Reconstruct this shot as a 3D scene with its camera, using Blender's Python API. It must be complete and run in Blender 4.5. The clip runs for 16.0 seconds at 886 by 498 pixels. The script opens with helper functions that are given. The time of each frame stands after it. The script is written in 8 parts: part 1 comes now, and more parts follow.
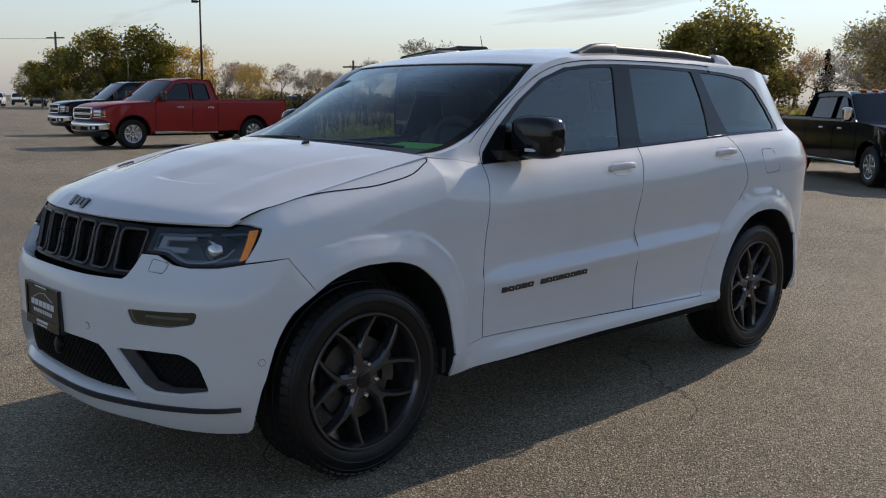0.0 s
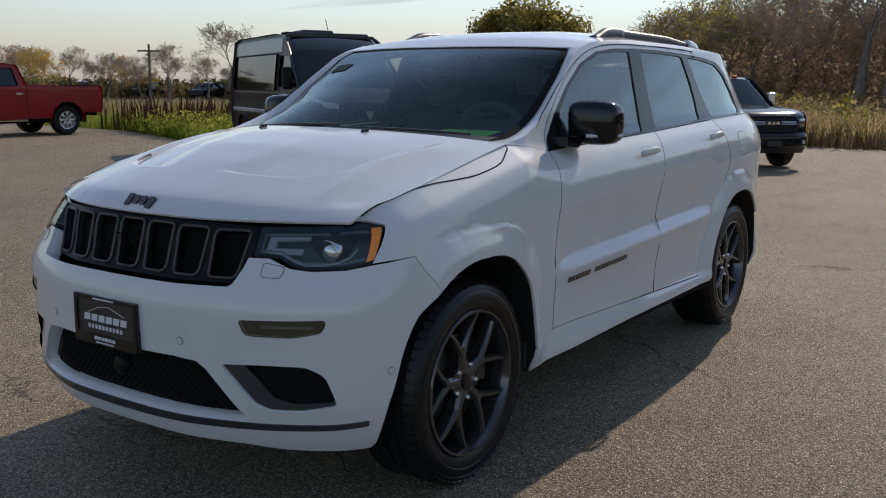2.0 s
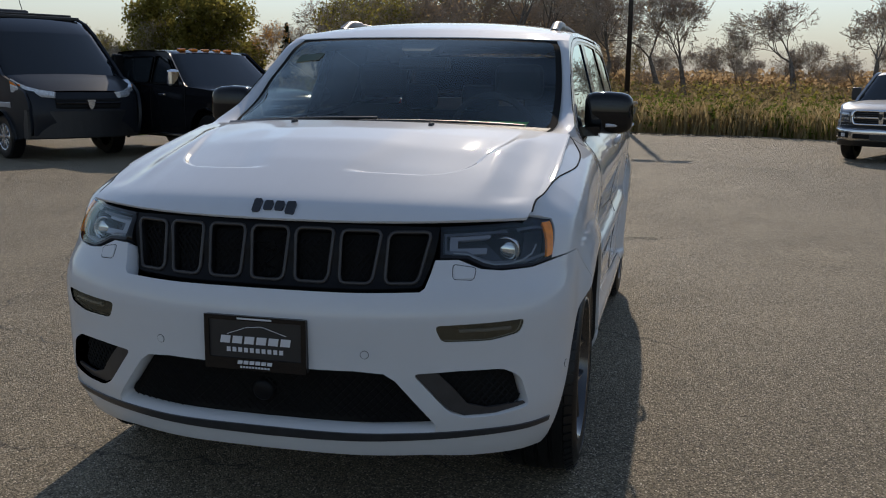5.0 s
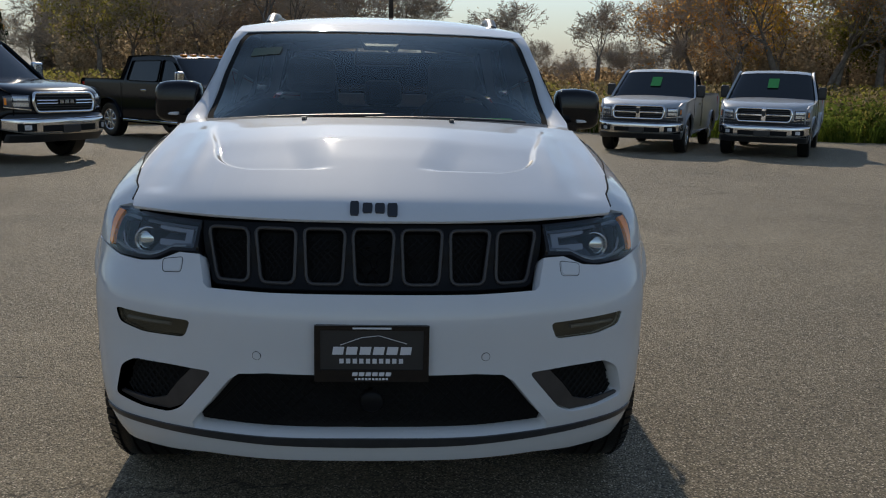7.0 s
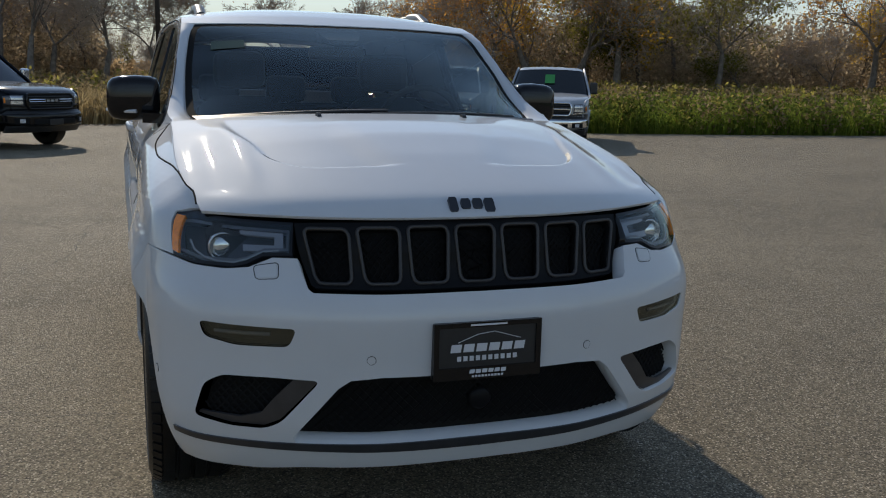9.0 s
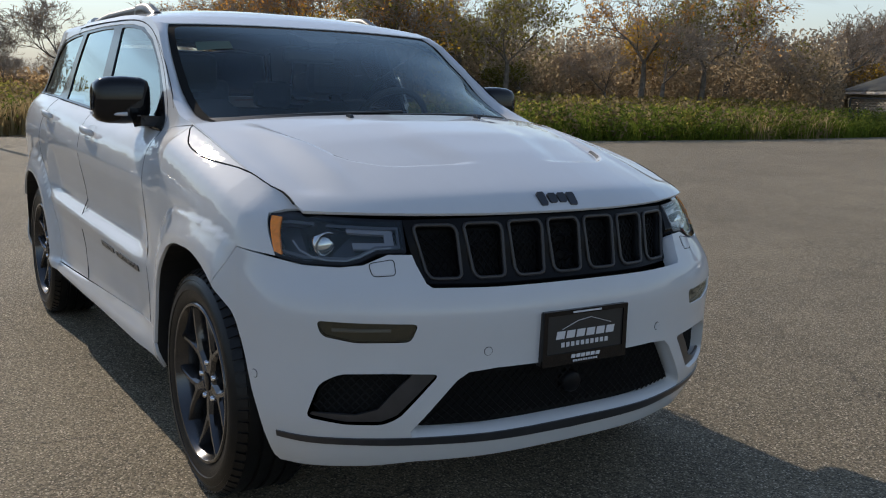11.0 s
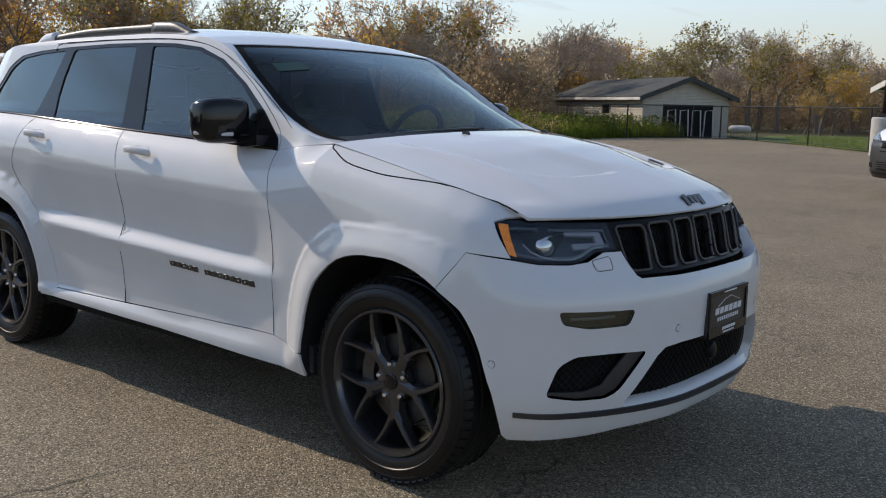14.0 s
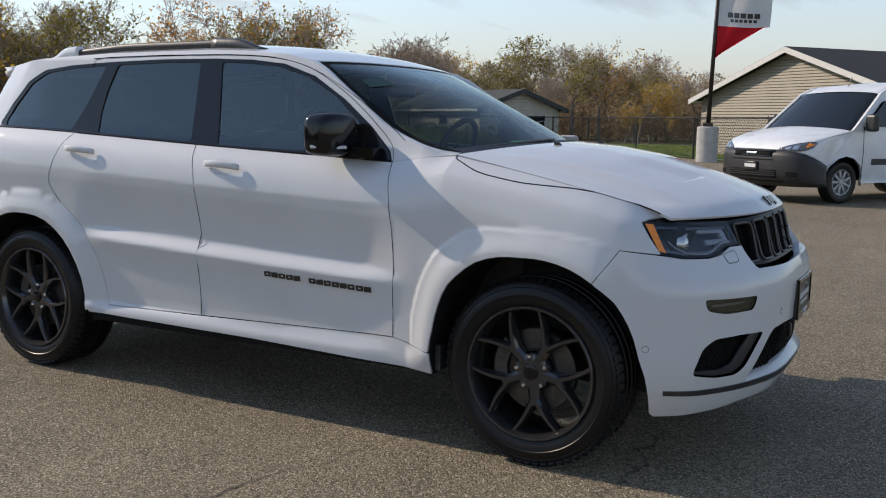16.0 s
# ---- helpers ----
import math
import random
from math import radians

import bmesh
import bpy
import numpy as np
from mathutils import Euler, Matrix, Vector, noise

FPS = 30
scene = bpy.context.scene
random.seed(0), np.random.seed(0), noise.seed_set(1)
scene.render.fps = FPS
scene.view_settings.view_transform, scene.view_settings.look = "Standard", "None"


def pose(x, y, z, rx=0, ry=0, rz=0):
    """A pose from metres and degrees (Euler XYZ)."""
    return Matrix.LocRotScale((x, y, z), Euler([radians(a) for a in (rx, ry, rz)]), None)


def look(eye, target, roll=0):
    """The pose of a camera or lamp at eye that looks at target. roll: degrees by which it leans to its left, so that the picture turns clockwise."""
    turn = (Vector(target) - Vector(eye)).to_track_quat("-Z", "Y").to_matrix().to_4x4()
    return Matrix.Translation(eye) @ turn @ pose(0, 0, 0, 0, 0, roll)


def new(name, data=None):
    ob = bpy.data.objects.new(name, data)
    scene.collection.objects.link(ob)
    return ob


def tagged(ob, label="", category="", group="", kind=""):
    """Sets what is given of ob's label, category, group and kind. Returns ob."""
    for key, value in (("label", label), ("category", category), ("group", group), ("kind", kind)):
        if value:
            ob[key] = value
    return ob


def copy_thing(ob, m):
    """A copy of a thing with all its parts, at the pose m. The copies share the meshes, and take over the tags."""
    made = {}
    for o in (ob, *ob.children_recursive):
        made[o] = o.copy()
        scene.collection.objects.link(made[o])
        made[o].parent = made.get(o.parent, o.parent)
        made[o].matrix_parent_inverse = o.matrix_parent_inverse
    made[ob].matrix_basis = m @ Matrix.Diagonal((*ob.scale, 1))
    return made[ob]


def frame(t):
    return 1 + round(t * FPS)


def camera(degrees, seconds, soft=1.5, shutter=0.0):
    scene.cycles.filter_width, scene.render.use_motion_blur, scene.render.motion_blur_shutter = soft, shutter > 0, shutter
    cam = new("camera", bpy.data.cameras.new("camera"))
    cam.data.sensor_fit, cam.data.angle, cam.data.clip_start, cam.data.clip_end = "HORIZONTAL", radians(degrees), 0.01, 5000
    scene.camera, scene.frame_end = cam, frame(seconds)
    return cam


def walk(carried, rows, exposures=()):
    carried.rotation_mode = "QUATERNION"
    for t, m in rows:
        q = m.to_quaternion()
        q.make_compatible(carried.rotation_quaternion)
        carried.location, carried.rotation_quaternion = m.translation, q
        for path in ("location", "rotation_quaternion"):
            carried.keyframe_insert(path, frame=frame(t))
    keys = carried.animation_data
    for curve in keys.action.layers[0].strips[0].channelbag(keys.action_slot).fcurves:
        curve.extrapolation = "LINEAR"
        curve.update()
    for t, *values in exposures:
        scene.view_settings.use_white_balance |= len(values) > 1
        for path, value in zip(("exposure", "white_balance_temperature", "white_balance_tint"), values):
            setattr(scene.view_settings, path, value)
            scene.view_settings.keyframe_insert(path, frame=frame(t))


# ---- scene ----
cam = camera(50.5, 16.0, 1.1)
METRES, EYE, TILT, LEAN, TURN = 9.934, 1.5, 0.0, 0.0, 0.0
PATH = [
    (0, (2.131, 3.6, 1.435), (0.778, 2.161, 1.12), 0.7),
    (0.5, (2.34, 3.349, 1.441), (0.902, 1.995, 1.122), 0.6),
    (1, (2.455, 3.115, 1.419), (0.958, 1.829, 1.094), 0.6),
    (1.5, (2.564, 2.877, 1.416), (0.996, 1.681, 1.083), 0.7),
    (2, (2.716, 2.649, 1.42), (1.091, 1.534, 1.08), 0.6),
    (2.5, (2.882, 2.43, 1.432), (1.185, 1.432, 1.085), 0.6),
    (3, (2.968, 2.212, 1.421), (1.227, 1.291, 1.072), 0.6),
    (3.5, (3.035, 1.961, 1.418), (1.237, 1.157, 1.069), 0.7),
    (4, (3.142, 1.699, 1.415), (1.299, 1.007, 1.064), 0.6),
    (6.5, (3.502, 0.316, 1.449), (1.536, 0.291, 1.082), 1.3),
    (7, (3.426, 0.041, 1.42), (1.463, 0.159, 1.056), 1.3),
    (7.5, (3.376, -0.211, 1.422), (1.427, 0.051, 1.059), 1.4),
    (8, (3.372, -0.485, 1.421), (1.446, -0.088, 1.055), 1.4),
    (8.5, (3.322, -0.73, 1.409), (1.429, -0.198, 1.047), 1.5),
    (9, (3.23, -0.96, 1.392), (1.369, -0.322, 1.032), 1.3),
    (11.5, (2.852, -2.09, 1.34), (1.24, -0.951, 1.016), 1.5),
    (12, (2.778, -2.357, 1.351), (1.215, -1.151, 1.029), 1.4),
    (12.5, (2.69, -2.578, 1.354), (1.189, -1.296, 1.032), 1.3),
    (13, (2.536, -2.771, 1.344), (1.113, -1.403, 1.024), 1.3),
    (13.5, (2.377, -2.978, 1.351), (1.026, -1.537, 1.038), 1.3),
    (14, (2.207, -3.253, 1.358), (0.935, -1.74, 1.054), 1.1),
    (14.5, (2.036, -3.504, 1.361), (0.853, -1.919, 1.067), 1.0),
    (15, (1.822, -3.692, 1.345), (0.704, -2.059, 1.059), 1.0),
    (15.5, (1.617, -3.894, 1.347), (0.573, -2.211, 1.065), 0.9),
    (16, (1.406, -4.162, 1.348), (0.443, -2.431, 1.074), 0.8),
]
walk(cam, [(t, look(eye, target, roll)) for t, eye, target, roll in PATH],
     [(0, 0.32, 6950, 14), (2, 0.28, 7050, 15), (4, 0.15, 7050, 14), (6.5, 0.06, 6950, 10), (9, 0.12, 6900, 9), (11.5, 0.41, 6950, 12), (13, 0.51, 7000, 13), (14.5, 0.56, 7050, 14), (16, 0.54, 7050, 14)])

# ---- light ----
SUN_EL, SUN_AZ = radians(32.0), radians(186.0)      # where the sun stands: behind the car, a little to its right
sun_from = Vector((math.cos(SUN_EL) * math.cos(SUN_AZ), math.cos(SUN_EL) * math.sin(SUN_AZ), math.sin(SUN_EL)))
sun_data = bpy.data.lights.new("sun", "SUN")
sun_data.energy, sun_data.angle, sun_data.color = 2.65, radians(0.6), (1.0, 0.915, 0.79)
sun = new("sun", sun_data)
sun.matrix_world = look(sun_from * 50, (0, 0, 0))

world = bpy.data.worlds.new("sky")
scene.world = world
world.use_nodes = True
wt = world.node_tree
wt.nodes.clear()
w_out = wt.nodes.new("ShaderNodeOutputWorld")
w_bg = wt.nodes.new("ShaderNodeBackground")
w_sky = wt.nodes.new("ShaderNodeTexSky")
w_sky.sky_type, w_sky.sun_disc = "NISHITA", False
w_sky.sun_elevation, w_sky.sun_rotation = SUN_EL, radians(90) - SUN_AZ
w_sky.altitude, w_sky.air_density, w_sky.dust_density, w_sky.ozone_density = 200, 1.0, 0.06, 1.2
# thin streaks of high cloud
w_co = wt.nodes.new("ShaderNodeTexCoord")
w_sep = wt.nodes.new("ShaderNodeSeparateXYZ")
w_div = wt.nodes.new("ShaderNodeMath"); w_div.operation = "ADD"; w_div.inputs[1].default_value = 0.09
w_px = wt.nodes.new("ShaderNodeMath"); w_px.operation = "DIVIDE"
w_py = wt.nodes.new("ShaderNodeMath"); w_py.operation = "DIVIDE"
w_com = wt.nodes.new("ShaderNodeCombineXYZ")
w_map = wt.nodes.new("ShaderNodeMapping")
w_map.inputs["Rotation"].default_value = (0, 0, radians(25))
w_map.inputs["Scale"].default_value = (1.6, 0.33, 1.0)
w_noi = wt.nodes.new("ShaderNodeTexNoise")
w_noi.inputs["Scale"].default_value, w_noi.inputs["Detail"].default_value, w_noi.inputs["Roughness"].default_value = 0.9, 6.0, 0.54
w_ramp = wt.nodes.new("ShaderNodeValToRGB")
w_ramp.color_ramp.elements[0].position, w_ramp.color_ramp.elements[1].position = 0.36, 0.76
w_mul = wt.nodes.new("ShaderNodeMath"); w_mul.operation = "MULTIPLY"; w_mul.inputs[1].default_value = 0.75
w_mix = wt.nodes.new("ShaderNodeMixRGB")
w_mix.inputs["Color2"].default_value = (1.92, 2.02, 2.28, 1)
link = wt.links.new
link(w_co.outputs["Generated"], w_sep.inputs[0])
link(w_sep.outputs["Z"], w_div.inputs[0])
link(w_sep.outputs["X"], w_px.inputs[0]); link(w_div.outputs[0], w_px.inputs[1])
link(w_sep.outputs["Y"], w_py.inputs[0]); link(w_div.outputs[0], w_py.inputs[1])
link(w_px.outputs[0], w_com.inputs[0]); link(w_py.outputs[0], w_com.inputs[1])
link(w_com.outputs[0], w_map.inputs[0]); link(w_map.outputs[0], w_noi.inputs["Vector"])
w_fade = wt.nodes.new("ShaderNodeMapRange")          # the streaks thin out overhead
w_fade.inputs["From Min"].default_value, w_fade.inputs["From Max"].default_value = 0.10, 0.48
w_fade.inputs["To Min"].default_value, w_fade.inputs["To Max"].default_value = 0.95, 0.30
link(w_sep.outputs["Z"], w_fade.inputs["Value"])
link(w_fade.outputs[0], w_mul.inputs[1])
link(w_noi.outputs["Fac"], w_ramp.inputs[0]); link(w_ramp.outputs["Color"], w_mul.inputs[0])
w_haze = wt.nodes.new("ShaderNodeMapRange")          # a thin veil low over the horizon
w_haze.inputs["From Min"].default_value, w_haze.inputs["From Max"].default_value = 0.0, 0.20
w_haze.inputs["To Min"].default_value, w_haze.inputs["To Max"].default_value = 0.94, 0.0
link(w_sep.outputs["Z"], w_haze.inputs["Value"])
w_veil = wt.nodes.new("ShaderNodeMath"); w_veil.operation = "MAXIMUM"
link(w_mul.outputs[0], w_veil.inputs[0]); link(w_haze.outputs[0], w_veil.inputs[1])
link(w_veil.outputs[0], w_mix.inputs["Fac"]); link(w_sky.outputs[0], w_mix.inputs["Color1"])
link(w_mix.outputs[0], w_bg.inputs["Color"]); link(w_bg.outputs[0], w_out.inputs["Surface"])
w_bg.inputs["Strength"].default_value = 0.142


# ---- materials ----
def mat(name, color, rough=0.6, metal=0.0, coat=0.0, vary=0.0, scale=8.0, bump=0.0, bump_scale=60.0, second=None,
        fine=0.0, fine_scale=90.0, island=0.0, spec=0.5, coords="Object", trans=0.0, sub=0.0):
    m = bpy.data.materials.new(name)
    m.use_nodes = True
    nt = m.node_tree
    b = nt.nodes["Principled BSDF"]
    b.inputs["Roughness"].default_value, b.inputs["Metallic"].default_value = rough, metal
    b.inputs["Coat Weight"].default_value, b.inputs["Coat Roughness"].default_value = coat, 0.03
    b.inputs["Specular IOR Level"].default_value = spec
    b.inputs["Base Color"].default_value = (*color, 1)
    if trans:
        b.inputs["Transmission Weight"].default_value = trans
    co = nt.nodes.new("ShaderNodeTexCoord")
    last = None
    if vary or second:
        n = nt.nodes.new("ShaderNodeTexNoise")
        n.inputs["Scale"].default_value, n.inputs["Detail"].default_value, n.inputs["Roughness"].default_value = scale, 5.0, 0.6
        nt.links.new(co.outputs[coords], n.inputs["Vector"])
        r = nt.nodes.new("ShaderNodeValToRGB")
        r.color_ramp.elements[0].position, r.color_ramp.elements[1].position = 0.33, 0.67
        c2 = second or tuple(min(1, c * (1 + vary)) for c in color)
        r.color_ramp.elements[0].color = (*(c * (1 - vary) for c in color), 1)
        r.color_ramp.elements[1].color = (*c2, 1)
        nt.links.new(n.outputs["Fac"], r.inputs[0])
        last = r.outputs["Color"]
    if fine:
        n2 = nt.nodes.new("ShaderNodeTexNoise")
        n2.inputs["Scale"].default_value, n2.inputs["Detail"].default_value = fine_scale, 3.0
        nt.links.new(co.outputs[coords], n2.inputs["Vector"])
        r2 = nt.nodes.new("ShaderNodeMapRange")
        r2.inputs["From Min"].default_value, r2.inputs["From Max"].default_value = 0.3, 0.7
        r2.inputs["To Min"].default_value, r2.inputs["To Max"].default_value = 1 - fine, 1 + fine
        nt.links.new(n2.outputs["Fac"], r2.inputs["Value"])
        mx = nt.nodes.new("ShaderNodeMixRGB"); mx.blend_type = "MULTIPLY"; mx.inputs["Fac"].default_value = 1
        if last: nt.links.new(last, mx.inputs["Color1"])
        else: mx.inputs["Color1"].default_value = (*color, 1)
        nt.links.new(r2.outputs[0], mx.inputs["Color2"])
        last = mx.outputs[0]
    if island:
        g = nt.nodes.new("ShaderNodeNewGeometry")
        r3 = nt.nodes.new("ShaderNodeMapRange")
        r3.inputs["To Min"].default_value, r3.inputs["To Max"].default_value = 1 - island, 1 + island
        nt.links.new(g.outputs["Random Per Island"], r3.inputs["Value"])
        mx = nt.nodes.new("ShaderNodeMixRGB"); mx.blend_type = "MULTIPLY"; mx.inputs["Fac"].default_value = 1
        if last: nt.links.new(last, mx.inputs["Color1"])
        else: mx.inputs["Color1"].default_value = (*color, 1)
        nt.links.new(r3.outputs[0], mx.inputs["Color2"])
        last = mx.outputs[0]
    if last:
        nt.links.new(last, b.inputs["Base Color"])
    if bump:
        n3 = nt.nodes.new("ShaderNodeTexNoise")
        n3.inputs["Scale"].default_value, n3.inputs["Detail"].default_value = bump_scale, 4.0
        nt.links.new(co.outputs[coords], n3.inputs["Vector"])
        bp = nt.nodes.new("ShaderNodeBump")
        bp.inputs["Strength"].default_value, bp.inputs["Distance"].default_value = bump, 0.004
        nt.links.new(n3.outputs["Fac"], bp.inputs["Height"])
        nt.links.new(bp.outputs[0], b.inputs["Normal"])
    return m


def glass(name, tint, rough=0.0, base=0.045, gain=0.9):
    """A thin pane: part clear and tinted, with the gloss of its Fresnel reflection."""
    m = bpy.data.materials.new(name)
    m.use_nodes = True
    nt = m.node_tree
    nt.nodes.clear()
    out = nt.nodes.new("ShaderNodeOutputMaterial")
    tr = nt.nodes.new("ShaderNodeBsdfTransparent"); tr.inputs[0].default_value = (*tint, 1)
    gl = nt.nodes.new("ShaderNodeBsdfGlossy"); gl.inputs["Roughness"].default_value = rough; gl.inputs["Color"].default_value = (0.74, 0.84, 0.85, 1)
    lw = nt.nodes.new("ShaderNodeLayerWeight"); lw.inputs["Blend"].default_value = 0.5
    pw = nt.nodes.new("ShaderNodeMath"); pw.operation = "POWER"; pw.inputs[1].default_value = 5.0
    fr = nt.nodes.new("ShaderNodeMath"); fr.operation = "MULTIPLY_ADD"; fr.inputs[1].default_value, fr.inputs[2].default_value = gain, base; fr.use_clamp = True
    nt.links.new(lw.outputs["Facing"], pw.inputs[0]); nt.links.new(pw.outputs[0], fr.inputs[0])
    mx = nt.nodes.new("ShaderNodeMixShader")
    nt.links.new(fr.outputs[0], mx.inputs[0]); nt.links.new(tr.outputs[0], mx.inputs[1]); nt.links.new(gl.outputs[0], mx.inputs[2])
    nt.links.new(mx.outputs[0], out.inputs["Surface"])
    return m


M_WHITE = mat("white_paint", (0.592, 0.597, 0.606), 0.6, coat=1.0, spec=0.1, vary=0.02, scale=1.5, fine=0.02, fine_scale=4)
M_WHITE.node_tree.nodes["Principled BSDF"].inputs["Coat IOR"].default_value = 1.52
M_BLACKGLOSS = mat("gloss_black", (0.007, 0.007, 0.008), 0.07, spec=0.38)
M_SATIN = mat("satin_black", (0.009, 0.009, 0.010), 0.35, spec=0.10, vary=0.1, scale=20)
M_BLACKPL = mat("black_plastic", (0.018, 0.018, 0.019), 0.45, bump=0.15, bump_scale=400, vary=0.15, scale=30)
M_DARK = mat("dark_cavity", (0.018, 0.018, 0.018), 0.9, spec=0.05)
M_MESH = mat("grille_mesh_black", (0.006, 0.006, 0.0065), 0.5, spec=0.08)
M_GREYTRIM = mat("granite_trim", (0.075, 0.075, 0.08), 0.35, metal=0.6, vary=0.1, scale=20)
M_RUBBER = mat("tyre_rubber", (0.008, 0.008, 0.0085), 0.36, spec=0.28, vary=0.3, scale=12, bump=0.2, bump_scale=220)
M_RIM = mat("granite_crystal_rim", (0.076, 0.076, 0.079), 0.18, metal=0.75, vary=0.08, scale=9, coat=0.3)
M_CHROME = mat("chrome", (0.75, 0.75, 0.76), 0.12, metal=1.0)
M_STEEL = mat("brake_steel", (0.09, 0.088, 0.086), 0.4, metal=0.9, vary=0.2, scale=40)
M_GLASS = glass("tinted_windscreen", (0.60, 0.64, 0.62))
M_PRIV = glass("privacy_glass", (0.05, 0.055, 0.06), base=0.11, gain=1.7)
M_FGLASS = glass("side_glass", (0.50, 0.56, 0.55), base=0.12, gain=1.7)
M_LENS = glass("clear_lens", (0.86, 0.87, 0.88), base=0.07)
M_SMOKE = glass("smoked_lens", (0.60, 0.57, 0.50), base=0.10)
M_AMBER = mat("amber_reflector", (0.92, 0.24, 0.015), 0.2, coat=0.8, vary=0.2, scale=60)
M_REDLENS = mat("red_lamp", (0.45, 0.015, 0.012), 0.2, coat=0.8)
M_INTERIOR = mat("black_upholstery", (0.025, 0.024, 0.023), 0.7, vary=0.25, scale=14)
M_LIME = mat("lime_paper", (0.16, 0.72, 0.10), 0.7, vary=0.06, scale=10)
# lime paper again, the dimness behind a windscreen put into its colour
M_SHEET = mat("dimmed_lime_paper", (0.05, 0.30, 0.07), 0.7, vary=0.06, scale=10)
M_PAPER = mat("pale_sticker", (0.05, 0.09, 0.09), 0.9, spec=0.03, vary=0.05, scale=20)
M_BADGE = mat("black_badge", (0.014, 0.014, 0.016), 0.3, coat=0.4)
M_PLATE = mat("black_plate", (0.02, 0.02, 0.021), 0.4, vary=0.1, scale=20)
M_PRINT = mat("white_print", (0.62, 0.62, 0.64), 0.5)
M_BEZEL = mat("grey_lamp_bezel", (0.10, 0.105, 0.115), 0.3, metal=0.5)
M_GUIDE = mat("clear_light_guide", (0.24, 0.25, 0.28), 0.18, coat=1.0)
M_LAMPBOWL = mat("grey_lamp_bowl", (0.05, 0.053, 0.06), 0.2, metal=0.5)
M_BULB = mat("projector_glass", (0.85, 0.90, 0.88), 0.05, metal=0.8, coat=1.0)
M_PALE = mat("pale_digits", (0.80, 0.90, 0.88), 0.9, spec=0.03)

# ---- mesh tools ----
from mathutils.geometry import delaunay_2d_cdt


def mesh_ob(name, verts, faces, material, parent=None, normals=None, smooth=True, label=""):
    me = bpy.data.meshes.new(name)
    me.from_pydata([tuple(v) for v in verts], [], [tuple(f) for f in faces])
    if smooth:
        me.polygons.foreach_set("use_smooth", [True] * len(me.polygons))
    me.materials.append(material)
    me.update()
    if normals is not None:
        me.normals_split_custom_set_from_vertices([tuple(n) for n in normals])
    ob = new(name, me)
    if parent:
        ob.parent = parent
    if label:
        tagged(ob, label)
    return ob


def part(name, bm, material, parent, label="", smooth=False):
    me = bpy.data.meshes.new(name)
    bm.normal_update()
    bm.to_mesh(me)
    bm.free()
    if smooth:
        me.polygons.foreach_set("use_smooth", [True] * len(me.polygons))
    me.materials.append(material)
    ob = new(name, me)
    if parent:
        ob.parent = parent
    if label:
        tagged(ob, label)
    return ob


def empty(name, m, label, category, group=""):
    ob = new(name)
    ob.matrix_basis = m
    return tagged(ob, label, category, group)


def inside(poly, p):
    poly, p = np.asarray(poly, float), np.asarray(p, float)
    x, y = p[:, 0], p[:, 1]
    c = np.zeros(len(p), bool)
    for (x0, y0), (x1, y1) in zip(poly, np.roll(poly, -1, 0)):
        if y0 != y1:
            c ^= ((y0 > y) != (y1 > y)) & (x < (x1 - x0) * (y - y0) / (y1 - y0) + x0)
    return c


def dense(poly, h):
    out = []
    n = len(poly)
    for i in range(n):
        a, b = np.asarray(poly[i], float), np.asarray(poly[(i + 1) % n], float)
        k = max(1, int(np.ceil(np.linalg.norm(b - a) / h)))
        out += [a + (b - a) * j / k for j in range(k)]
    return np.array(out)


def area2(p):
    p = np.asarray(p)
    q = np.roll(p, -1, 0)
    return float((p[:, 0] * q[:, 1] - q[:, 0] * p[:, 1]).sum())


def inset(poly, d):
    """A closed outline moved inwards by d (outwards if negative)."""
    p = np.asarray(poly, float)
    if area2(p) < 0:
        p = p[::-1]
    a, b = p - np.roll(p, 1, 0), np.roll(p, -1, 0) - p
    na = np.stack([-a[:, 1], a[:, 0]], 1) / np.maximum(np.linalg.norm(a, axis=1), 1e-9)[:, None]
    nb = np.stack([-b[:, 1], b[:, 0]], 1) / np.maximum(np.linalg.norm(b, axis=1), 1e-9)[:, None]
    m = na + nb
    k = np.maximum((m * m).sum(1), 0.6)[:, None]
    return p + m / k * 2 * d


def rounded(poly, r, n=4):
    """Corners of a closed outline cut to arcs of about r."""
    p = np.asarray(poly, float)
    out = []
    for i in range(len(p)):
        a, b, c = p[i - 1], p[i], p[(i + 1) % len(p)]
        u, v = a - b, c - b
        lu, lv = np.linalg.norm(u), np.linalg.norm(v)
        k = min(r, lu * 0.45, lv * 0.45)
        s, e = b + u / lu * k, b + v / lv * k
        for j in range(n + 1):
            t = j / n
            out.append((1 - t) ** 2 * s + 2 * t * (1 - t) * b + t * t * e)
    return np.array(out)


def curve(points, n=8):
    """An open smooth curve through the points."""
    p = [np.asarray(q, float) for q in points]
    p = [2 * p[0] - p[1]] + p + [2 * p[-1] - p[-2]]
    out = []
    for i in range(1, len(p) - 2):
        for j in range(n):
            t = j / n
            out.append(0.5 * (2 * p[i] + (p[i + 1] - p[i - 1]) * t + (2 * p[i - 1] - 5 * p[i] + 4 * p[i + 1] - p[i + 2]) * t * t
                              + (3 * p[i] - p[i - 1] - 3 * p[i + 1] + p[i + 2]) * t ** 3))
    out.append(p[-2])
    return np.array(out)


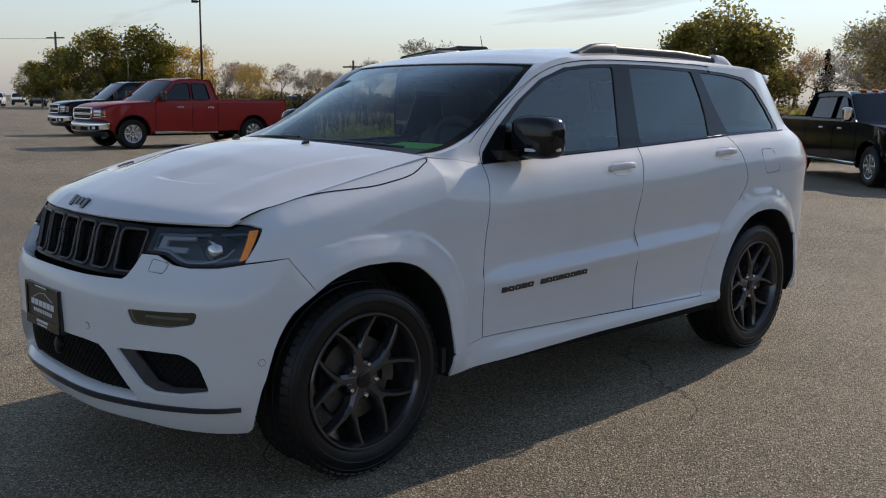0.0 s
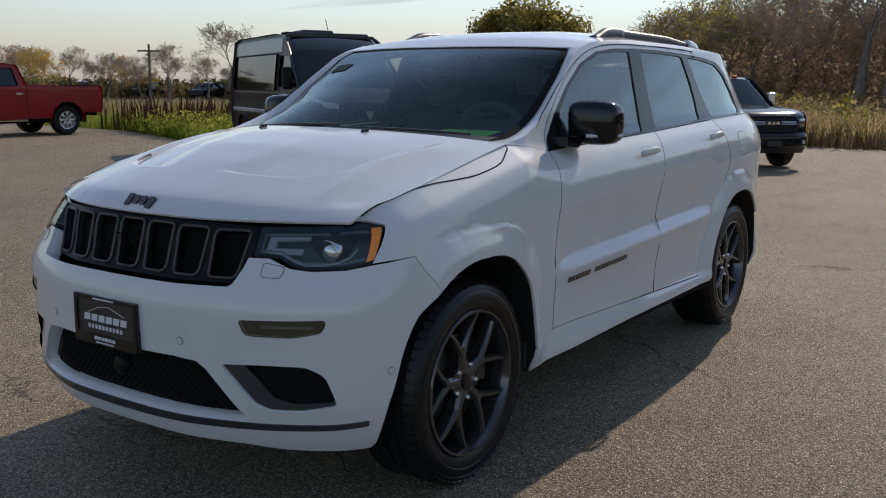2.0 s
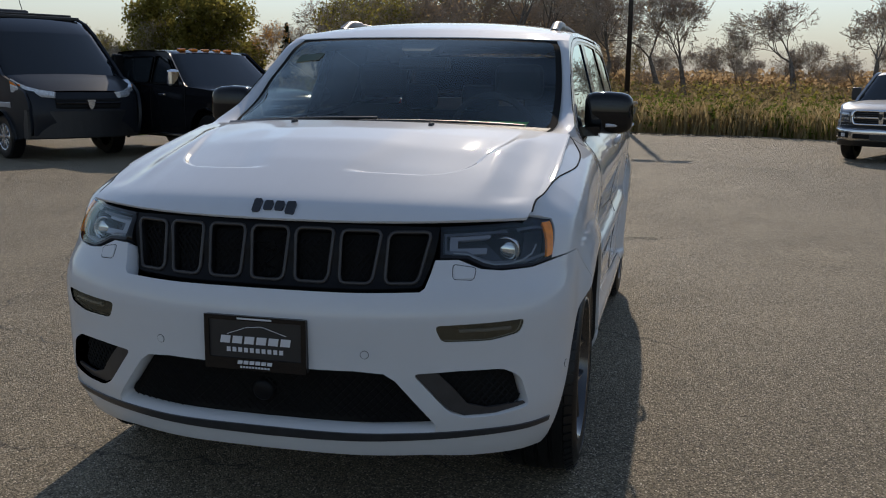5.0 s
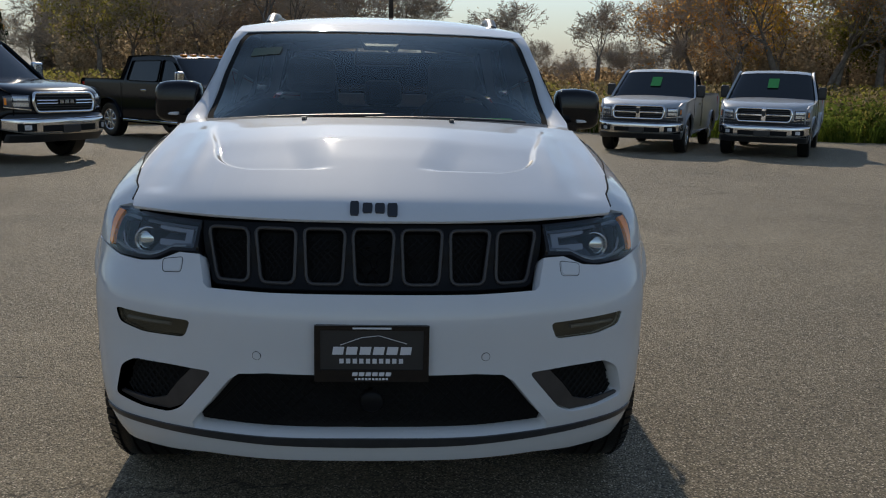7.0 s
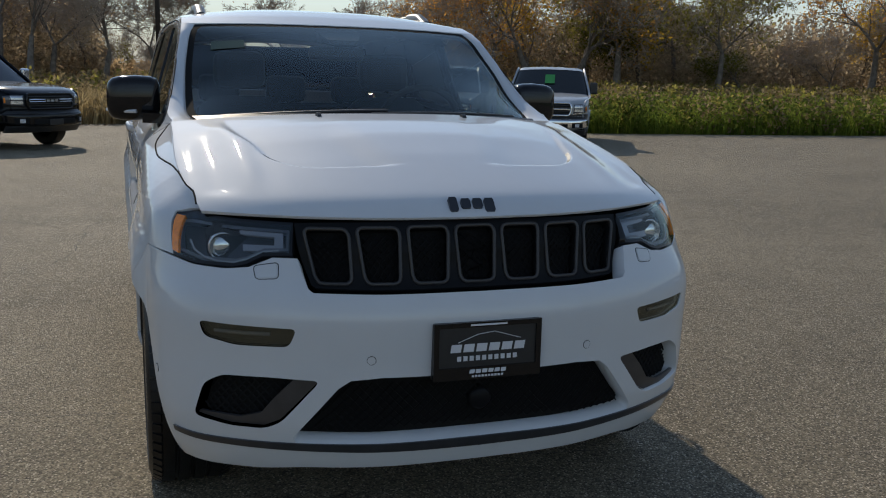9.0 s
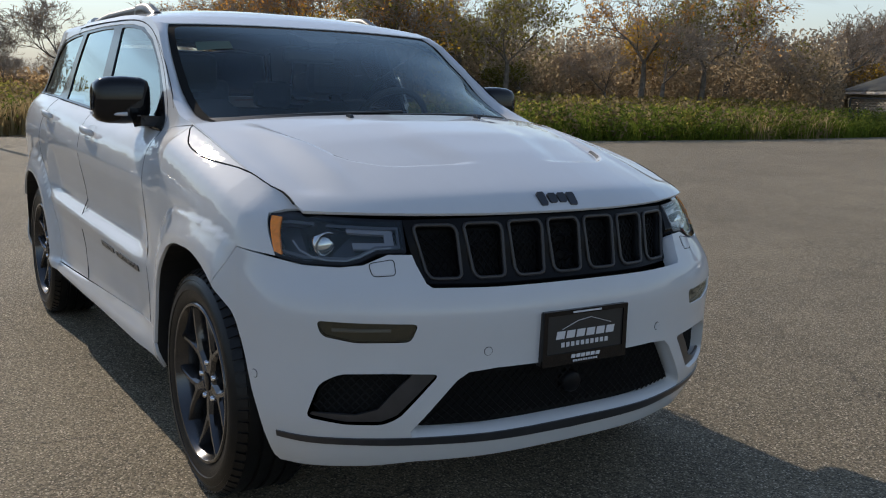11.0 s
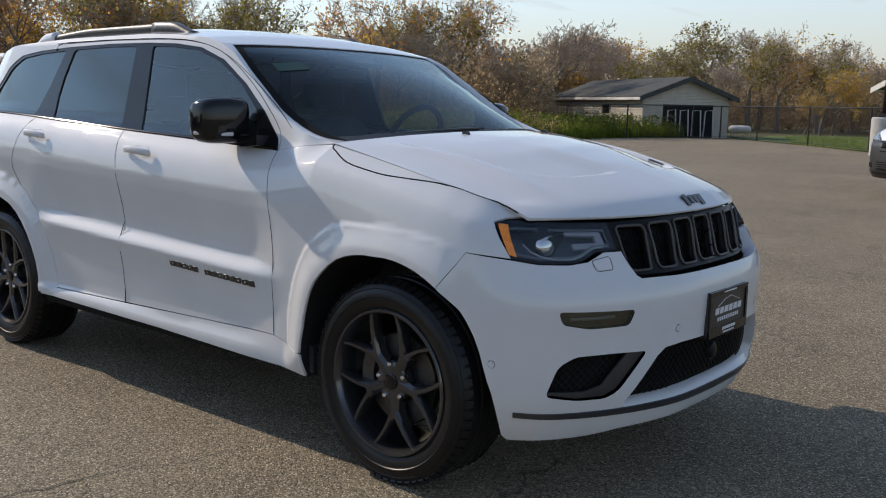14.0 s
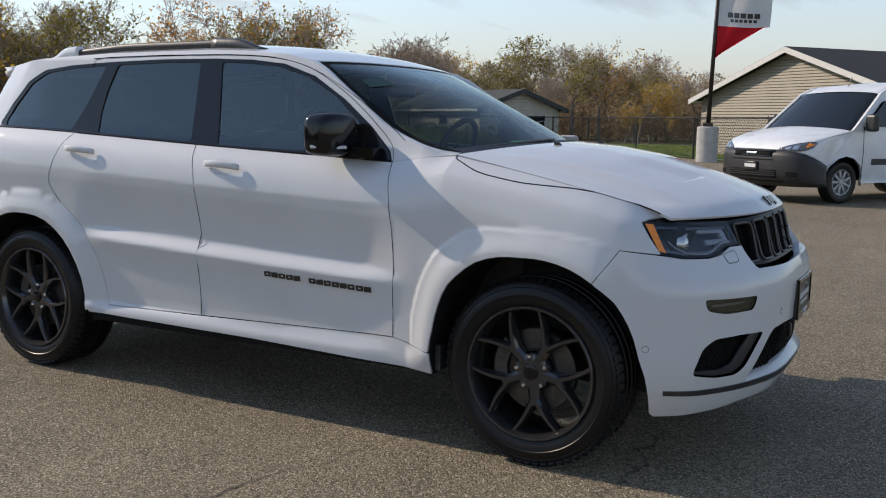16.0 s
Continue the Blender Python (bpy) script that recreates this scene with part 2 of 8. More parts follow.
def sheet(name, surf, outline, material, parent, holes=(), h=0.03, gap=0.0013, lip=0.012, depth=0.0, mirror=False, label="", hole_lip=True):
    """A panel: the surface surf(u, v) over an outline with holes, its rim turned in by lip."""
    outer = dense(inset(outline, gap) if gap else outline, h)
    if area2(outer) < 0:
        outer = outer[::-1]
    rings = [outer] + [dense(q, h) for q in holes]
    lo, hi = outer.min(0), outer.max(0)
    gx, gy = np.meshgrid(np.arange(lo[0] + h * 0.5, hi[0], h), np.arange(lo[1] + h * 0.5, hi[1], h))
    g = np.stack([gx.ravel(), gy.ravel()], 1)
    keep = inside(outer, g)
    for q in rings[1:]:
        keep &= ~inside(q, g)
    g = g[keep]
    if len(g):
        every = np.concatenate(rings)
        near = np.min(((g[:, None] - every[None]) ** 2).sum(-1), 1) > (0.35 * h) ** 2
        g = g[near]
    pts, edges, n = [], [], 0
    for q in rings:
        pts += [tuple(a) for a in q]
        edges += [(n + i, n + (i + 1) % len(q)) for i in range(len(q))]
        n += len(q)
    pts += [tuple(a) for a in g]
    co, _, tris, orig, *_ = delaunay_2d_cdt([Vector(a) for a in pts], edges, [], 0, 1e-6)
    co = np.array([(c[0], c[1]) for c in co])
    tris = np.array([t for t in tris])
    mid = co[tris].mean(1)
    ok = inside(outer, mid)
    for q in rings[1:]:
        ok &= ~inside(q, mid)
    tris = tris[ok]
    P = surf(co[:, 0], co[:, 1])
    e = 2e-3
    Nn = np.cross(surf(co[:, 0] + e, co[:, 1]) - surf(co[:, 0] - e, co[:, 1]), surf(co[:, 0], co[:, 1] + e) - surf(co[:, 0], co[:, 1] - e))
    Nn /= np.maximum(np.linalg.norm(Nn, axis=1), 1e-12)[:, None]
    P = P - Nn * depth
    verts, norms, faces = list(P), list(Nn), [tuple(t) for t in tris]
    if lip:
        for k, q in enumerate(rings):
            if k and not hole_lip:
                continue
            A = surf(q[:, 0], q[:, 1])
            NA = np.cross(surf(q[:, 0] + e, q[:, 1]) - surf(q[:, 0] - e, q[:, 1]), surf(q[:, 0], q[:, 1] + e) - surf(q[:, 0], q[:, 1] - e))
            NA /= np.maximum(np.linalg.norm(NA, axis=1), 1e-12)[:, None]
            A = A - NA * depth
            B = A - NA * lip
            T = np.roll(A, -1, 0) - np.roll(A, 1, 0)
            side = np.cross(T, NA)
            side /= np.maximum(np.linalg.norm(side, axis=1), 1e-12)[:, None]
            if (area2(q) < 0) != (k > 0):
                side = -side
            b = len(verts)
            m = len(q)
            verts += list(A) + list(B)
            soft = side * 0.8 + NA * 0.5
            norms += list(soft) + list(side)
            for i in range(m):
                j = (i + 1) % m
                faces.append((b + i, b + m + i, b + m + j, b + j))
    verts, norms = np.array(verts), np.array(norms)
    if mirror:
        verts[:, 1] *= -1
        norms[:, 1] *= -1
        faces = [f[::-1] for f in faces]
    norms /= np.maximum(np.linalg.norm(norms, axis=1), 1e-9)[:, None]
    return mesh_ob(name, verts, faces, material, parent, norms, label=label)


def tube_mesh(bm, pts, r, sides=8, closed=False, cap=True):
    """A round bar of radius r (or one radius a point) along the points."""
    pts = [Vector(p) for p in pts]
    n = len(pts)
    rs = r if isinstance(r, (list, tuple)) else [r] * n
    rings, up = [], None
    for i, p in enumerate(pts):
        a = pts[(i - 1) % n] if closed or i else p
        b = pts[(i + 1) % n] if closed or i < n - 1 else p
        t = (b - a).normalized()
        if up is None:
            up = t.orthogonal().normalized()
        up = (up - t * up.dot(t))
        up = up.normalized() if up.length > 1e-6 else t.orthogonal().normalized()
        w = t.cross(up)
        rings.append([bm.verts.new(p + (up * math.cos(2 * math.pi * k / sides) + w * math.sin(2 * math.pi * k / sides)) * rs[i]) for k in range(sides)])
    for i in range(n if closed else n - 1):
        a, b = rings[i], rings[(i + 1) % n]
        for k in range(sides):
            bm.faces.new((a[k], a[(k + 1) % sides], b[(k + 1) % sides], b[k]))
    if cap and not closed:
        bm.faces.new(rings[0][::-1])
        bm.faces.new(rings[-1])


def box_mesh(bm, lo, hi, bevel=0.0, m=None):
    lo, hi = Vector(lo), Vector(hi)
    r = bmesh.ops.create_cube(bm, size=1.0)
    vs = r["verts"]
    for v in vs:
        v.co = Vector(((v.co.x + 0.5) * (hi.x - lo.x) + lo.x, (v.co.y + 0.5) * (hi.y - lo.y) + lo.y, (v.co.z + 0.5) * (hi.z - lo.z) + lo.z))
    if bevel:
        es = list({e for v in vs for e in v.link_edges})
        out = bmesh.ops.bevel(bm, geom=es, offset=bevel, segments=2, affect="EDGES", profile=0.5)
        vs = out["verts"] if out["verts"] else vs
        vs = list({v for f in out["faces"] for v in f.verts} | {v for v in vs if v.is_valid})
    if m is not None:
        bmesh.ops.transform(bm, matrix=m, verts=[v for v in vs if v.is_valid])
    return vs


def lathe_mesh(bm, profile, n=48, axis="y", center=(0, 0, 0), close=False):
    """profile: (radius, height along the axis) turned about the axis."""
    c = Vector(center)
    rings = []
    for r, h in profile:
        ring = []
        for k in range(n):
            a = 2 * math.pi * k / n
            u, v = r * math.cos(a), r * math.sin(a)
            p = {"y": (u, h, v), "x": (h, u, v), "z": (u, v, h)}[axis]
            ring.append(bm.verts.new(c + Vector(p)))
        rings.append(ring)
    m = len(rings)
    for i in range(m if close else m - 1):
        a, b = rings[i], rings[(i + 1) % m]
        for k in range(n):
            bm.faces.new((a[k], b[k], b[(k + 1) % n], a[(k + 1) % n]))
    return rings


def loft_mesh(bm, stations, cap=True):
    """Rings of equally many points, skinned in order."""
    rings = [[bm.verts.new(p) for p in s] for s in stations]
    n = len(rings[0])
    for a, b in zip(rings, rings[1:]):
        for k in range(n):
            bm.faces.new((a[k], a[(k + 1) % n], b[(k + 1) % n], b[k]))
    if cap:
        bm.faces.new(rings[0][::-1])
        bm.faces.new(rings[-1])
    bmesh.ops.recalc_face_normals(bm, faces=bm.faces[:])


def finish(bm):
    bmesh.ops.recalc_face_normals(bm, faces=bm.faces[:])
    return bm

# ---- the white car ----
# Its own frame is the world's: x ahead, y to its left, the origin on the ground under the front axle.
PLAN = curve([(0.828, 0), (0.822, 0.2), (0.800, 0.35), (0.745, 0.52), (0.685, 0.65), (0.605, 0.775), (0.525, 0.848), (0.43, 0.897), (0.30, 0.925),
              (0.1, 0.935), (-0.3, 0.925), (-0.6, 0.92), (-1.0, 0.925), (-1.6, 0.935), (-2.2, 0.94), (-2.6, 0.94), (-3.0, 0.938), (-3.35, 0.915),
              (-3.60, 0.845), (-3.76, 0.70), (-3.84, 0.48), (-3.87, 0.2), (-3.875, 0)], 12)
PLAN_S = np.r_[0, np.cumsum(np.linalg.norm(np.diff(PLAN, axis=0), axis=1))]
_t = np.gradient(PLAN, PLAN_S, axis=0)
_t /= np.linalg.norm(_t, axis=1)[:, None]
PLAN_N = np.stack([_t[:, 1], -_t[:, 0]], 1)          # outward
HUBS = ((0.0, 0.384), (-2.915, 0.384))
ARCH_IN = [(-60, 0.46), (-14, 0.452), (15, 0.420), (44, 0.440), (64, 0.446), (96, 0.449), (119, 0.478), (140, 0.482), (165, 0.456), (186, 0.463), (230, 0.47)]
ARCH_OUT = [(-60, 0.60), (0, 0.61), (57, 0.60), (80, 0.558), (100, 0.565), (120, 0.615), (136, 0.625), (156, 0.592), (176, 0.565), (230, 0.56)]
ARCH_IN_R = [(-60, 0.47), (0, 0.455), (30, 0.455), (60, 0.46), (90, 0.446), (120, 0.462), (150, 0.462), (180, 0.46), (230, 0.47)]
ARCH_OUT_R = [(-60, 0.57), (0, 0.575), (40, 0.58), (65, 0.585), (90, 0.57), (115, 0.575), (140, 0.57), (180, 0.55), (230, 0.55)]


def ip(x, table):
    t = np.array(table)
    return np.interp(x, t[:, 0], t[:, 1])


def smooth(a, b, x):
    t = np.clip((x - a) / (b - a), 0, 1)
    return t * t * (3 - 2 * t)


def z_shoulder(x):
    """The height at which the flank ends above: the bonnet's shut line ahead, the window line behind."""
    return ip(x, [(-3.95, 1.30), (-3.2, 1.272), (-2.58, 1.252), (-1.75, 1.212), (-0.72, 1.168), (-0.60, 1.18), (-0.42, 1.204), (-0.2, 1.166),
                  (0.0, 1.127), (0.2, 1.085), (0.35, 1.045), (0.465, 1.01), (0.6, 1.0), (0.9, 1.0)])


FRONT_Z = [(0.15, -0.16), (0.20, -0.115), (0.25, -0.07), (0.30, -0.042), (0.36, -0.018), (0.42, -0.004), (0.5, 0.0), (0.55, 0.002), (0.60, 0.002), (0.66, 0.006), (0.73, 0.008), (0.77, -0.002),
           (0.80, -0.018), (0.83, -0.040), (0.86, -0.056), (0.90, -0.074), (0.98, -0.125), (1.05, -0.18)]
DOOR_Z = [(0.15, -0.12), (0.22, -0.085), (0.27, -0.03), (0.31, -0.006), (0.36, -0.002), (0.395, -0.016), (0.41, -0.034), (0.45, -0.036), (0.55, -0.028), (0.62, -0.017), (0.665, -0.006), (0.690, 0.0),
          (0.704, -0.008), (0.734, -0.038), (0.748, -0.0445), (0.78, -0.0435), (0.86, -0.0315), (0.998, -0.0025), (1.012, 0.001), (1.06, 0.002), (1.12, 0.0), (1.3, 0.0)]
PLAIN_Z = [(0.15, -0.12), (0.22, -0.085), (0.27, -0.03), (0.33, -0.012), (0.4, -0.02), (0.55, -0.02), (0.7, -0.014), (0.85, -0.012), (1.0, -0.006), (1.1, 0), (1.3, 0)]
FRONT_SIDE_Z = [(0.15, -0.14), (0.22, -0.095), (0.255, -0.07), (0.30, -0.045), (0.36, -0.03), (0.45, -0.016), (0.55, -0.012), (0.7, -0.01), (0.85, -0.014), (1.0, -0.006), (1.1, 0), (1.3, 0)]
SHOULDER = [(-0.6, -0.29), (-0.45, -0.252), (-0.40, -0.232), (-0.2, -0.172), (-0.04, -0.124), (-0.01, -0.112), (0.0, -0.105), (0.03, -0.07), (0.06, -0.046), (0.1, -0.026), (0.16, -0.010), (0.24, 0)]


def wide(table, step=0.012, width=0.03):
    """A table rounded off, on a fine step."""
    t = np.array(table)
    x = np.arange(t[0, 0], t[-1, 0], step)
    y = np.interp(x, t[:, 0], t[:, 1])
    k = np.exp(-0.5 * (np.arange(-6, 7) * step / (width / 2)) ** 2)
    k /= k.sum()
    return np.stack([x, np.convolve(np.pad(y, 6, mode="edge"), k, "valid")], 1)


FRONT_Z, PLAIN_Z, FRONT_SIDE_Z, SHOULDER = wide(FRONT_Z), wide(PLAIN_Z, width=0.05), wide(FRONT_SIDE_Z, width=0.05), wide(SHOULDER)
DOOR_Z = wide(DOOR_Z, step=0.004, width=0.010)


def flare(x, z):
    out = 0
    for (hx, hz), tin, tout in ((HUBS[0], ARCH_IN, ARCH_OUT), (HUBS[1], ARCH_IN_R, ARCH_OUT_R)):
        a = np.degrees(np.arctan2(z - hz, x - hx))
        a = np.where(a < -60, a + 360, a)
        r = np.hypot(x - hx, z - hz)
        ri, ro = ip(a, tin), ip(a, tout)
        w = np.clip((ro - r) / (ro - ri), -0.05, 1.1)
        f = 0.008 * smooth(-0.02, 0.16, w) + 0.024 * smooth(0.05, 0.9, w)
        f = f * smooth(0.30, 0.40, z) * np.where(hx > -1, 1 - smooth(0.24, 0.34, x), 1)
        out = out + f
    return out


def body(s, z):
    """The skin of the car: s runs round it from the middle of the nose along the left flank, z is the height."""
    s, z = np.asarray(s, float), np.asarray(z, float)
    a = np.abs(s)
    px, py = np.interp(a, PLAN_S, PLAN[:, 0]), np.interp(a, PLAN_S, PLAN[:, 1])
    nx, ny = np.interp(a, PLAN_S, PLAN_N[:, 0]), np.interp(a, PLAN_S, PLAN_N[:, 1])
    nl = np.hypot(nx, ny)
    nx, ny = nx / nl, ny / nl
    w = 1 - smooth(0.30, 0.62, px)                     # 0 on the nose, 1 along the flank
    wd = smooth(-2.55, -2.30, px) * (1 - smooth(-0.85, -0.55, px))
    ws = 1 - smooth(-0.1, 0.3, px)
    side = ip(z, PLAIN_Z) * (1 - wd) * ws + ip(z + 0.038 * (px + 1.2) * smooth(0.45, 0.62, z), DOOR_Z) * wd + ip(z, FRONT_SIDE_Z) * (1 - ws)
    hh = z_shoulder(px) - z
    side = side + ip(hh, SHOULDER) - 0.6 * np.clip(z - 1.64, 0, 1) - 0.034 * smooth(0.075, 0.0, hh) * smooth(-0.58, -0.42, px) * smooth(0.9, 0.5, px)
    d = ip(z, FRONT_Z) * (1 - w) + (side + flare(px, z)) * w
    y = py + ny * d
    tail = (0.03 * smooth(1.08, 1.2, z) + 0.44 * np.clip(z - 1.2, 0, 0.5)) * smooth(-2.95, -3.50, px)   # the tailgate leans forward
    return np.stack([px + nx * d + tail, np.where(s < 0, -y, y), z], -1)


def nose(s, z):
    """The grille's face: it stands back from the bumper, most at its foot."""
    p, e = body(s, z), 2e-3
    n = np.cross(body(s + e, z) - body(s - e, z), body(s, z + e) - body(s, z - e))
    n /= np.maximum(np.linalg.norm(n, axis=-1), 1e-12)[..., None]
    n[..., 2] = 0
    return p - n * (0.052 * smooth(0.985, 0.80, np.asarray(z, float)))[..., None]


S_MAX = PLAN_S[-1]
_ss = np.linspace(0, S_MAX, 3000)


def at(x, z, y=None):
    """The skin's (s, z) of a place."""
    p = body(_ss, np.full_like(_ss, z))
    d = (p[:, 0] - x) ** 2 + (0 if y is None else (p[:, 1] - y) ** 2)
    if y is None:
        d = d + np.where(p[:, 1] < 0.45, 9.0, 0)
    return (_ss[int(np.argmin(d))], z)


def side(points):
    return np.array([at(x, z) for x, z in points])


def front(points):
    """Outline from (y, z), or (x, y, z) where the skin turns round the corner."""
    out = []
    for q in points:
        if len(q) == 3:
            out.append(at(q[0], q[2], q[1]))
        else:
            p = body(_ss[:900], np.full(900, q[1]))
            out.append((_ss[int(np.argmin(np.abs(p[:, 1] - abs(q[0]))))] * (1 if q[0] >= 0 else -1), q[1]))
    return np.array(out)


def arc_points(hub, table, a0, a1, n=22):
    return [(hub[0] + ip(a, table) * math.cos(radians(a)), hub[1] + ip(a, table) * math.sin(radians(a))) for a in np.linspace(a0, a1, n)]


def skin(s, z, depth=0.0, mirror=False, surf=None):
    """A place on the skin, depth below it."""
    f = surf or body
    e = 2e-3
    p = f(np.array([s]), np.array([z]))[0]
    n = np.cross(f(np.array([s + e]), np.array([z]))[0] - f(np.array([s - e]), np.array([z]))[0], f(np.array([s]), np.array([z + e]))[0] - f(np.array([s]), np.array([z - e]))[0])
    n /= np.linalg.norm(n)
    p = p - n * depth
    return Vector((p[0], -p[1] if mirror else p[1], p[2]))


suv = empty("suv", Matrix(), "white SUV with dark rims and black front plate on asphalt", "car")
SIDES = (False, True)
arch_f = arc_points(HUBS[0], ARCH_IN, 57.5, 190)
arch_r = arc_points(HUBS[1], ARCH_IN_R, -12, 192)
DLO = [(-0.705, 1.168), (-0.73, 1.215), (-0.84, 1.315), (-1.0, 1.43), (-1.18, 1.532), (-1.36, 1.590), (-1.55, 1.611), (-1.78, 1.620), (-2.1, 1.622), (-2.48, 1.614), (-2.75, 1.602), (-2.95, 1.580),
       (-3.08, 1.515), (-3.18, 1.40), (-3.245, 1.305), (-3.225, 1.276), (-3.0, 1.268), (-2.58, 1.252), (-1.75, 1.212), (-1.2, 1.19)]
ROOFLINE = [(-0.41, 1.206), (-0.50, 1.218), (-0.58, 1.240), (-0.695, 1.283), (-0.80, 1.338), (-0.91, 1.417), (-1.02, 1.490), (-1.13, 1.563), (-1.225, 1.604), (-1.35, 1.634), (-1.6, 1.655), (-1.83, 1.664), (-2.5, 1.660), (-2.9, 1.644), (-3.15, 1.624), (-3.34, 1.602)]
fender_o = [(0.44, 0.872), (0.40, 0.93), (0.37, 0.985), (0.40, 1.005), (0.43, 1.012)] + [(0.35, 1.040), (0.2, 1.083), (0.0, 1.125), (-0.2, 1.164), (-0.40, 1.202), (-0.55, 1.192), (-0.70, 1.168),
            (-0.672, 1.05), (-0.652, 0.9), (-0.644, 0.7), (-0.648, 0.44), (-0.47, 0.405)] + arch_f[::-1][2:] + [(0.30, 0.80)]
fender_s = side(fender_o)
fender_s[:5] = front([(0.436, 0.80, 0.872), (0.405, 0.82, 0.93), (0.385, 0.825, 0.985), (0.42, 0.80, 0.995), (0.462, 0.765, 1.002)])
fender_s[-1] = front([(0.325, 0.90, 0.884)])[0]
door_f = [(-0.70, 1.166), (-0.672, 1.05), (-0.652, 0.9), (-0.644, 0.7), (-0.648, 0.44), (-1.2, 0.425), (-1.715, 0.412), (-1.712, 0.8), (-1.722, 1.05), (-1.785, 1.212), (-1.2, 1.187)]
rear_edge = arc_points(HUBS[1], ARCH_OUT_R, 6, 62, 10)
door_r = [(-1.785, 1.212), (-1.722, 1.05), (-1.712, 0.8), (-1.715, 0.412), (-2.325, 0.40)] + rear_edge + [(-2.715, 1.0), (-2.69, 1.10), (-2.645, 1.215), (-2.615, 1.254), (-2.58, 1.250)]
rocker = [(-0.455, 0.40), (-0.648, 0.438), (-1.2, 0.423), (-1.715, 0.410), (-2.325, 0.398), (-2.44, 0.385), (-2.44, 0.355), (-2.2, 0.352), (-1.4, 0.345), (-0.6, 0.322), (-0.455, 0.308)]
quarter = [(-2.325, 0.398)] + rear_edge + [(-2.715, 1.0), (-2.69, 1.10), (-2.645, 1.215), (-2.615, 1.256), (-3.0, 1.268), (-3.24, 1.274), (-3.46, 1.28), (-3.54, 1.20), (-3.58, 1.08), (-3.58, 0.75)] + \
          [(-3.42, 0.66)] + arch_r[::-1][1:-1] + [(-2.46, 0.36)]
quarter = [q for q in quarter if not (q[0] < -3.3 and q[1] < 0.6)]
upper = ROOFLINE + [(-3.40, 1.50), (-3.445, 1.40), (-3.47, 1.28), (-3.235, 1.274)] + DLO[:15][::-1] + [(-0.55, 1.192)]

bumper_half = [(0.0, 0.80), (0.30, 0.80), (0.478, 0.802), (0.491, 0.812), (0.505, 0.86), (0.511, 0.888), (0.575, 0.888), (0.64, 0.860), (0.70, 0.853)]
bumper_half3 = [(0.50, 0.755, 0.856), (0.436, 0.80, 0.868), (0.325, 0.90, 0.884)]
bumper_low = arc_points(HUBS[0], ARCH_IN, -14, 57.5, 12)[::-1]
bh = np.concatenate([front(bumper_half), front(bumper_half3), side(bumper_low), front([(0.455, 0.83, 0.258), (0.62, 0.264), (0.50, 0.277), (0.30, 0.280), (0.15, 0.281), (0.0, 0.281)])])
bumper_s = np.concatenate([bh, (bh * (-1, 1))[::-1][1:-1]])
mouth_half = front([(0.0, 0.565), (0.30, 0.566), (0.385, 0.558), (0.418, 0.535), (0.535, 0.384), (0.528, 0.366), (0.30, 0.366), (0.0, 0.368)])
mouth_s = np.concatenate([mouth_half, (mouth_half * (-1, 1))[::-1][1:-1]])
intake_s = rounded(front([(0.465, 0.556), (0.60, 0.562), (0.72, 0.560), (0.768, 0.53), (0.795, 0.428), (0.70, 0.409), (0.610, 0.408), (0.568, 0.430), (0.520, 0.49)]), 0.022)
fog_s = rounded(front([(0.527, 0.704), (0.70, 0.708), (0.778, 0.712), (0.765, 0.668), (0.685, 0.650), (0.548, 0.652)]), 0.018)
M2 = lambda q: q * (-1, 1)

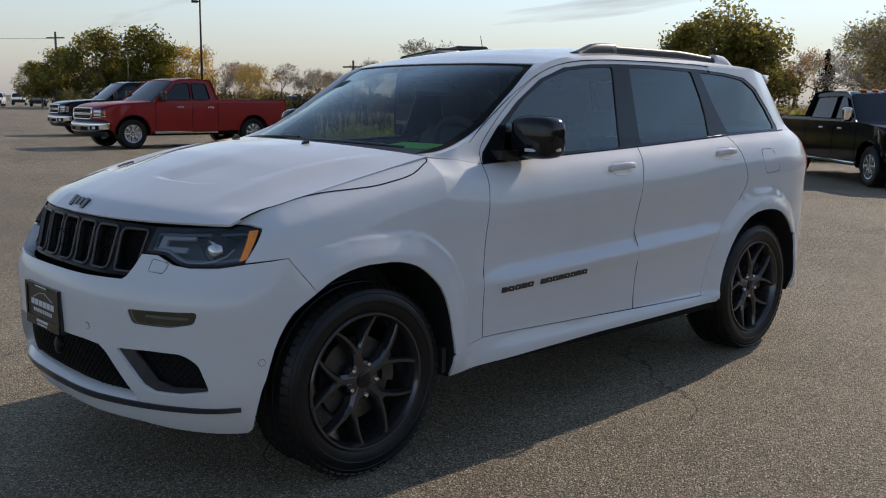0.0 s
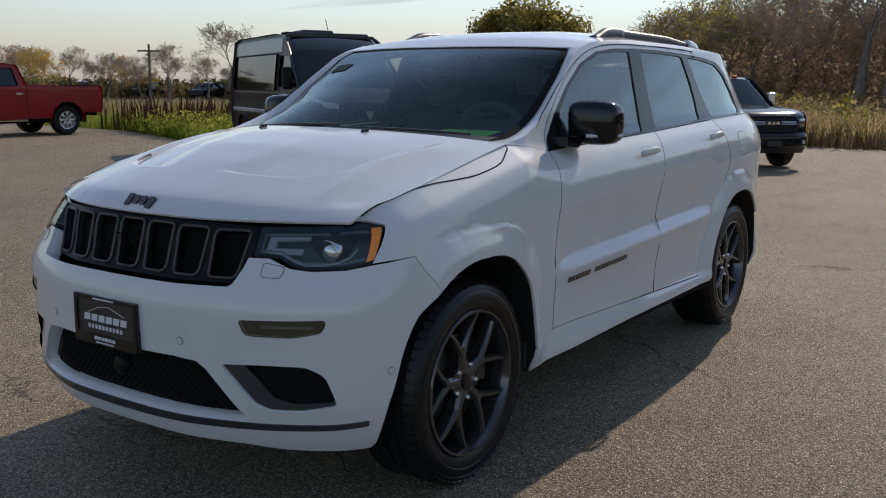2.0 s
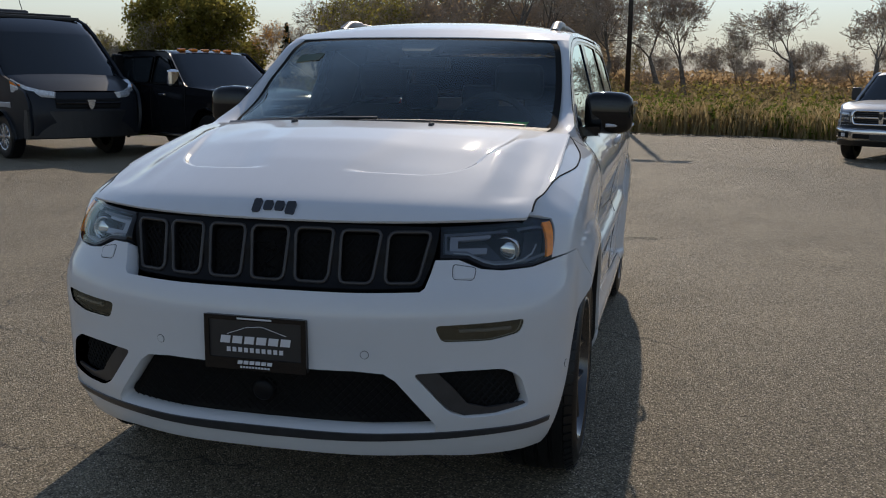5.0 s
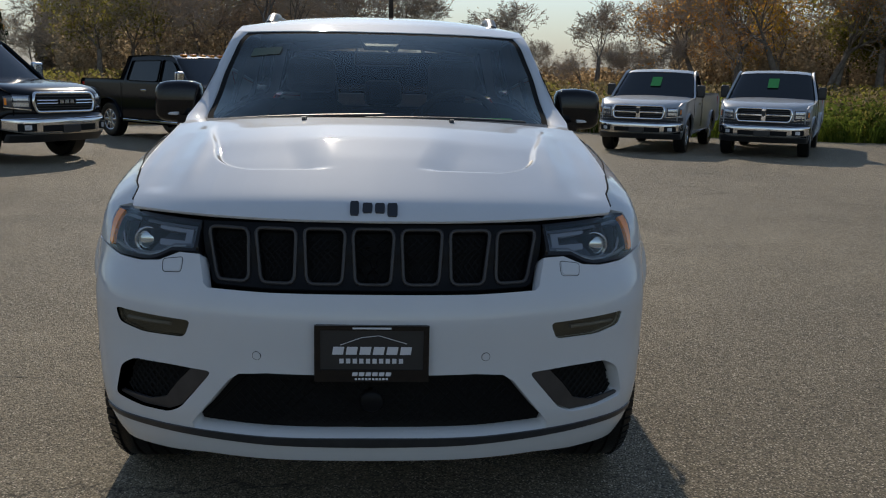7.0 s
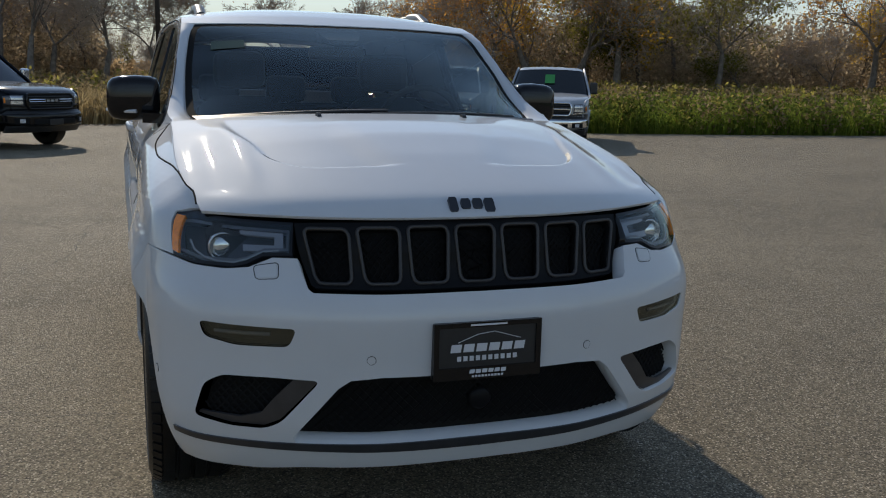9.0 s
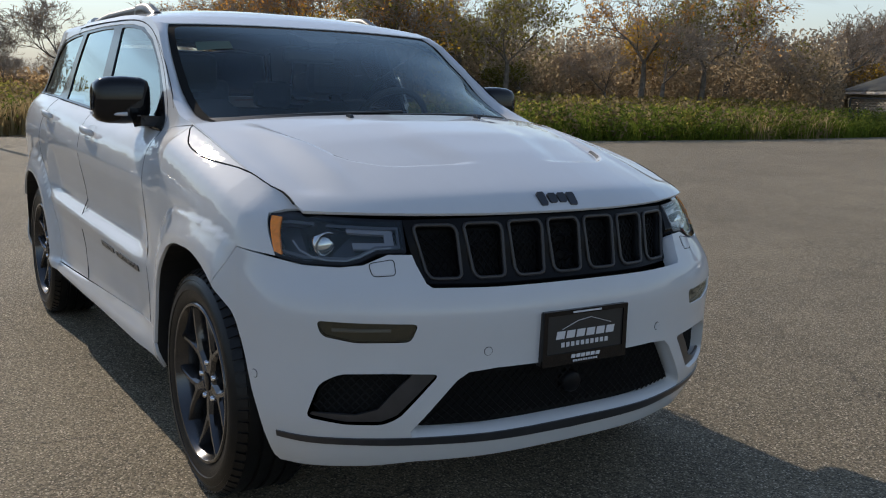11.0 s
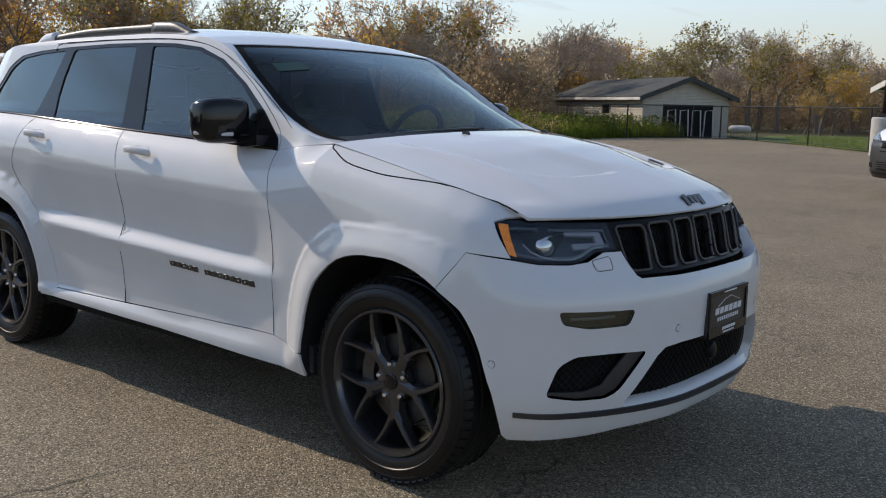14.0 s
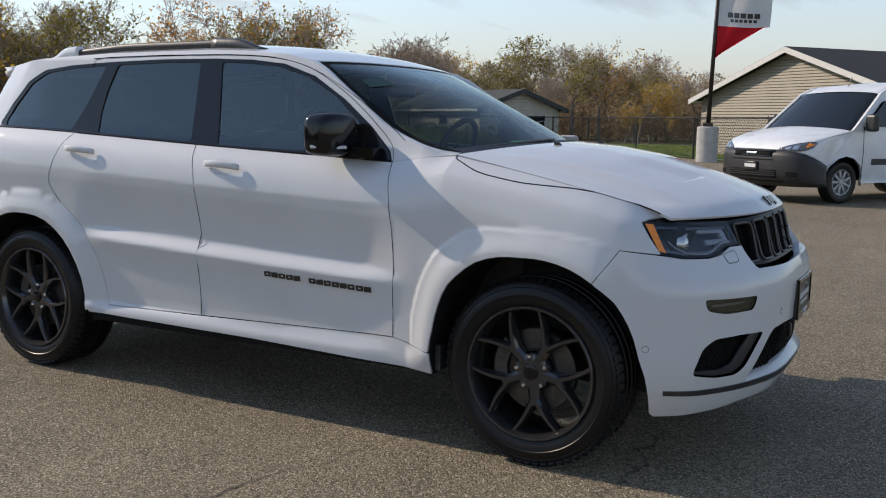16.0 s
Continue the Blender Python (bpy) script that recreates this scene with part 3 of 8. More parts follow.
sheet("front_bumper", body, bumper_s, M_WHITE, suv, holes=[mouth_s, intake_s, M2(intake_s), fog_s, M2(fog_s)], h=0.02, lip=0.055)
for mir in SIDES:
    sheet("fender", body, fender_s, M_WHITE, suv, h=0.014, mirror=mir)
    sheet("front_door", body, side(door_f), M_WHITE, suv, h=0.012, mirror=mir)
    sheet("rear_door", body, side(door_r), M_WHITE, suv, h=0.014, mirror=mir)
    sheet("quarter_panel", body, side(quarter), M_WHITE, suv, h=0.026, mirror=mir)
    sheet("sill", body, side(rocker), M_WHITE, suv, h=0.03, mirror=mir)
    sheet("roof_side_frame", body, side(upper), M_WHITE, suv, h=0.026, mirror=mir, gap=0.0)
    panes = [[(-0.86, 1.195), (-0.90, 1.325), (-1.05, 1.440), (-1.22, 1.529), (-1.40, 1.581), (-1.58, 1.598), (-1.735, 1.604), (-1.668, 1.218), (-1.2, 1.203)],
             [(-1.868, 1.606), (-2.1, 1.608), (-2.42, 1.600), (-2.462, 1.46), (-2.475, 1.36), (-2.465, 1.258), (-1.835, 1.228)],
             [(-2.50, 1.599), (-2.75, 1.587), (-2.935, 1.566), (-3.055, 1.505), (-3.15, 1.395), (-3.205, 1.308), (-3.19, 1.287), (-3.0, 1.281), (-2.66, 1.270), (-2.575, 1.42)]]
    cut = [rounded(side(q), 0.02) for q in panes]
    sheet("window_surround", body, side(DLO), M_BLACKGLOSS, suv, holes=cut, h=0.03, mirror=mir, depth=0.004, gap=0.0)
    for q, gm in zip(cut, (M_FGLASS, M_PRIV, M_PRIV)):
        g = sheet("side_window", body, q, gm, suv, h=0.05, mirror=mir, depth=0.010, gap=0.0, lip=0)
    if not mir:
        flap = rounded(side([(-2.885, 1.172), (-3.02, 1.176), (-3.09, 1.05), (-2.92, 1.036)]), 0.03)
        sheet("fuel_flap", body, flap, M_WHITE, suv, h=0.03, depth=-0.001, lip=0.003, gap=0)
        bm = bmesh.new()
        tube_mesh(bm, [skin(p, q, 0.0004, mir) for p, q in inset(flap, -0.002)], 0.0015, 4, closed=True)
        part("fuel_flap_gap", bm, M_DARK, suv)
    # inner dark skin behind the gaps
    shell = [(0.20, 1.06), (0.0, 1.10), (-0.38, 1.17), (-0.70, 1.145), (-1.75, 1.19), (-2.58, 1.23), (-3.6, 1.25), (-3.6, 0.55), (-3.42, 0.50)] + arch_r[::-1] + [(-2.42, 0.30), (-0.5, 0.30)] + arch_f[::-1] + [(0.24, 0.82)]
    sheet("inner_panel", body, side(shell), M_DARK, suv, h=0.06, mirror=mir, depth=0.022, gap=0, lip=0)
    # wheel housings
    for hub, table, a0, a1 in ((HUBS[0], ARCH_IN, -14, 190), (HUBS[1], ARCH_IN_R, -12, 192)):
        bm = bmesh.new()
        sg = -1 if mir else 1
        row = arc_points(hub, table, a0, a1, 30)
        a = [bm.verts.new((x, sg * (body(*at(x, max(z, 0.3)))[1] - 0.012), z)) for x, z in row]
        b = [bm.verts.new((x, sg * 0.58, z)) for x, z in row]
        for i in range(len(a) - 1):
            bm.faces.new((a[i], a[i + 1], b[i + 1], b[i]))
        bm.faces.new(b)
        part("wheel_housing", bm, M_BLACKPL, suv)
    # rear lamps
    sheet("tail_lamp", body, np.array([at(-3.485, 1.262), at(-3.53, 1.24), at(-3.575, 1.0), at(-3.76, 1.0, 0.66), at(-3.70, 1.25, 0.56)]), M_REDLENS, suv, h=0.03, mirror=mir, depth=-0.004)

zr = lambda pts: np.array(pts)
sm = S_MAX
s_c = at(-3.58, 0.9)[0]
s_q = at(-3.42, 0.5)[0]
for mir in SIDES:
    sheet("rear_bumper", body, zr([at(-3.42, 0.66), at(-3.58, 0.745), (sm, 0.745), (sm, 0.30), (s_c, 0.26), at(-3.38, 0.30)]), M_WHITE, suv, h=0.04, mirror=mir)
    sheet("tailgate", body, zr([(s_c, 0.75), (sm, 0.75), (sm, 1.28), (s_c + 0.1, 1.28)]), M_WHITE, suv, h=0.05, mirror=mir)
    sheet("rear_window", body, zr([(s_c, 1.282), (sm, 1.282), (sm, 1.575), (s_c, 1.575)]), M_BLACKGLOSS, suv, h=0.05, mirror=mir)

# bonnet
HOOD_C = wide([(-0.1, 1.262), (0.0, 1.252), (0.2, 1.236), (0.42, 1.203), (0.62, 1.152), (0.76, 1.108), (0.86, 1.075), (0.92, 1.054), (0.96, 1.034), (0.985, 1.012), (1.0, 0.992), (1.02, 0.97)], 0.01, 0.05)
HOOD_E = wide([(-0.1, 1.22), (0.0, 1.208), (0.24, 1.168), (0.47, 1.128), (0.69, 1.085), (0.86, 1.045), (0.95, 1.018), (1.0, 1.000), (1.02, 0.985)], 0.01, 0.05)


def hood_front(y):
    return ip(np.abs(y), [(0, 0.712), (0.2, 0.701), (0.3, 0.684), (0.4, 0.657), (0.5, 0.620), (0.6, 0.568), (0.70, 0.508), (0.77, 0.459)])


def hood(u, y):
    ya = np.abs(y)
    xr = -0.21 - 0.20 * (ya / 0.785) ** 2
    x = xr + (hood_front(y) - xr) * np.clip(u, -0.1, 1)
    c, e = ip(u, HOOD_C), ip(u, HOOD_E)
    f = 1 - np.clip(ya / 0.785, 0, 1) ** 2.3
    z = e + (c - e) * f
    # a ridge from the windscreen's corner forwards, and the shelf outside it
    yr = 0.60 + 0.06 * smooth(0.5, 0.0, u)
    z = z + 0.006 * np.exp(-((ya - yr) / 0.035) ** 2) * smooth(0.04, 0.3, u) * smooth(0.93, 0.72, u)
    z = z - 0.007 * np.exp(-((ya - 0.695) / 0.045) ** 2) * smooth(0.2, 0.5, u) * smooth(0.93, 0.84, u)
    # the scoops: hollows with a rounded lip in front, rising again towards the windscreen
    yo = 0.545 + 0.08 * smooth(0.6, 0.15, u)
    q = np.hypot(np.maximum(ya - yo + 0.17, 0), np.maximum((u - 0.715) * 0.93 + 0.17, 0)) - 0.17
    yi = 0.205 + 0.06 * smooth(0.72, 0.38, u)
    inner = smooth(-0.085, 0.060, ya - yi) * smooth(0.02, 0.22, u) * (0.25 + 0.75 * smooth(0.2, 0.66, u))
    z = z - 0.017 * smooth(0.006, -0.024, q) * inner
    return np.stack([x, y + 0 * u, z], -1)


def hood_edge(u):
    """Half the bonnet's width: it ends at the wing."""
    x = -0.41 + (0.462 + 0.41) * u
    q = body(*at(x, float(z_shoulder(x)) - 0.004)) if u < 0.97 else None
    return (q[1] if u < 0.9 else 0.765 + 0.0 * u) - 0.003


HE = [(u, hood_edge(u)) for u in np.linspace(0.0, 0.96, 22)]
BONNET_LINE = curve([(-0.408, 1.204), (-0.405, 1.190), (-0.35, 1.166), (-0.30, 1.147), (-0.25, 1.134), (-0.2, 1.125), (-0.1, 1.109), (0.0, 1.101), (0.1, 1.094), (0.17, 1.086)], 4)
for sg in (1, -1):
    fore = [hood(np.array([u]), np.array([y + 0.0015]))[0] - np.array((0, 0, 0.0015)) for u, y in HE]
    aft = [body(*at(x, z)) for x, z in BONNET_LINE]
    for name, pts, r, m in (("bonnet_gap", aft + [p for p in fore if p[0] > 0.20], 0.0030, M_DARK), ("bonnet_edge", [p for p in fore if p[0] < 0.21], 0.0028, M_WHITE)):
        bm = bmesh.new()
        tube_mesh(bm, [(p[0], sg * p[1], p[2]) for p in pts], r, 6)
        part(name, bm, m, suv)
for_hood = [(0.0, y) for y in np.linspace(-HE[0][1], HE[0][1], 30)] + HE[1:] + [(1.0, y) for y in np.linspace(0.755, -0.755, 40)] + [(u, -y) for u, y in HE[1:][::-1]]
sheet("bonnet", hood, for_hood, M_WHITE, suv, h=0.009, gap=0.0015, lip=0.012)
for sg in (1, -1):
    bm = bmesh.new()
    arc = lambda a, r: hood(np.array([0.532 + r / 0.93 * math.sin(a)]), np.array([sg * (0.375 + r * math.cos(a))]))[0]
    rows = []
    for a in np.linspace(radians(10), radians(42), 10):
        t, b = arc(a, 0.165), arc(a, 0.153)
        rows.append([bm.verts.new(p) for p in (t + (0, 0, 0.0012), b + (0, 0, 0.0012), b - (0, 0, 0.006), t - (0, 0, 0.006))])
    for p, q in zip(rows, rows[1:]):
        for k in range(4):
            bm.faces.new((p[k], p[(k + 1) % 4], q[(k + 1) % 4], q[k]))
    part("bonnet_vent", finish(bm), M_BLACKPL, suv)

# roof
_rx = np.linspace(-3.46, -1.0, 60)
_re = np.array([body(*at(x, float(ip(-x, [(-p[0], p[1]) for p in ROOFLINE])))) for x in _rx])


def roof(x, v):
    ye, ze = np.interp(x, _rx, _re[:, 1]) - 0.002, np.interp(x, _rx, _re[:, 2])
    crown = ip(x, [(-3.75, 0.040), (-3.0, 0.052), (-1.9, 0.058), (-1.5, 0.046), (-1.225, 0.012), (-1.05, 0.010)])
    edge = 1 - np.abs(v) ** 2.6
    return np.stack([x + 0.09 * (1 - v * v) * smooth(-1.6, -1.12, x), ye * v, ze + crown * edge], -1)


sheet("roof_panel", roof, [(-1.225, v) for v in np.linspace(1, -1, 20)] + [(-3.34, v) for v in np.linspace(-1, 1, 20)], M_WHITE, suv, h=0.05, gap=0, lip=0.01)
bm = bmesh.new()
st = []
for y in np.linspace(-0.655, 0.655, 15):
    a = abs(y / 0.655)
    zc = 1.600 + 0.044 * (1 - a ** 2.4)
    xt = -3.52 + 0.12 * a ** 3
    st.append([(-3.30, y, zc + 0.004), (-3.40, y, zc + 0.004), (xt + 0.02, y, zc - 0.012), (xt, y, zc - 0.022), (xt + 0.01, y, zc - 0.04), (-3.38, y, zc - 0.05), (-3.30, y, zc - 0.03)])
loft_mesh(bm, st)
part("rear_spoiler", bm, M_WHITE, suv, smooth=True)

# dark joints round the doors
def joint(points, mirror, r=0.0018):
    bm = bmesh.new()
    tube_mesh(bm, [tuple(skin(*at(x, z), 0.0006, mirror)) for x, z in curve(points, 5)], r, 5)
    part("door_joint", bm, M_DARK, suv)


for mir in SIDES:
    joint(door_f[:5], mir)
    joint(door_f[6:10], mir)
    joint(door_r[5 + len(rear_edge) - 1:-1], mir, 0.0016)
    joint([(-0.70, 1.166), (-0.722, 1.235), (-0.80, 1.310), (-0.93, 1.410), (-1.09, 1.510), (-1.24, 1.578), (-1.42, 1.618), (-1.62, 1.634), (-1.9, 1.640), (-2.2, 1.642), (-2.6, 1.634)], mir)

# windscreen
# the glass's side edge, from its rounded foot up to the roof: share of the height, x, y, z
GLASS_EDGE = curve([(0.0, -0.445, 0.640, 1.206), (0.06, -0.515, 0.695, 1.214), (0.16, -0.59, 0.716, 1.233), (0.29, -0.695, 0.715, 1.272), (0.42, -0.80, 0.709, 1.325),
                    (0.56, -0.91, 0.699, 1.404), (0.70, -1.02, 0.683, 1.477), (0.86, -1.13, 0.662, 1.556), (1.0, -1.215, 0.634, 1.601)], 6)


def screen(u, v):
    """u: up the glass, v: across from -1 to 1."""
    xe, ye, ze = (np.interp(u, GLASS_EDGE[:, 0], GLASS_EDGE[:, k]) for k in (1, 2, 3))
    xe, ze = xe + np.where(u < 0, -u * 0.80, 0), ze + np.where(u < 0, u * 0.30, 0)
    un = np.clip(u, -0.2, 1)
    bow = 0.026 * np.sin(np.pi * np.clip(u, 0, 1))
    xc, zc = -0.285 - 0.87 * un + bow * 0.5, 1.222 + 0.392 * un + bow
    f = np.abs(v) ** 2.3
    return np.stack([xc + (xe - xc) * f, v * ye, zc + (ze - zc) * f], -1)


scr = [(0, v) for v in np.linspace(-1, 1, 24)] + [(u, 1) for u in np.linspace(0.03, 0.97, 30)] + [(1, v) for v in np.linspace(1, -1, 24)] + [(u, -1) for u in np.linspace(0.97, 0.03, 30)]
inner = rounded([(0.07, -0.962), (0.07, 0.962), (0.955, 0.962), (0.955, -0.962)], 0.05)
ws = sheet("windscreen", screen, inner, M_GLASS, suv, h=0.04, gap=0, lip=0)
sheet("windscreen_frit", screen, scr, M_DARK, suv, holes=[inner], h=0.03, gap=0, lip=0, depth=-0.001)
sheet("cowl", screen, [(-0.16, v) for v in np.linspace(-1.12, 1.12, 24)] + [(0.02, v) for v in np.linspace(1.06, -1.06, 24)], M_BLACKPL, suv, h=0.05, gap=0, lip=0, depth=0.022)
for sg in (1, -1):
    bm = bmesh.new()
    rows = []
    for k, (u, x, y, z) in enumerate(GLASS_EDGE):
        xo = -0.415 if k == 0 else min(-0.415, x + 0.03 * (1 - u) ** 4)
        o = np.array(body(*at(xo, float(ip(-xo, [(-p[0], p[1]) for p in ROOFLINE])))))
        i = np.array((x, y, z - 0.003))
        row = []
        for w in np.linspace(0, 1, 6):
            p = o + (i - o) * w + np.array((0.003, 0.0, 0.006)) * math.sin(math.pi * w)
            row.append(p)
        row.append(i - np.array((0, 0.004, 0.02)))
        rows.append([bm.verts.new((p[0], sg * p[1], p[2])) for p in row])
    for p, q in zip(rows, rows[1:]):
        for k in range(6):
            bm.faces.new((p[k], q[k], q[k + 1], p[k + 1]) if sg > 0 else (p[k], p[k + 1], q[k + 1], q[k]))
    part("a_pillar", bm, M_WHITE, suv, smooth=True)


# ---- wheels ----
def wheel_meshes():
    """Meshes of one road wheel about the origin, its outer face towards +y."""
    bm = bmesh.new()
    prof = [(0.262, -0.115), (0.30, -0.130), (0.335, -0.134), (0.362, -0.122), (0.376, -0.108), (0.382, -0.09), (0.384, -0.055), (0.376, -0.052), (0.376, -0.044), (0.385, -0.041),
            (0.386, -0.008), (0.377, -0.005), (0.377, 0.005), (0.386, 0.008), (0.385, 0.041), (0.376, 0.044), (0.376, 0.052), (0.384, 0.055), (0.382, 0.09), (0.376, 0.108), (0.364, 0.121), (0.350, 0.1285),
            (0.347, 0.1265), (0.335, 0.134), (0.315, 0.135), (0.312, 0.132), (0.29, 0.130), (0.270, 0.122), (0.258, 0.112), (0.25, 0.09)]
    lathe_mesh(bm, [(0.262 + (r - 0.262) * 0.905 if r > 0.262 else r, h) for r, h in prof], 72)
    tyre = finish(bm)
    bm = bmesh.new()
    for sg in (-1, 1):
        for k in range(64):
            a = 2 * math.pi * k / 64
            m = Matrix.Rotation(-a, 4, "Y") @ Matrix.Translation((0.3615, sg * 0.106, 0)) @ Matrix.Rotation(radians(32 * sg), 4, "Z")
            box_mesh(bm, (-0.010, -0.016, -0.0125), (0.0085, 0.016, 0.0125), m=m)
    tread = finish(bm)
    bm = bmesh.new()
    lathe_mesh(bm, [(0.262, 0.118), (0.268, 0.124), (0.264, 0.129), (0.256, 0.128), (0.250, 0.115), (0.243, 0.10), (0.238, 0.03), (0.230, -0.06), (0.24, -0.11), (0.26, -0.12)], 72)
    barrel = finish(bm)
    bm = bmesh.new()
    # five forked spokes
    for k in range(5):
        turn = Matrix.Rotation(-2 * math.pi * k / 5, 4, "Y")

        def bar(path, wa, wb, da, db):
            st = []
            n = len(path)
            for i, (x, z, y) in enumerate(path):
                t = i / (n - 1)
                w, d = wa + (wb - wa) * t, da + (db - da) * t
                p0, p1 = path[max(i - 1, 0)], path[min(i + 1, n - 1)]
                tx, tz = p1[0] - p0[0], p1[1] - p0[1]
                l = math.hypot(tx, tz) or 1
                nx, nz = -tz / l, tx / l
                st.append([turn @ Vector(q) for q in ((x + nx * w, y - d, z + nz * w), (x + nx * w * 0.95, y - d * 0.25, z + nz * w * 0.95), (x + nx * w * 0.42, y, z + nz * w * 0.42),
                                                      (x - nx * w * 0.42, y, z - nz * w * 0.42), (x - nx * w * 0.95, y - d * 0.25, z - nz * w * 0.95), (x - nx * w, y - d, z - nz * w))])
            rings = [[bm.verts.new(q) for q in s] for s in st]
            for a, b in zip(rings, rings[1:]):
                for j in range(6):
                    bm.faces.new((a[j], a[(j + 1) % 6], b[(j + 1) % 6], b[j]))
            bm.faces.new(rings[0]); bm.faces.new(rings[-1][::-1])
        bar([(0.035, 0, 0.098), (0.075, 0, 0.100), (0.11, 0, 0.102), (0.132, 0, 0.102)], 0.028, 0.020, 0.05, 0.045)
        for sg in (-1, 1):
            pts = []
            for t in np.linspace(0, 1, 7):
                r = 0.112 + (0.254 - 0.112) * t
                a = sg * radians(3 + 19.5 * t ** 0.8)
                pts.append((r * math.cos(a), r * math.sin(a), 0.101 + 0.012 * t))
            bar(pts, 0.0165, 0.0105, 0.045, 0.04)
    lathe_mesh(bm, [(0.0, 0.096), (0.055, 0.096), (0.072, 0.090), (0.078, 0.06), (0.078, 0.03)], 40)
    spokes = finish(bm)
    bm = bmesh.new()
    lathe_mesh(bm, [(0.0, 0.1035), (0.024, 0.1035), (0.030, 0.101), (0.0305, 0.092)], 32)
    cap = finish(bm)
    bm = bmesh.new()
    lathe_mesh(bm, [(0.0, 0.104), (0.007, 0.103), (0.0105, 0.098), (0.0115, 0.08)], 10, center=(0.0635, 0, 0))
    nut = finish(bm)
    bm = bmesh.new()
    lathe_mesh(bm, [(0.06, 0.045), (0.165, 0.045), (0.168, 0.040), (0.168, 0.016), (0.165, 0.012), (0.06, 0.012)], 56)
    lathe_mesh(bm, [(0.085, 0.06), (0.09, 0.012)], 40)
    disc = finish(bm)
    bm = bmesh.new()
    st = []
    for a in np.linspace(radians(-28), radians(28), 9):
        c, s = math.cos(a), math.sin(a)
        st.append([(r * c, y, r * s) for r, y in ((0.118, 0.066), (0.172, 0.068), (0.182, 0.055), (0.182, 0.0), (0.115, 0.0))])
    loft_mesh(bm, st)
    caliper = bm
    made = []
    for name, b, m, sm in (("tyre", tyre, M_RUBBER, True), ("rim_barrel", barrel, M_RIM, True), ("spokes", spokes, M_RIM, True), ("centre_cap", cap, M_BLACKGLOSS, True),
                           ("tread", tread, M_RUBBER, False), ("wheel_nut", nut, M_CHROME, True), ("brake_disc", disc, M_STEEL, True), ("brake_caliper", caliper, M_STEEL, False)):
        me = bpy.data.meshes.new(name)
        b.normal_update(); b.to_mesh(me); b.free()
        if sm:
            me.polygons.foreach_set("use_smooth", [True] * len(me.polygons))
            me.set_sharp_from_angle(angle=radians(34))
        me.materials.append(m)
        made.append((name, me))
    return made


WHEEL = wheel_meshes()
for hx, sg, spin in ((-0.02, 1, 79), (-0.02, -1, -11), (-2.915, 1, 20), (-2.915, -1, 50)):
    w = new("wheel")
    w.parent = suv
    w.matrix_basis = Matrix.Translation((hx, sg * 0.782, 0.3745)) @ (Matrix() if sg > 0 else Matrix.Rotation(math.pi, 4, "Z"))
    turn = spin if sg > 0 else 180 - spin
    for name, me in WHEEL:
        if name == "wheel_nut":
            for k in range(5):
                p = new(name, me)
                p.parent = w
                p.matrix_basis = Matrix.Rotation(radians(-turn - 72 * k - 36), 4, "Y")
            continue
        p = new(name, me)
        p.parent = w
        if name == "tread":
            p["kind"] = "stuff"
        fixed = name in ("brake_caliper",)
        p.matrix_basis = Matrix.Rotation(radians(-turn), 4, "Y") if not fixed else Matrix.Rotation(radians(-165 if sg > 0 else -15), 4, "Y")


# ---- the white car: nose, lamps, trim ----
def lattice(name, outline, pitch, depth, material, r=0.0032, mirror=False, tilt=1.0, surf=None):
    """Crossing slanted bars inside an outline, as a honeycomb grille."""
    o = np.asarray(outline)
    lo, hi = o.min(0), o.max(0)
    bm = bmesh.new()
    span = (hi - lo).sum() * 1.2
    for sg in (-1, 1):
        for k in np.arange(-span, span, pitch):
            run = []
            n = int((hi[1] - lo[1]) / 0.016) + 2
            zs = np.linspace(lo[1], hi[1], n)
            pts = np.stack([(lo[0] + hi[0]) / 2 + k + sg * tilt * (zs - lo[1]), zs], 1)
            ok = inside(o, pts)
            for p, good in list(zip(pts, ok)) + [(None, False)]:
                if good:
                    run.append(skin(p[0], p[1], depth, mirror, surf))
                else:
                    if len(run) > 1:
                        tube_mesh(bm, run, r, 4, cap=False)
                    run = []
    return part(name, bm, material, suv)


M_FOGBACK = mat("smoked_amber_bowl", (0.105, 0.102, 0.09), 0.3, metal=0.4)
M_RING = mat("bronze_grey_ring", (0.05, 0.045, 0.042), 0.4, metal=0.3)
# radiator grille with seven slots
GT = lambda y: 0.985 - 0.012 * (abs(y) / 0.54) ** 2
gr_half = [(0.0, 0.989), (0.2, 0.988), (0.4, 0.984), (0.511, 0.980), (0.511, 0.895), (0.504, 0.86), (0.490, 0.814), (0.477, 0.806), (0.3, 0.803), (0.0, 0.803)]
gh = front(gr_half)
grille_s = np.concatenate([gh, M2(gh)[::-1][1:-1]])
slots = []
for k in range(-3, 4):
    c = k * 0.143
    q = rounded([(c - 0.061, GT(c) - 0.012), (c + 0.061, GT(c) - 0.012), (c + 0.052 - 0.006 * (k > 2), 0.817), (c - 0.052 + 0.006 * (k < -2), 0.817)], 0.022)
    slots.append(front([tuple(a) for a in q]))
grille = sheet("grille", nose, grille_s, M_SATIN, suv, holes=slots, h=0.03, gap=0.0, lip=0.035, depth=0.006)
for q in slots:
    bm = bmesh.new()
    tube_mesh(bm, [skin(s, z, 0.004, surf=nose) for s, z in q], 0.0058, 8, closed=True)
    part("grille_slot_ring", bm, M_RING, suv, smooth=True)
    lattice("grille_mesh", q, 0.024, 0.026, M_MESH, r=0.0026, surf=nose)
sheet("radiator_shutter", nose, grille_s, M_DARK, suv, h=0.06, gap=0, lip=0, depth=0.045)
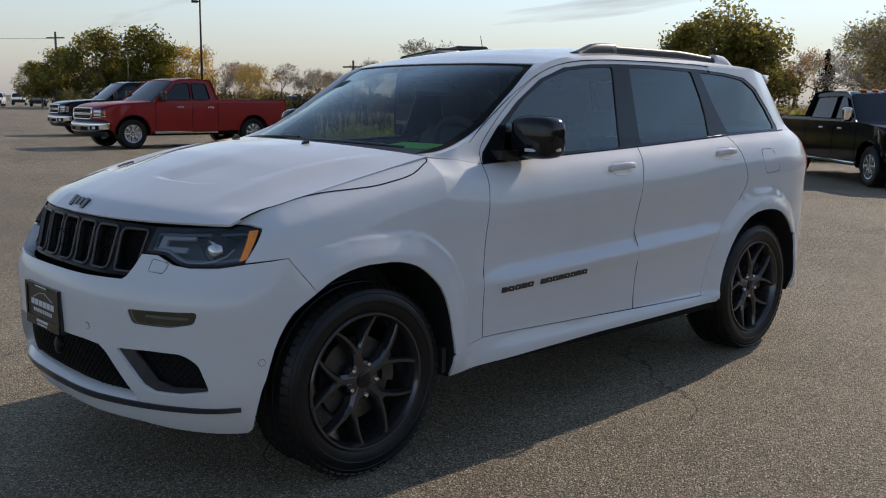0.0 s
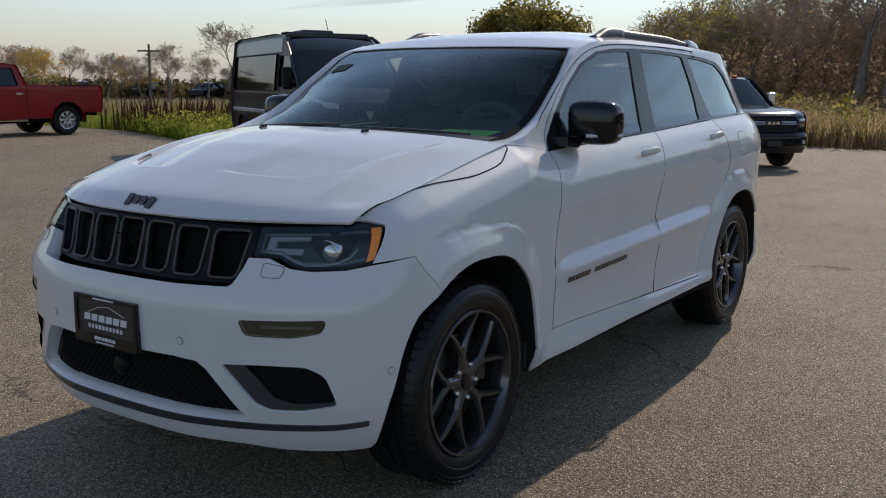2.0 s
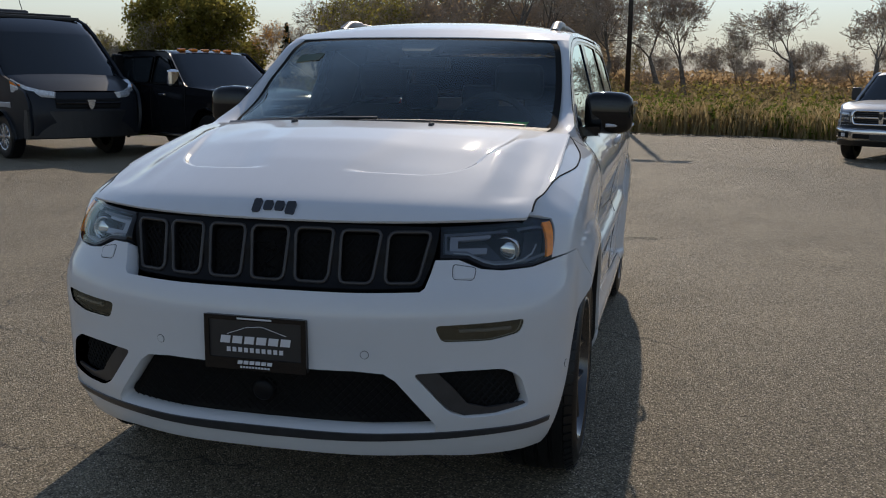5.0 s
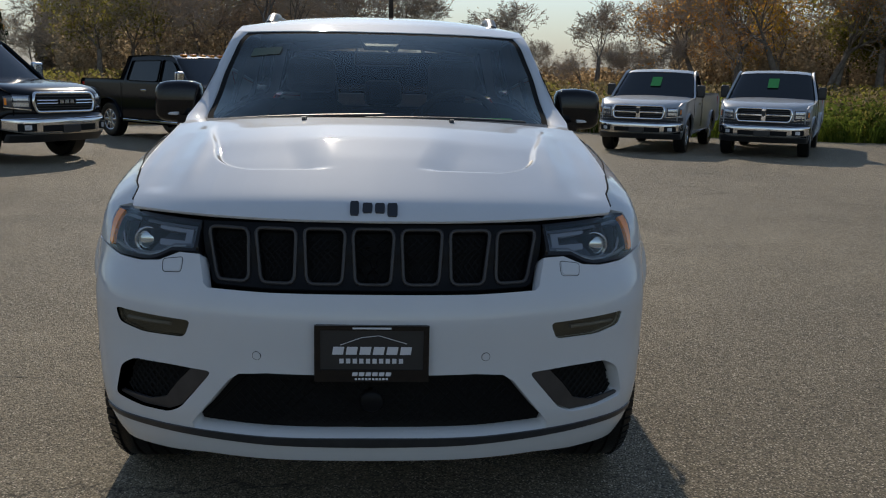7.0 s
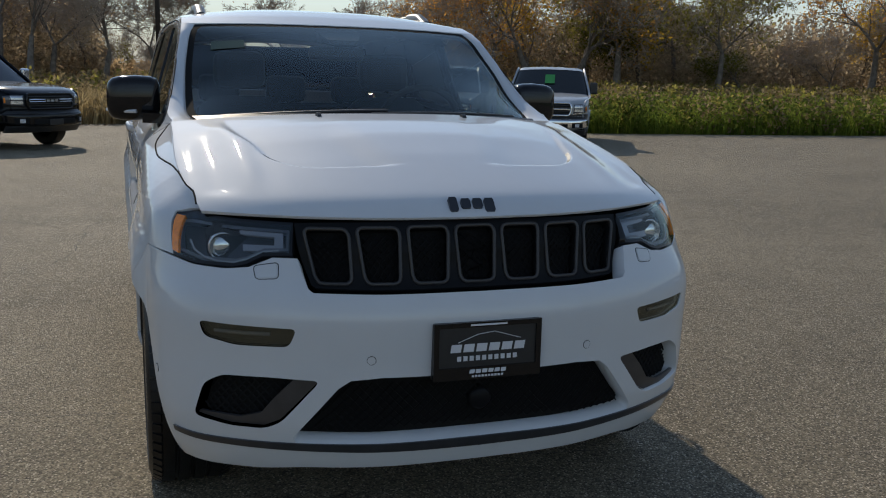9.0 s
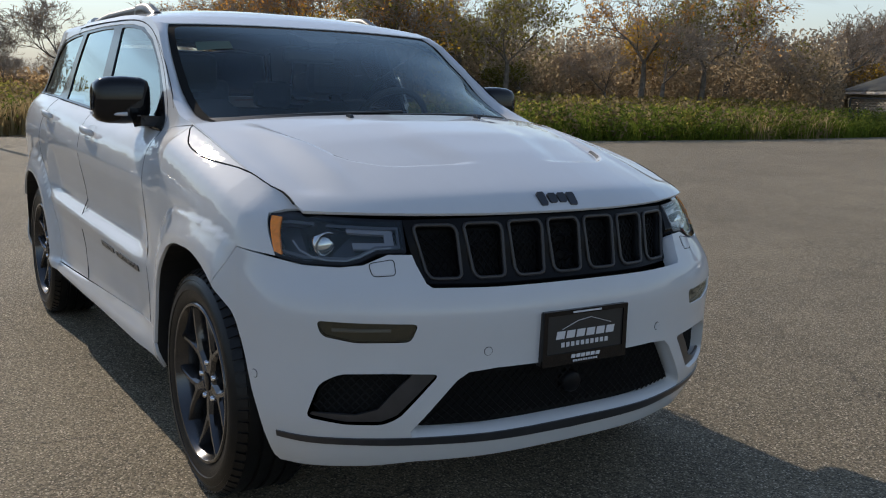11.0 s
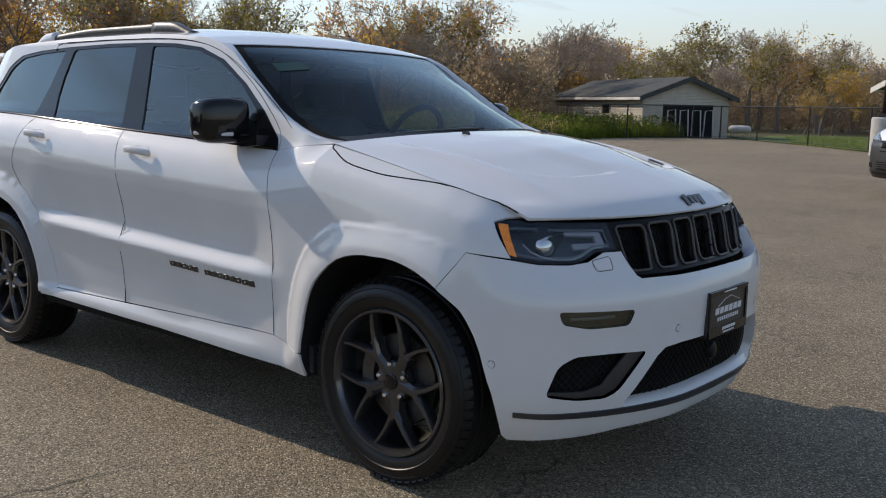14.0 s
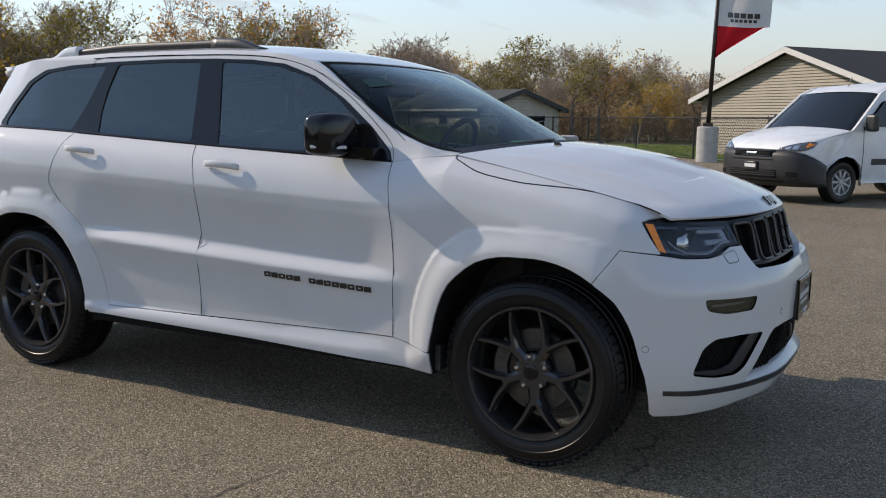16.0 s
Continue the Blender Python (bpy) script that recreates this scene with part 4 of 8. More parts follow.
# lower intake
sheet("intake_back", body, mouth_s, M_DARK, suv, h=0.06, gap=-0.03, lip=0, depth=0.06)
lattice("intake_mesh", inset(mouth_s, 0.012), 0.030, 0.042, M_MESH, r=0.0028)
bm = bmesh.new()
lathe_mesh(bm, [(0.0, 0.798), (0.026, 0.798), (0.034, 0.791), (0.036, 0.75)], 28, axis="x", center=(0, 0.0, 0.475))
part("radar_sensor", finish(bm), M_SATIN, suv, smooth=True)
# strip along the foot of the bumper
e_s, e_z = at(0.487, 0.362, 0.834)
up, dn = [], []
for t in np.linspace(-1, 1, 41):
    a = abs(t)
    zc = 0.352 + 0.010 * a ** 3
    w = 0.0155 * (1 - 0.45 * a)
    up.append((t * e_s, zc + w)); dn.append((t * e_s, zc - w))
sheet("bumper_strip", body, np.array(up + dn[::-1]), M_GREYTRIM, suv, h=0.03, gap=0, lip=0.008, depth=-0.005)
lip_up = [(t * e_s * 0.62, 0.295 - 0.022 * abs(t) ** 1.7) for t in np.linspace(-1, 1, 31)]
lip_dn = [(t * e_s * 0.62, 0.264 - 0.01 * abs(t)) for t in np.linspace(-1, 1, 31)]
sheet("undertray", body, np.array(lip_up + lip_dn[::-1]), M_BLACKPL, suv, h=0.05, gap=0, lip=0, depth=0.03)

for mir in SIDES:
    sg = -1 if mir else 1
    # fog lamp
    sheet("fog_lamp_housing", body, fog_s, M_FOGBACK, suv, h=0.03, gap=0, lip=0, depth=0.022, mirror=mir)
    fog = sheet("fog_lamp", body, fog_s, M_SMOKE, suv, h=0.03, gap=0.001, lip=0.01, depth=0.004, mirror=mir)
    c = fog_s.mean(0)
    bm = bmesh.new()
    tube_mesh(bm, [skin(c[0] - 0.08, c[1] + 0.001, 0.012, mir), skin(c[0], c[1], 0.012, mir), skin(c[0] + 0.085, c[1] + 0.001, 0.012, mir)], 0.006, 8)
    part("fog_lamp_bar", bm, M_GUIDE, fog)
    # side intake: recess, mesh and the slanted trim
    sheet("side_intake_back", body, inset(intake_s, 0.002), M_DARK, suv, h=0.05, gap=0, lip=0, depth=0.05, mirror=mir)
    lattice("side_intake_mesh", intake_s, 0.028, 0.042, M_DARK, mirror=mir)
    trim = front([(0.468, 0.554), (0.535, 0.558), (0.585, 0.505), (0.625, 0.452), (0.68, 0.434), (0.786, 0.440), (0.790, 0.431), (0.70, 0.411), (0.613, 0.411), (0.571, 0.433), (0.523, 0.49)])
    sheet("side_intake_trim", body, trim, M_GREYTRIM, suv, h=0.02, gap=0.001, lip=0.01, depth=0.012, mirror=mir)
    # washer cover and parking sensors
    sheet("washer_cover", body, rounded(front([(0.565, 0.872), (0.625, 0.860), (0.622, 0.832), (0.568, 0.836)]), 0.012), M_WHITE, suv, h=0.02, gap=0, lip=0.004, depth=-0.0025, mirror=mir)
    bm = bmesh.new()
    tube_mesh(bm, [skin(s, z, 0.0005, mir) for s, z in rounded(front([(0.562, 0.875), (0.628, 0.863), (0.625, 0.829), (0.565, 0.833)]), 0.012)], 0.0016, 4, closed=True)
    part("washer_cover_gap", bm, M_DARK, suv)
    for q in (front([(0.331, 0.617)])[0], at(0.43, 0.528, 0.885)):
        bm = bmesh.new()
        tube_mesh(bm, [skin(q[0], q[1], 0.004, mir), skin(q[0], q[1], -0.0015, mir)], 0.0115, 18)
        part("parking_sensor", finish(bm), M_WHITE, suv)
        bm = bmesh.new()
        ring = [skin(q[0] + 0.0125 * math.cos(a), q[1] + 0.0125 * math.sin(a), 0.0, mir) for a in np.linspace(0, 2 * math.pi, 19)[:-1]]
        tube_mesh(bm, ring, 0.0009, 5, closed=True)
        part("sensor_ring", bm, M_DARK, suv)
    # head lamp
    hl = np.concatenate([front([(0.512, 0.979), (0.62, 0.982), (0.70, 0.985)]), front([(0.44, 0.785, 0.992), (0.388, 0.823, 0.985), (0.40, 0.825, 0.955), (0.432, 0.800, 0.872), (0.50, 0.755, 0.858)]),
                         front([(0.68, 0.857), (0.645, 0.866), (0.60, 0.889), (0.524, 0.893)])])
    lamp = sheet("headlamp", body, hl, M_LAMPBOWL, suv, h=0.03, gap=0.001, lip=0.01, depth=0.055, mirror=mir)
    sheet("headlamp_rim", body, hl, M_BLACKGLOSS, lamp, holes=[inset(hl, 0.010)], h=0.02, gap=0.001, lip=0.05, depth=0.0, mirror=mir)
    sheet("headlamp_lens", body, inset(hl, 0.008), M_LENS, lamp, h=0.03, gap=0, lip=0, depth=-0.001, mirror=mir)
    am = np.array([at(0.430, 0.975, 0.806), at(0.398, 0.978, 0.822), at(0.405, 0.95, 0.823), at(0.430, 0.884, 0.805), at(0.452, 0.877, 0.794)])
    sheet("amber_marker", body, am, M_AMBER, lamp, h=0.02, gap=0, lip=0.012, depth=-0.0022, mirror=mir)
    pc = front([(0.722, 0.925)])[0]
    o = skin(pc[0], pc[1], 0.05, mir)
    bm = bmesh.new()
    lathe_mesh(bm, [(0.044, -0.01), (0.043, 0.016), (0.040, 0.020), (0.037, 0.016), (0.036, 0.0)], 32, axis="x", center=o)
    part("projector_ring", finish(bm), M_CHROME, lamp, smooth=True)
    bm = bmesh.new()
    lathe_mesh(bm, [(0.0, 0.024), (0.008, 0.0236), (0.016, 0.0222), (0.024, 0.0188), (0.031, 0.0130), (0.036, 0.004), (0.037, -0.004)], 28, axis="x", center=o)
    part("projector_lens", finish(bm), M_BULB, lamp, smooth=True)
    bm = bmesh.new()
    lathe_mesh(bm, [(0.0, -0.008), (0.037, -0.006)], 24, axis="x", center=o)
    part("projector_reflector", finish(bm), M_CHROME, lamp)
    drl = front([(0.660, 0.966), (0.560, 0.963), (0.545, 0.955), (0.549, 0.915), (0.562, 0.907), (0.655, 0.905), (0.655, 0.922), (0.572, 0.923), (0.568, 0.945), (0.660, 0.949)])
    sheet("daylight_guide", body, drl, M_GUIDE, lamp, h=0.03, gap=0, lip=0.015, depth=0.016, mirror=mir)
    sheet("headlamp_bezel", body, inset(hl, 0.016), M_BEZEL, lamp, holes=[inset(hl, 0.024)], h=0.02, gap=0, lip=0.02, depth=0.012, mirror=mir)
    led = front([(0.56, 0.908), (0.60, 0.904), (0.645, 0.882), (0.68, 0.871), (0.725, 0.871), (0.758, 0.879), (0.782, 0.895), (0.79, 0.92)])
    bm = bmesh.new()
    tube_mesh(bm, [skin(s, z, 0.010, mir) for s, z in led], 0.0032, 6)
    part("light_guide", bm, M_GUIDE, lamp)
    # door mirror
    bm = bmesh.new()
    st = []
    for y, k in ((0.805, 0.60), (0.815, 0.84), (0.84, 0.95), (0.90, 1.0), (0.96, 0.97), (0.99, 0.89), (1.008, 0.72), (1.015, 0.45)):
        ring = []
        cx, cz = -0.945 - 0.12 * (y - 0.81), 1.280 - 0.02 * (y - 0.81)
        for a in np.linspace(0, 2 * math.pi, 25)[:-1]:
            c, s_ = math.cos(a), math.sin(a)
            ex = 0.072 * (abs(c) ** 0.62) * (1 if c > 0 else -1)
            ez = 0.094 * (abs(s_) ** 0.42) * (1 if s_ > 0 else -1)
            ring.append((cx + ex * k, sg * y, cz + ez * k))
        st.append(ring)
    loft_mesh(bm, st)
    mirror_ob = part("door_mirror", bm, M_BLACKGLOSS, suv, smooth=True)
    bm = bmesh.new()
    loft_mesh(bm, [[(-0.76 - a, sg * y, z) for a, z in ((0.0, z0), (0.10, z0), (0.13, z0 - 0.025), (0.10, z0 - 0.05), (0.0, z0 - 0.04))] for y, z0 in ((0.76, 1.222), (0.82, 1.222), (0.88, 1.225))])
    part("mirror_arm", bm, M_BLACKGLOSS, mirror_ob)
    bm = bmesh.new()
    tube_mesh(bm, [(-0.882, sg * 0.90, 1.225), (-0.905, sg * 0.96, 1.224), (-0.945, sg * 1.003, 1.226), (-0.98, sg * 1.014, 1.228)], 0.0075, 8)
    part("mirror_indicator", bm, M_PRINT, mirror_ob)
    # sail panel
    sheet("sail_panel", body, side([(-0.712, 1.172), (-0.735, 1.215), (-0.85, 1.318), (-0.86, 1.183)]), M_BLACKGLOSS, suv, h=0.04, gap=0, lip=0.008, depth=-0.003, mirror=mir)
    # handles
    for x0 in (-1.66, -2.59):
        zz = 1.116 if x0 > -2 else 1.160
        bm = bmesh.new()
        c = at(x0 + 0.10, zz)
        st = []
        for t in np.linspace(0, 1, 9):
            q = skin(at(x0 + 0.20 * t, zz + 0.004 * (1 - t))[0], zz - 0.010 * t + 0.006, -0.038 * math.sin(math.pi * (0.08 + 0.84 * t)) ** 0.5, mir)
            hgt = 0.018 - 0.004 * abs(2 * t - 1)
            st.append([q + Vector((0, sg * dy, dz)) for dy, dz in ((0.006, hgt * 0.6), (0.006, -hgt * 0.6), (0.0, -hgt), (-0.010, -hgt * 0.7), (-0.010, hgt * 0.7), (0.0, hgt))])
        loft_mesh(bm, st)
        part("door_handle", bm, M_WHITE, suv, smooth=True)
        cup = [(x0 + 0.045, zz - 0.028), (x0 + 0.145, zz - 0.028), (x0 + 0.165, zz + 0.005), (x0 + 0.145, zz + 0.034), (x0 + 0.045, zz + 0.034), (x0 + 0.025, zz + 0.005)]
        ring = rounded(side(cup), 0.03)
        bm = bmesh.new()
        tube_mesh(bm, [skin(s, z, 0.001, mir) for s, z in ring], 0.0022, 5, closed=True)
        part("handle_recess", bm, M_WHITE, suv, smooth=True)
    # name in dark letters, drawn as blocks
    xs, z0, z1 = -0.748, 0.632, 0.652
    for i in range(14):
        if i == (8 if mir else 5):                        # the gap between the two words, read from outside
            continue
        a, b = xs - 0.0408 * i, xs - 0.0408 * i - 0.034
        zc = z0 + (z1 - z0) * i / 13
        q = side([(a, zc + 0.0115), (b, zc + 0.0115), (b, zc - 0.0115), (a, zc - 0.0115)])
        hole = side([(a - 0.009, zc + 0.004), (b + 0.009, zc + 0.004), (b + 0.009, zc - 0.004), (a - 0.009, zc - 0.004)])
        sheet("badge_block", body, q, M_BADGE, suv, holes=[hole] if i % 3 else (), h=0.05, gap=0, lip=0.004, depth=-0.004, mirror=mir)
    # roof rail
    bm = bmesh.new()
    ys = sg * 0.575
    zr_ = lambda x: float(roof(np.array([x]), np.array([0.575 / np.interp(x, _rx, _re[:, 1])]))[0, 2])
    rows = []
    for x in np.linspace(-1.72, -2.92, 15):
        zb = zr_(x) - 0.004
        zt = zr_(x) + 0.036 - 0.010 * smooth(-2.5, -2.95, x)
        rows.append([(x, ys + sg * d, z) for d, z in ((-0.020, zb), (-0.017, zt - 0.010), (-0.008, zt), (0.008, zt), (0.017, zt - 0.010), (0.020, zb))])
    loft_mesh(bm, rows)
    rail = part("roof_rail", bm, M_BLACKPL, suv, smooth=True)
    for x0, x1, fm in ((-1.57, -1.90, M_STEEL), (-3.08, -2.86, M_WHITE)):
        bm = bmesh.new()
        st = []
        for t in np.linspace(0, 1, 10):
            x = x0 + (x1 - x0) * t
            zb = zr_(x) - 0.012
            zt = zb + 0.016 + 0.040 * smooth(0.0, 0.55, t)
            st.append([(x, ys + sg * d, z) for d, z in ((-0.030, zb), (-0.024, zt - 0.010), (-0.010, zt), (0.010, zt), (0.024, zt - 0.010), (0.032, zb - 0.006))])
        loft_mesh(bm, st)
        part("rail_foot", bm, fm, rail, smooth=True)
    # window-top chrome-free moulding and the door seam above the glass
    bm = bmesh.new()
    seam = [(-0.66, 1.255), (-0.80, 1.352), (-1.0, 1.47), (-1.18, 1.556), (-1.36, 1.607), (-1.6, 1.632), (-1.83, 1.640), (-2.3, 1.640), (-2.55, 1.634), (-2.60, 1.60)]
    tube_mesh(bm, [skin(*at(x, z), 0.0012, mir) for x, z in curve(seam, 4)], 0.0022, 5)
    part("door_frame_seam", bm, M_DARK, suv)
    # bright strip along the foot of the windows
    bm = bmesh.new()
    tube_mesh(bm, [skin(*at(x, z), -0.001, mir) for x, z in curve([(-0.73, 1.172), (-1.2, 1.192), (-1.75, 1.214), (-2.58, 1.254), (-3.0, 1.270), (-3.30, 1.275)], 5)], 0.0042, 6)
    part("window_strip", bm, M_BLACKGLOSS, suv)
    # mud flap behind the front wheel
    bm = bmesh.new()
    loft_mesh(bm, [[(x, sg * y, z) for x, y in ((-0.452, 0.84), (-0.447, 0.885), (-0.42, 0.89), (-0.42, 0.84))] for z in (0.325, 0.37, 0.43)])
    part("mud_flap", bm, M_GREYTRIM, suv)

# badge on the bonnet's edge
for i, (w, z0, z1) in enumerate(((0.026, -0.020, 0.016), (0.029, -0.013, 0.012), (0.029, -0.013, 0.012), (0.030, -0.022, 0.012))):
    y = -0.070 + 0.0365 * i                              # plain blocks in place of the letters
    bm = bmesh.new()
    c = hood(np.array([0.962]), np.array([y + 0.013]))[0]
    lean = lambda z: -0.95 * z
    loft_mesh(bm, [[(c[0] + lean(z) + d, y + yy, c[2] + z + d) for yy, z in ((0.003, z0), (w - 0.003, z0), (w, z0 + 0.005), (w, z1 - 0.005), (w - 0.003, z1), (0.003, z1), (0, z1 - 0.005), (0, z0 + 0.005))] for d in (-0.004, 0.0055)])
    part("bonnet_badge", bm, M_BADGE, suv)

# dealer plate
px = 0.846
plate = new("licence_plate")
plate.parent = suv
bm = bmesh.new()
box_mesh(bm, (px - 0.034, -0.163, 0.552), (px - 0.006, 0.163, 0.718), 0.006)
part("plate_holder", bm, M_BLACKPL, plate)
bm = bmesh.new()
o = [(-0.163, 0.552), (0.163, 0.552), (0.163, 0.718), (-0.163, 0.718)]
i_ = [(-0.147, 0.588), (0.147, 0.588), (0.147, 0.704), (-0.147, 0.704)]
for x in (px,):
    va = [bm.verts.new((x, y, z)) for y, z in o]; vb = [bm.verts.new((x, y, z)) for y, z in i_]
    vc = [bm.verts.new((x - 0.008, y, z)) for y, z in o]; vd = [bm.verts.new((x - 0.006, y, z)) for y, z in i_]
    for k in range(4):
        j = (k + 1) % 4
        bm.faces.new((va[k], va[j], vb[j], vb[k])); bm.faces.new((vc[k], vc[j], va[j], va[k])); bm.faces.new((vb[k], vb[j], vd[j], vd[k]))
part("plate_frame", finish(bm), M_BLACKGLOSS, plate)
bm = bmesh.new()
box_mesh(bm, (px - 0.007, -0.149, 0.586), (px - 0.0045, 0.149, 0.706))
part("plate_face", bm, M_PLATE, plate)


def print_bar(name, y0, y1, z0, z1, x=px - 0.0040, lean=0.0):
    bm = bmesh.new()
    loft_mesh(bm, [[(x + d, y0, z0), (x + d, y1, z0), (x + d, y1 + lean, z1), (x + d, y0 + lean, z1)] for d in (0, 0.001)])
    return part(name, bm, M_PRINT, plate)


for i in range(6):
    print_bar("print_block", -0.113 + 0.0385 * i, -0.113 + 0.0385 * i + 0.031, 0.632, 0.655, lean=0.004)
for i in range(10):
    print_bar("print_block", -0.092 + 0.0188 * i, -0.092 + 0.0188 * i + 0.012, 0.606, 0.620)
for i in range(6):
    print_bar("print_block", -0.056 + 0.019 * i, -0.056 + 0.019 * i + 0.015, 0.570, 0.581, x=px + 0.0005, lean=0.002)
for i in range(10):
    print_bar("print_block", -0.048 + 0.0098 * i, -0.048 + 0.0098 * i + 0.0065, 0.558, 0.564, x=px + 0.0005)
print_bar("print_block", -0.055, 0.055, 0.708, 0.713, x=px + 0.0005)
bm = bmesh.new()
tube_mesh(bm, [(px - 0.004, y, z) for y, z in ((-0.09, 0.660), (-0.03, 0.682), (0.02, 0.688), (0.06, 0.676), (0.10, 0.664))], 0.0012, 4)
part("print_line", bm, M_PRINT, plate)

# wipers and washer jets
for y0, y1 in ((-0.62, 0.02), (-0.05, 0.60)):
    bm = bmesh.new()
    pts = [screen(np.array([0.03 + 0.025 * t]), np.array([(y0 + (y1 - y0) * t) / 0.69]))[0] + np.array((0.004, 0, 0.012)) for t in np.linspace(0, 1, 10)]
    tube_mesh(bm, pts, 0.006, 6)
    part("wiper", bm, M_BLACKPL, suv)
for y in (-0.28, 0.28):
    bm = bmesh.new()
    c = hood(np.array([0.06]), np.array([y]))[0]
    loft_mesh(bm, [[(c[0] + dx, y + dy, c[2] + z) for dx, dy in ((-0.016, -0.010), (-0.016, 0.010), (0.016 - k, 0.007), (0.016 - k, -0.007))] for z, k in ((-0.004, 0), (0.006, 0.004), (0.012, 0.014))])
    part("washer_jet", bm, M_BLACKPL, suv)
# under the car
bm = bmesh.new()
box_mesh(bm, (-3.55, -0.56, 0.29), (0.62, 0.56, 0.50), 0.04)
box_mesh(bm, (-2.40, -0.76, 0.335), (-0.50, 0.76, 0.45), 0.03)
part("underbody", bm, M_DARK, suv)
bm = bmesh.new()
box_mesh(bm, (-0.15, -0.74, 0.5), (0.52, 0.74, 0.98), 0.05)
part("engine_bay", bm, M_DARK, suv)
bm = bmesh.new()
box_mesh(bm, (0.30, -0.52, 0.30), (0.66, 0.52, 0.76), 0.05)
part("radiator_support", bm, M_DARK, suv)

# ---- the white car: cabin ----
bm = bmesh.new()
box_mesh(bm, (-3.50, -0.76, 0.40), (-0.45, 0.76, 0.48))
part("cabin_floor", bm, M_INTERIOR, suv)
bm = bmesh.new()
st = []
for y in np.linspace(-0.69, 0.69, 11):
    h = 0.02 * math.exp(-((y - 0.37) / 0.16) ** 2) + 0.012 * math.exp(-(y / 0.2) ** 2)
    st.append([(-0.40 - 0.20 * abs(y) ** 1.6, y, 1.185), (-0.60, y, 1.190 + h * 0.5), (-0.74, y, 1.185 + h * 2), (-0.80, y, 1.14 + h), (-0.78, y, 0.95), (-0.72, y, 0.75), (-0.36, y, 0.75)])
loft_mesh(bm, st)
part("dashboard", bm, M_INTERIOR, suv, smooth=False)
bm = bmesh.new()
c, ax = Vector((-1.05, 0.37, 1.17)), radians(24)
ring = [c + Matrix.Rotation(ax, 3, "Y") @ Vector((0, 0.19 * math.cos(a), 0.19 * math.sin(a))) for a in np.linspace(0, 2 * math.pi, 33)[:-1]]
tube_mesh(bm, ring, 0.016, 8, closed=True)
for a in (0.15, math.pi - 0.15, -math.pi / 2):
    tube_mesh(bm, [c + Vector((0.03, 0, 0)), c + Matrix.Rotation(ax, 3, "Y") @ Vector((0, 0.185 * math.cos(a), 0.185 * math.sin(a)))], 0.018, 6)
tube_mesh(bm, [c + Vector((0.0, 0, 0)), c + Vector((0.18, 0, -0.08))], 0.055, 12)
part("steering_wheel", bm, M_INTERIOR, suv, smooth=True)
for y in (0.38, -0.38):
    bm = bmesh.new()
    loft_mesh(bm, [[(x, y + yy, z) for x, yy, z in ((-1.50 - k * 0.20, -w, 0.62 + k * 0.62), (-1.42 - k * 0.20, -w * 0.9, 0.64 + k * 0.62), (-1.42 - k * 0.20, w * 0.9, 0.64 + k * 0.62), (-1.50 - k * 0.20, w, 0.62 + k * 0.62), (-1.58 - k * 0.2, w * 0.8, 0.62 + k * 0.62), (-1.58 - k * 0.2, -w * 0.8, 0.62 + k * 0.62))]
                  for k, w in ((0, 0.25), (0.3, 0.26), (0.7, 0.25), (0.95, 0.22), (1.03, 0.16))])
    seat = part("front_seat", bm, M_INTERIOR, suv, smooth=True)
    bm = bmesh.new()
    box_mesh(bm, (-1.54, y - 0.25, 0.52), (-0.98, y + 0.25, 0.68), 0.05)
    part("seat_cushion", bm, M_INTERIOR, seat)
    bm = bmesh.new()
    box_mesh(bm, (-1.80, y - 0.13, 1.31), (-1.68, y + 0.13, 1.50), 0.045)
    part("headrest", bm, M_INTERIOR, seat)
bm = bmesh.new()
box_mesh(bm, (-2.62, -0.66, 0.55), (-2.45, 0.66, 1.22), 0.05)
box_mesh(bm, (-2.5, -0.66, 0.50), (-2.0, 0.66, 0.68), 0.05)
for y in (-0.4, 0.0, 0.4):
    box_mesh(bm, (-2.66, y - 0.12, 1.22), (-2.56, y + 0.12, 1.38), 0.04)
part("rear_seat", bm, M_INTERIOR, suv)
bm = bmesh.new()
st = [[(x, y, z) for y, z in ((-w, zz - 0.055), (-w * 0.5, zz - 0.018), (0, zz - 0.01), (w * 0.5, zz - 0.018), (w, zz - 0.055))] for x, w, zz in ((-1.26, 0.58, 1.595), (-1.6, 0.63, 1.66), (-2.2, 0.63, 1.685), (-3.0, 0.60, 1.66), (-3.5, 0.56, 1.61))]
rings = [[bm.verts.new(p) for p in s] for s in st]
for a, b in zip(rings, rings[1:]):
    for k in range(4):
        bm.faces.new((a[k], a[k + 1], b[k + 1], b[k]))
part("headlining", bm, mat("headlining_cloth", (0.10, 0.10, 0.10), 0.95, vary=0.1), suv)
bm = bmesh.new()
loft_mesh(bm, [[(x, y, z) for y, z in ((-w, zz), (w, zz), (w * 0.8, zz - d), (-w * 0.8, zz - d))] for x, w, zz, d in ((-1.02, 0.07, 1.545, 0.02), (-1.10, 0.10, 1.578, 0.05), (-1.20, 0.10, 1.595, 0.06))])
part("sensor_cover", bm, M_BLACKPL, suv)
bm = bmesh.new()
box_mesh(bm, (-1.19, -0.13, 1.455), (-1.15, 0.13, 1.52), 0.018)
part("rear_view_mirror", bm, M_BLACKPL, suv)
bm = bmesh.new()
loft_mesh(bm, [[(-0.55, 0.30, 1.222 + k), (-0.60, 0.58, 1.220 + k), (-0.73, 0.58, 1.236 + k), (-0.70, 0.32, 1.238 + k)] for k in (0, 0.002)])
part("lime_sheet", bm, M_LIME, suv, "lime green paper sheet on the dashboard")
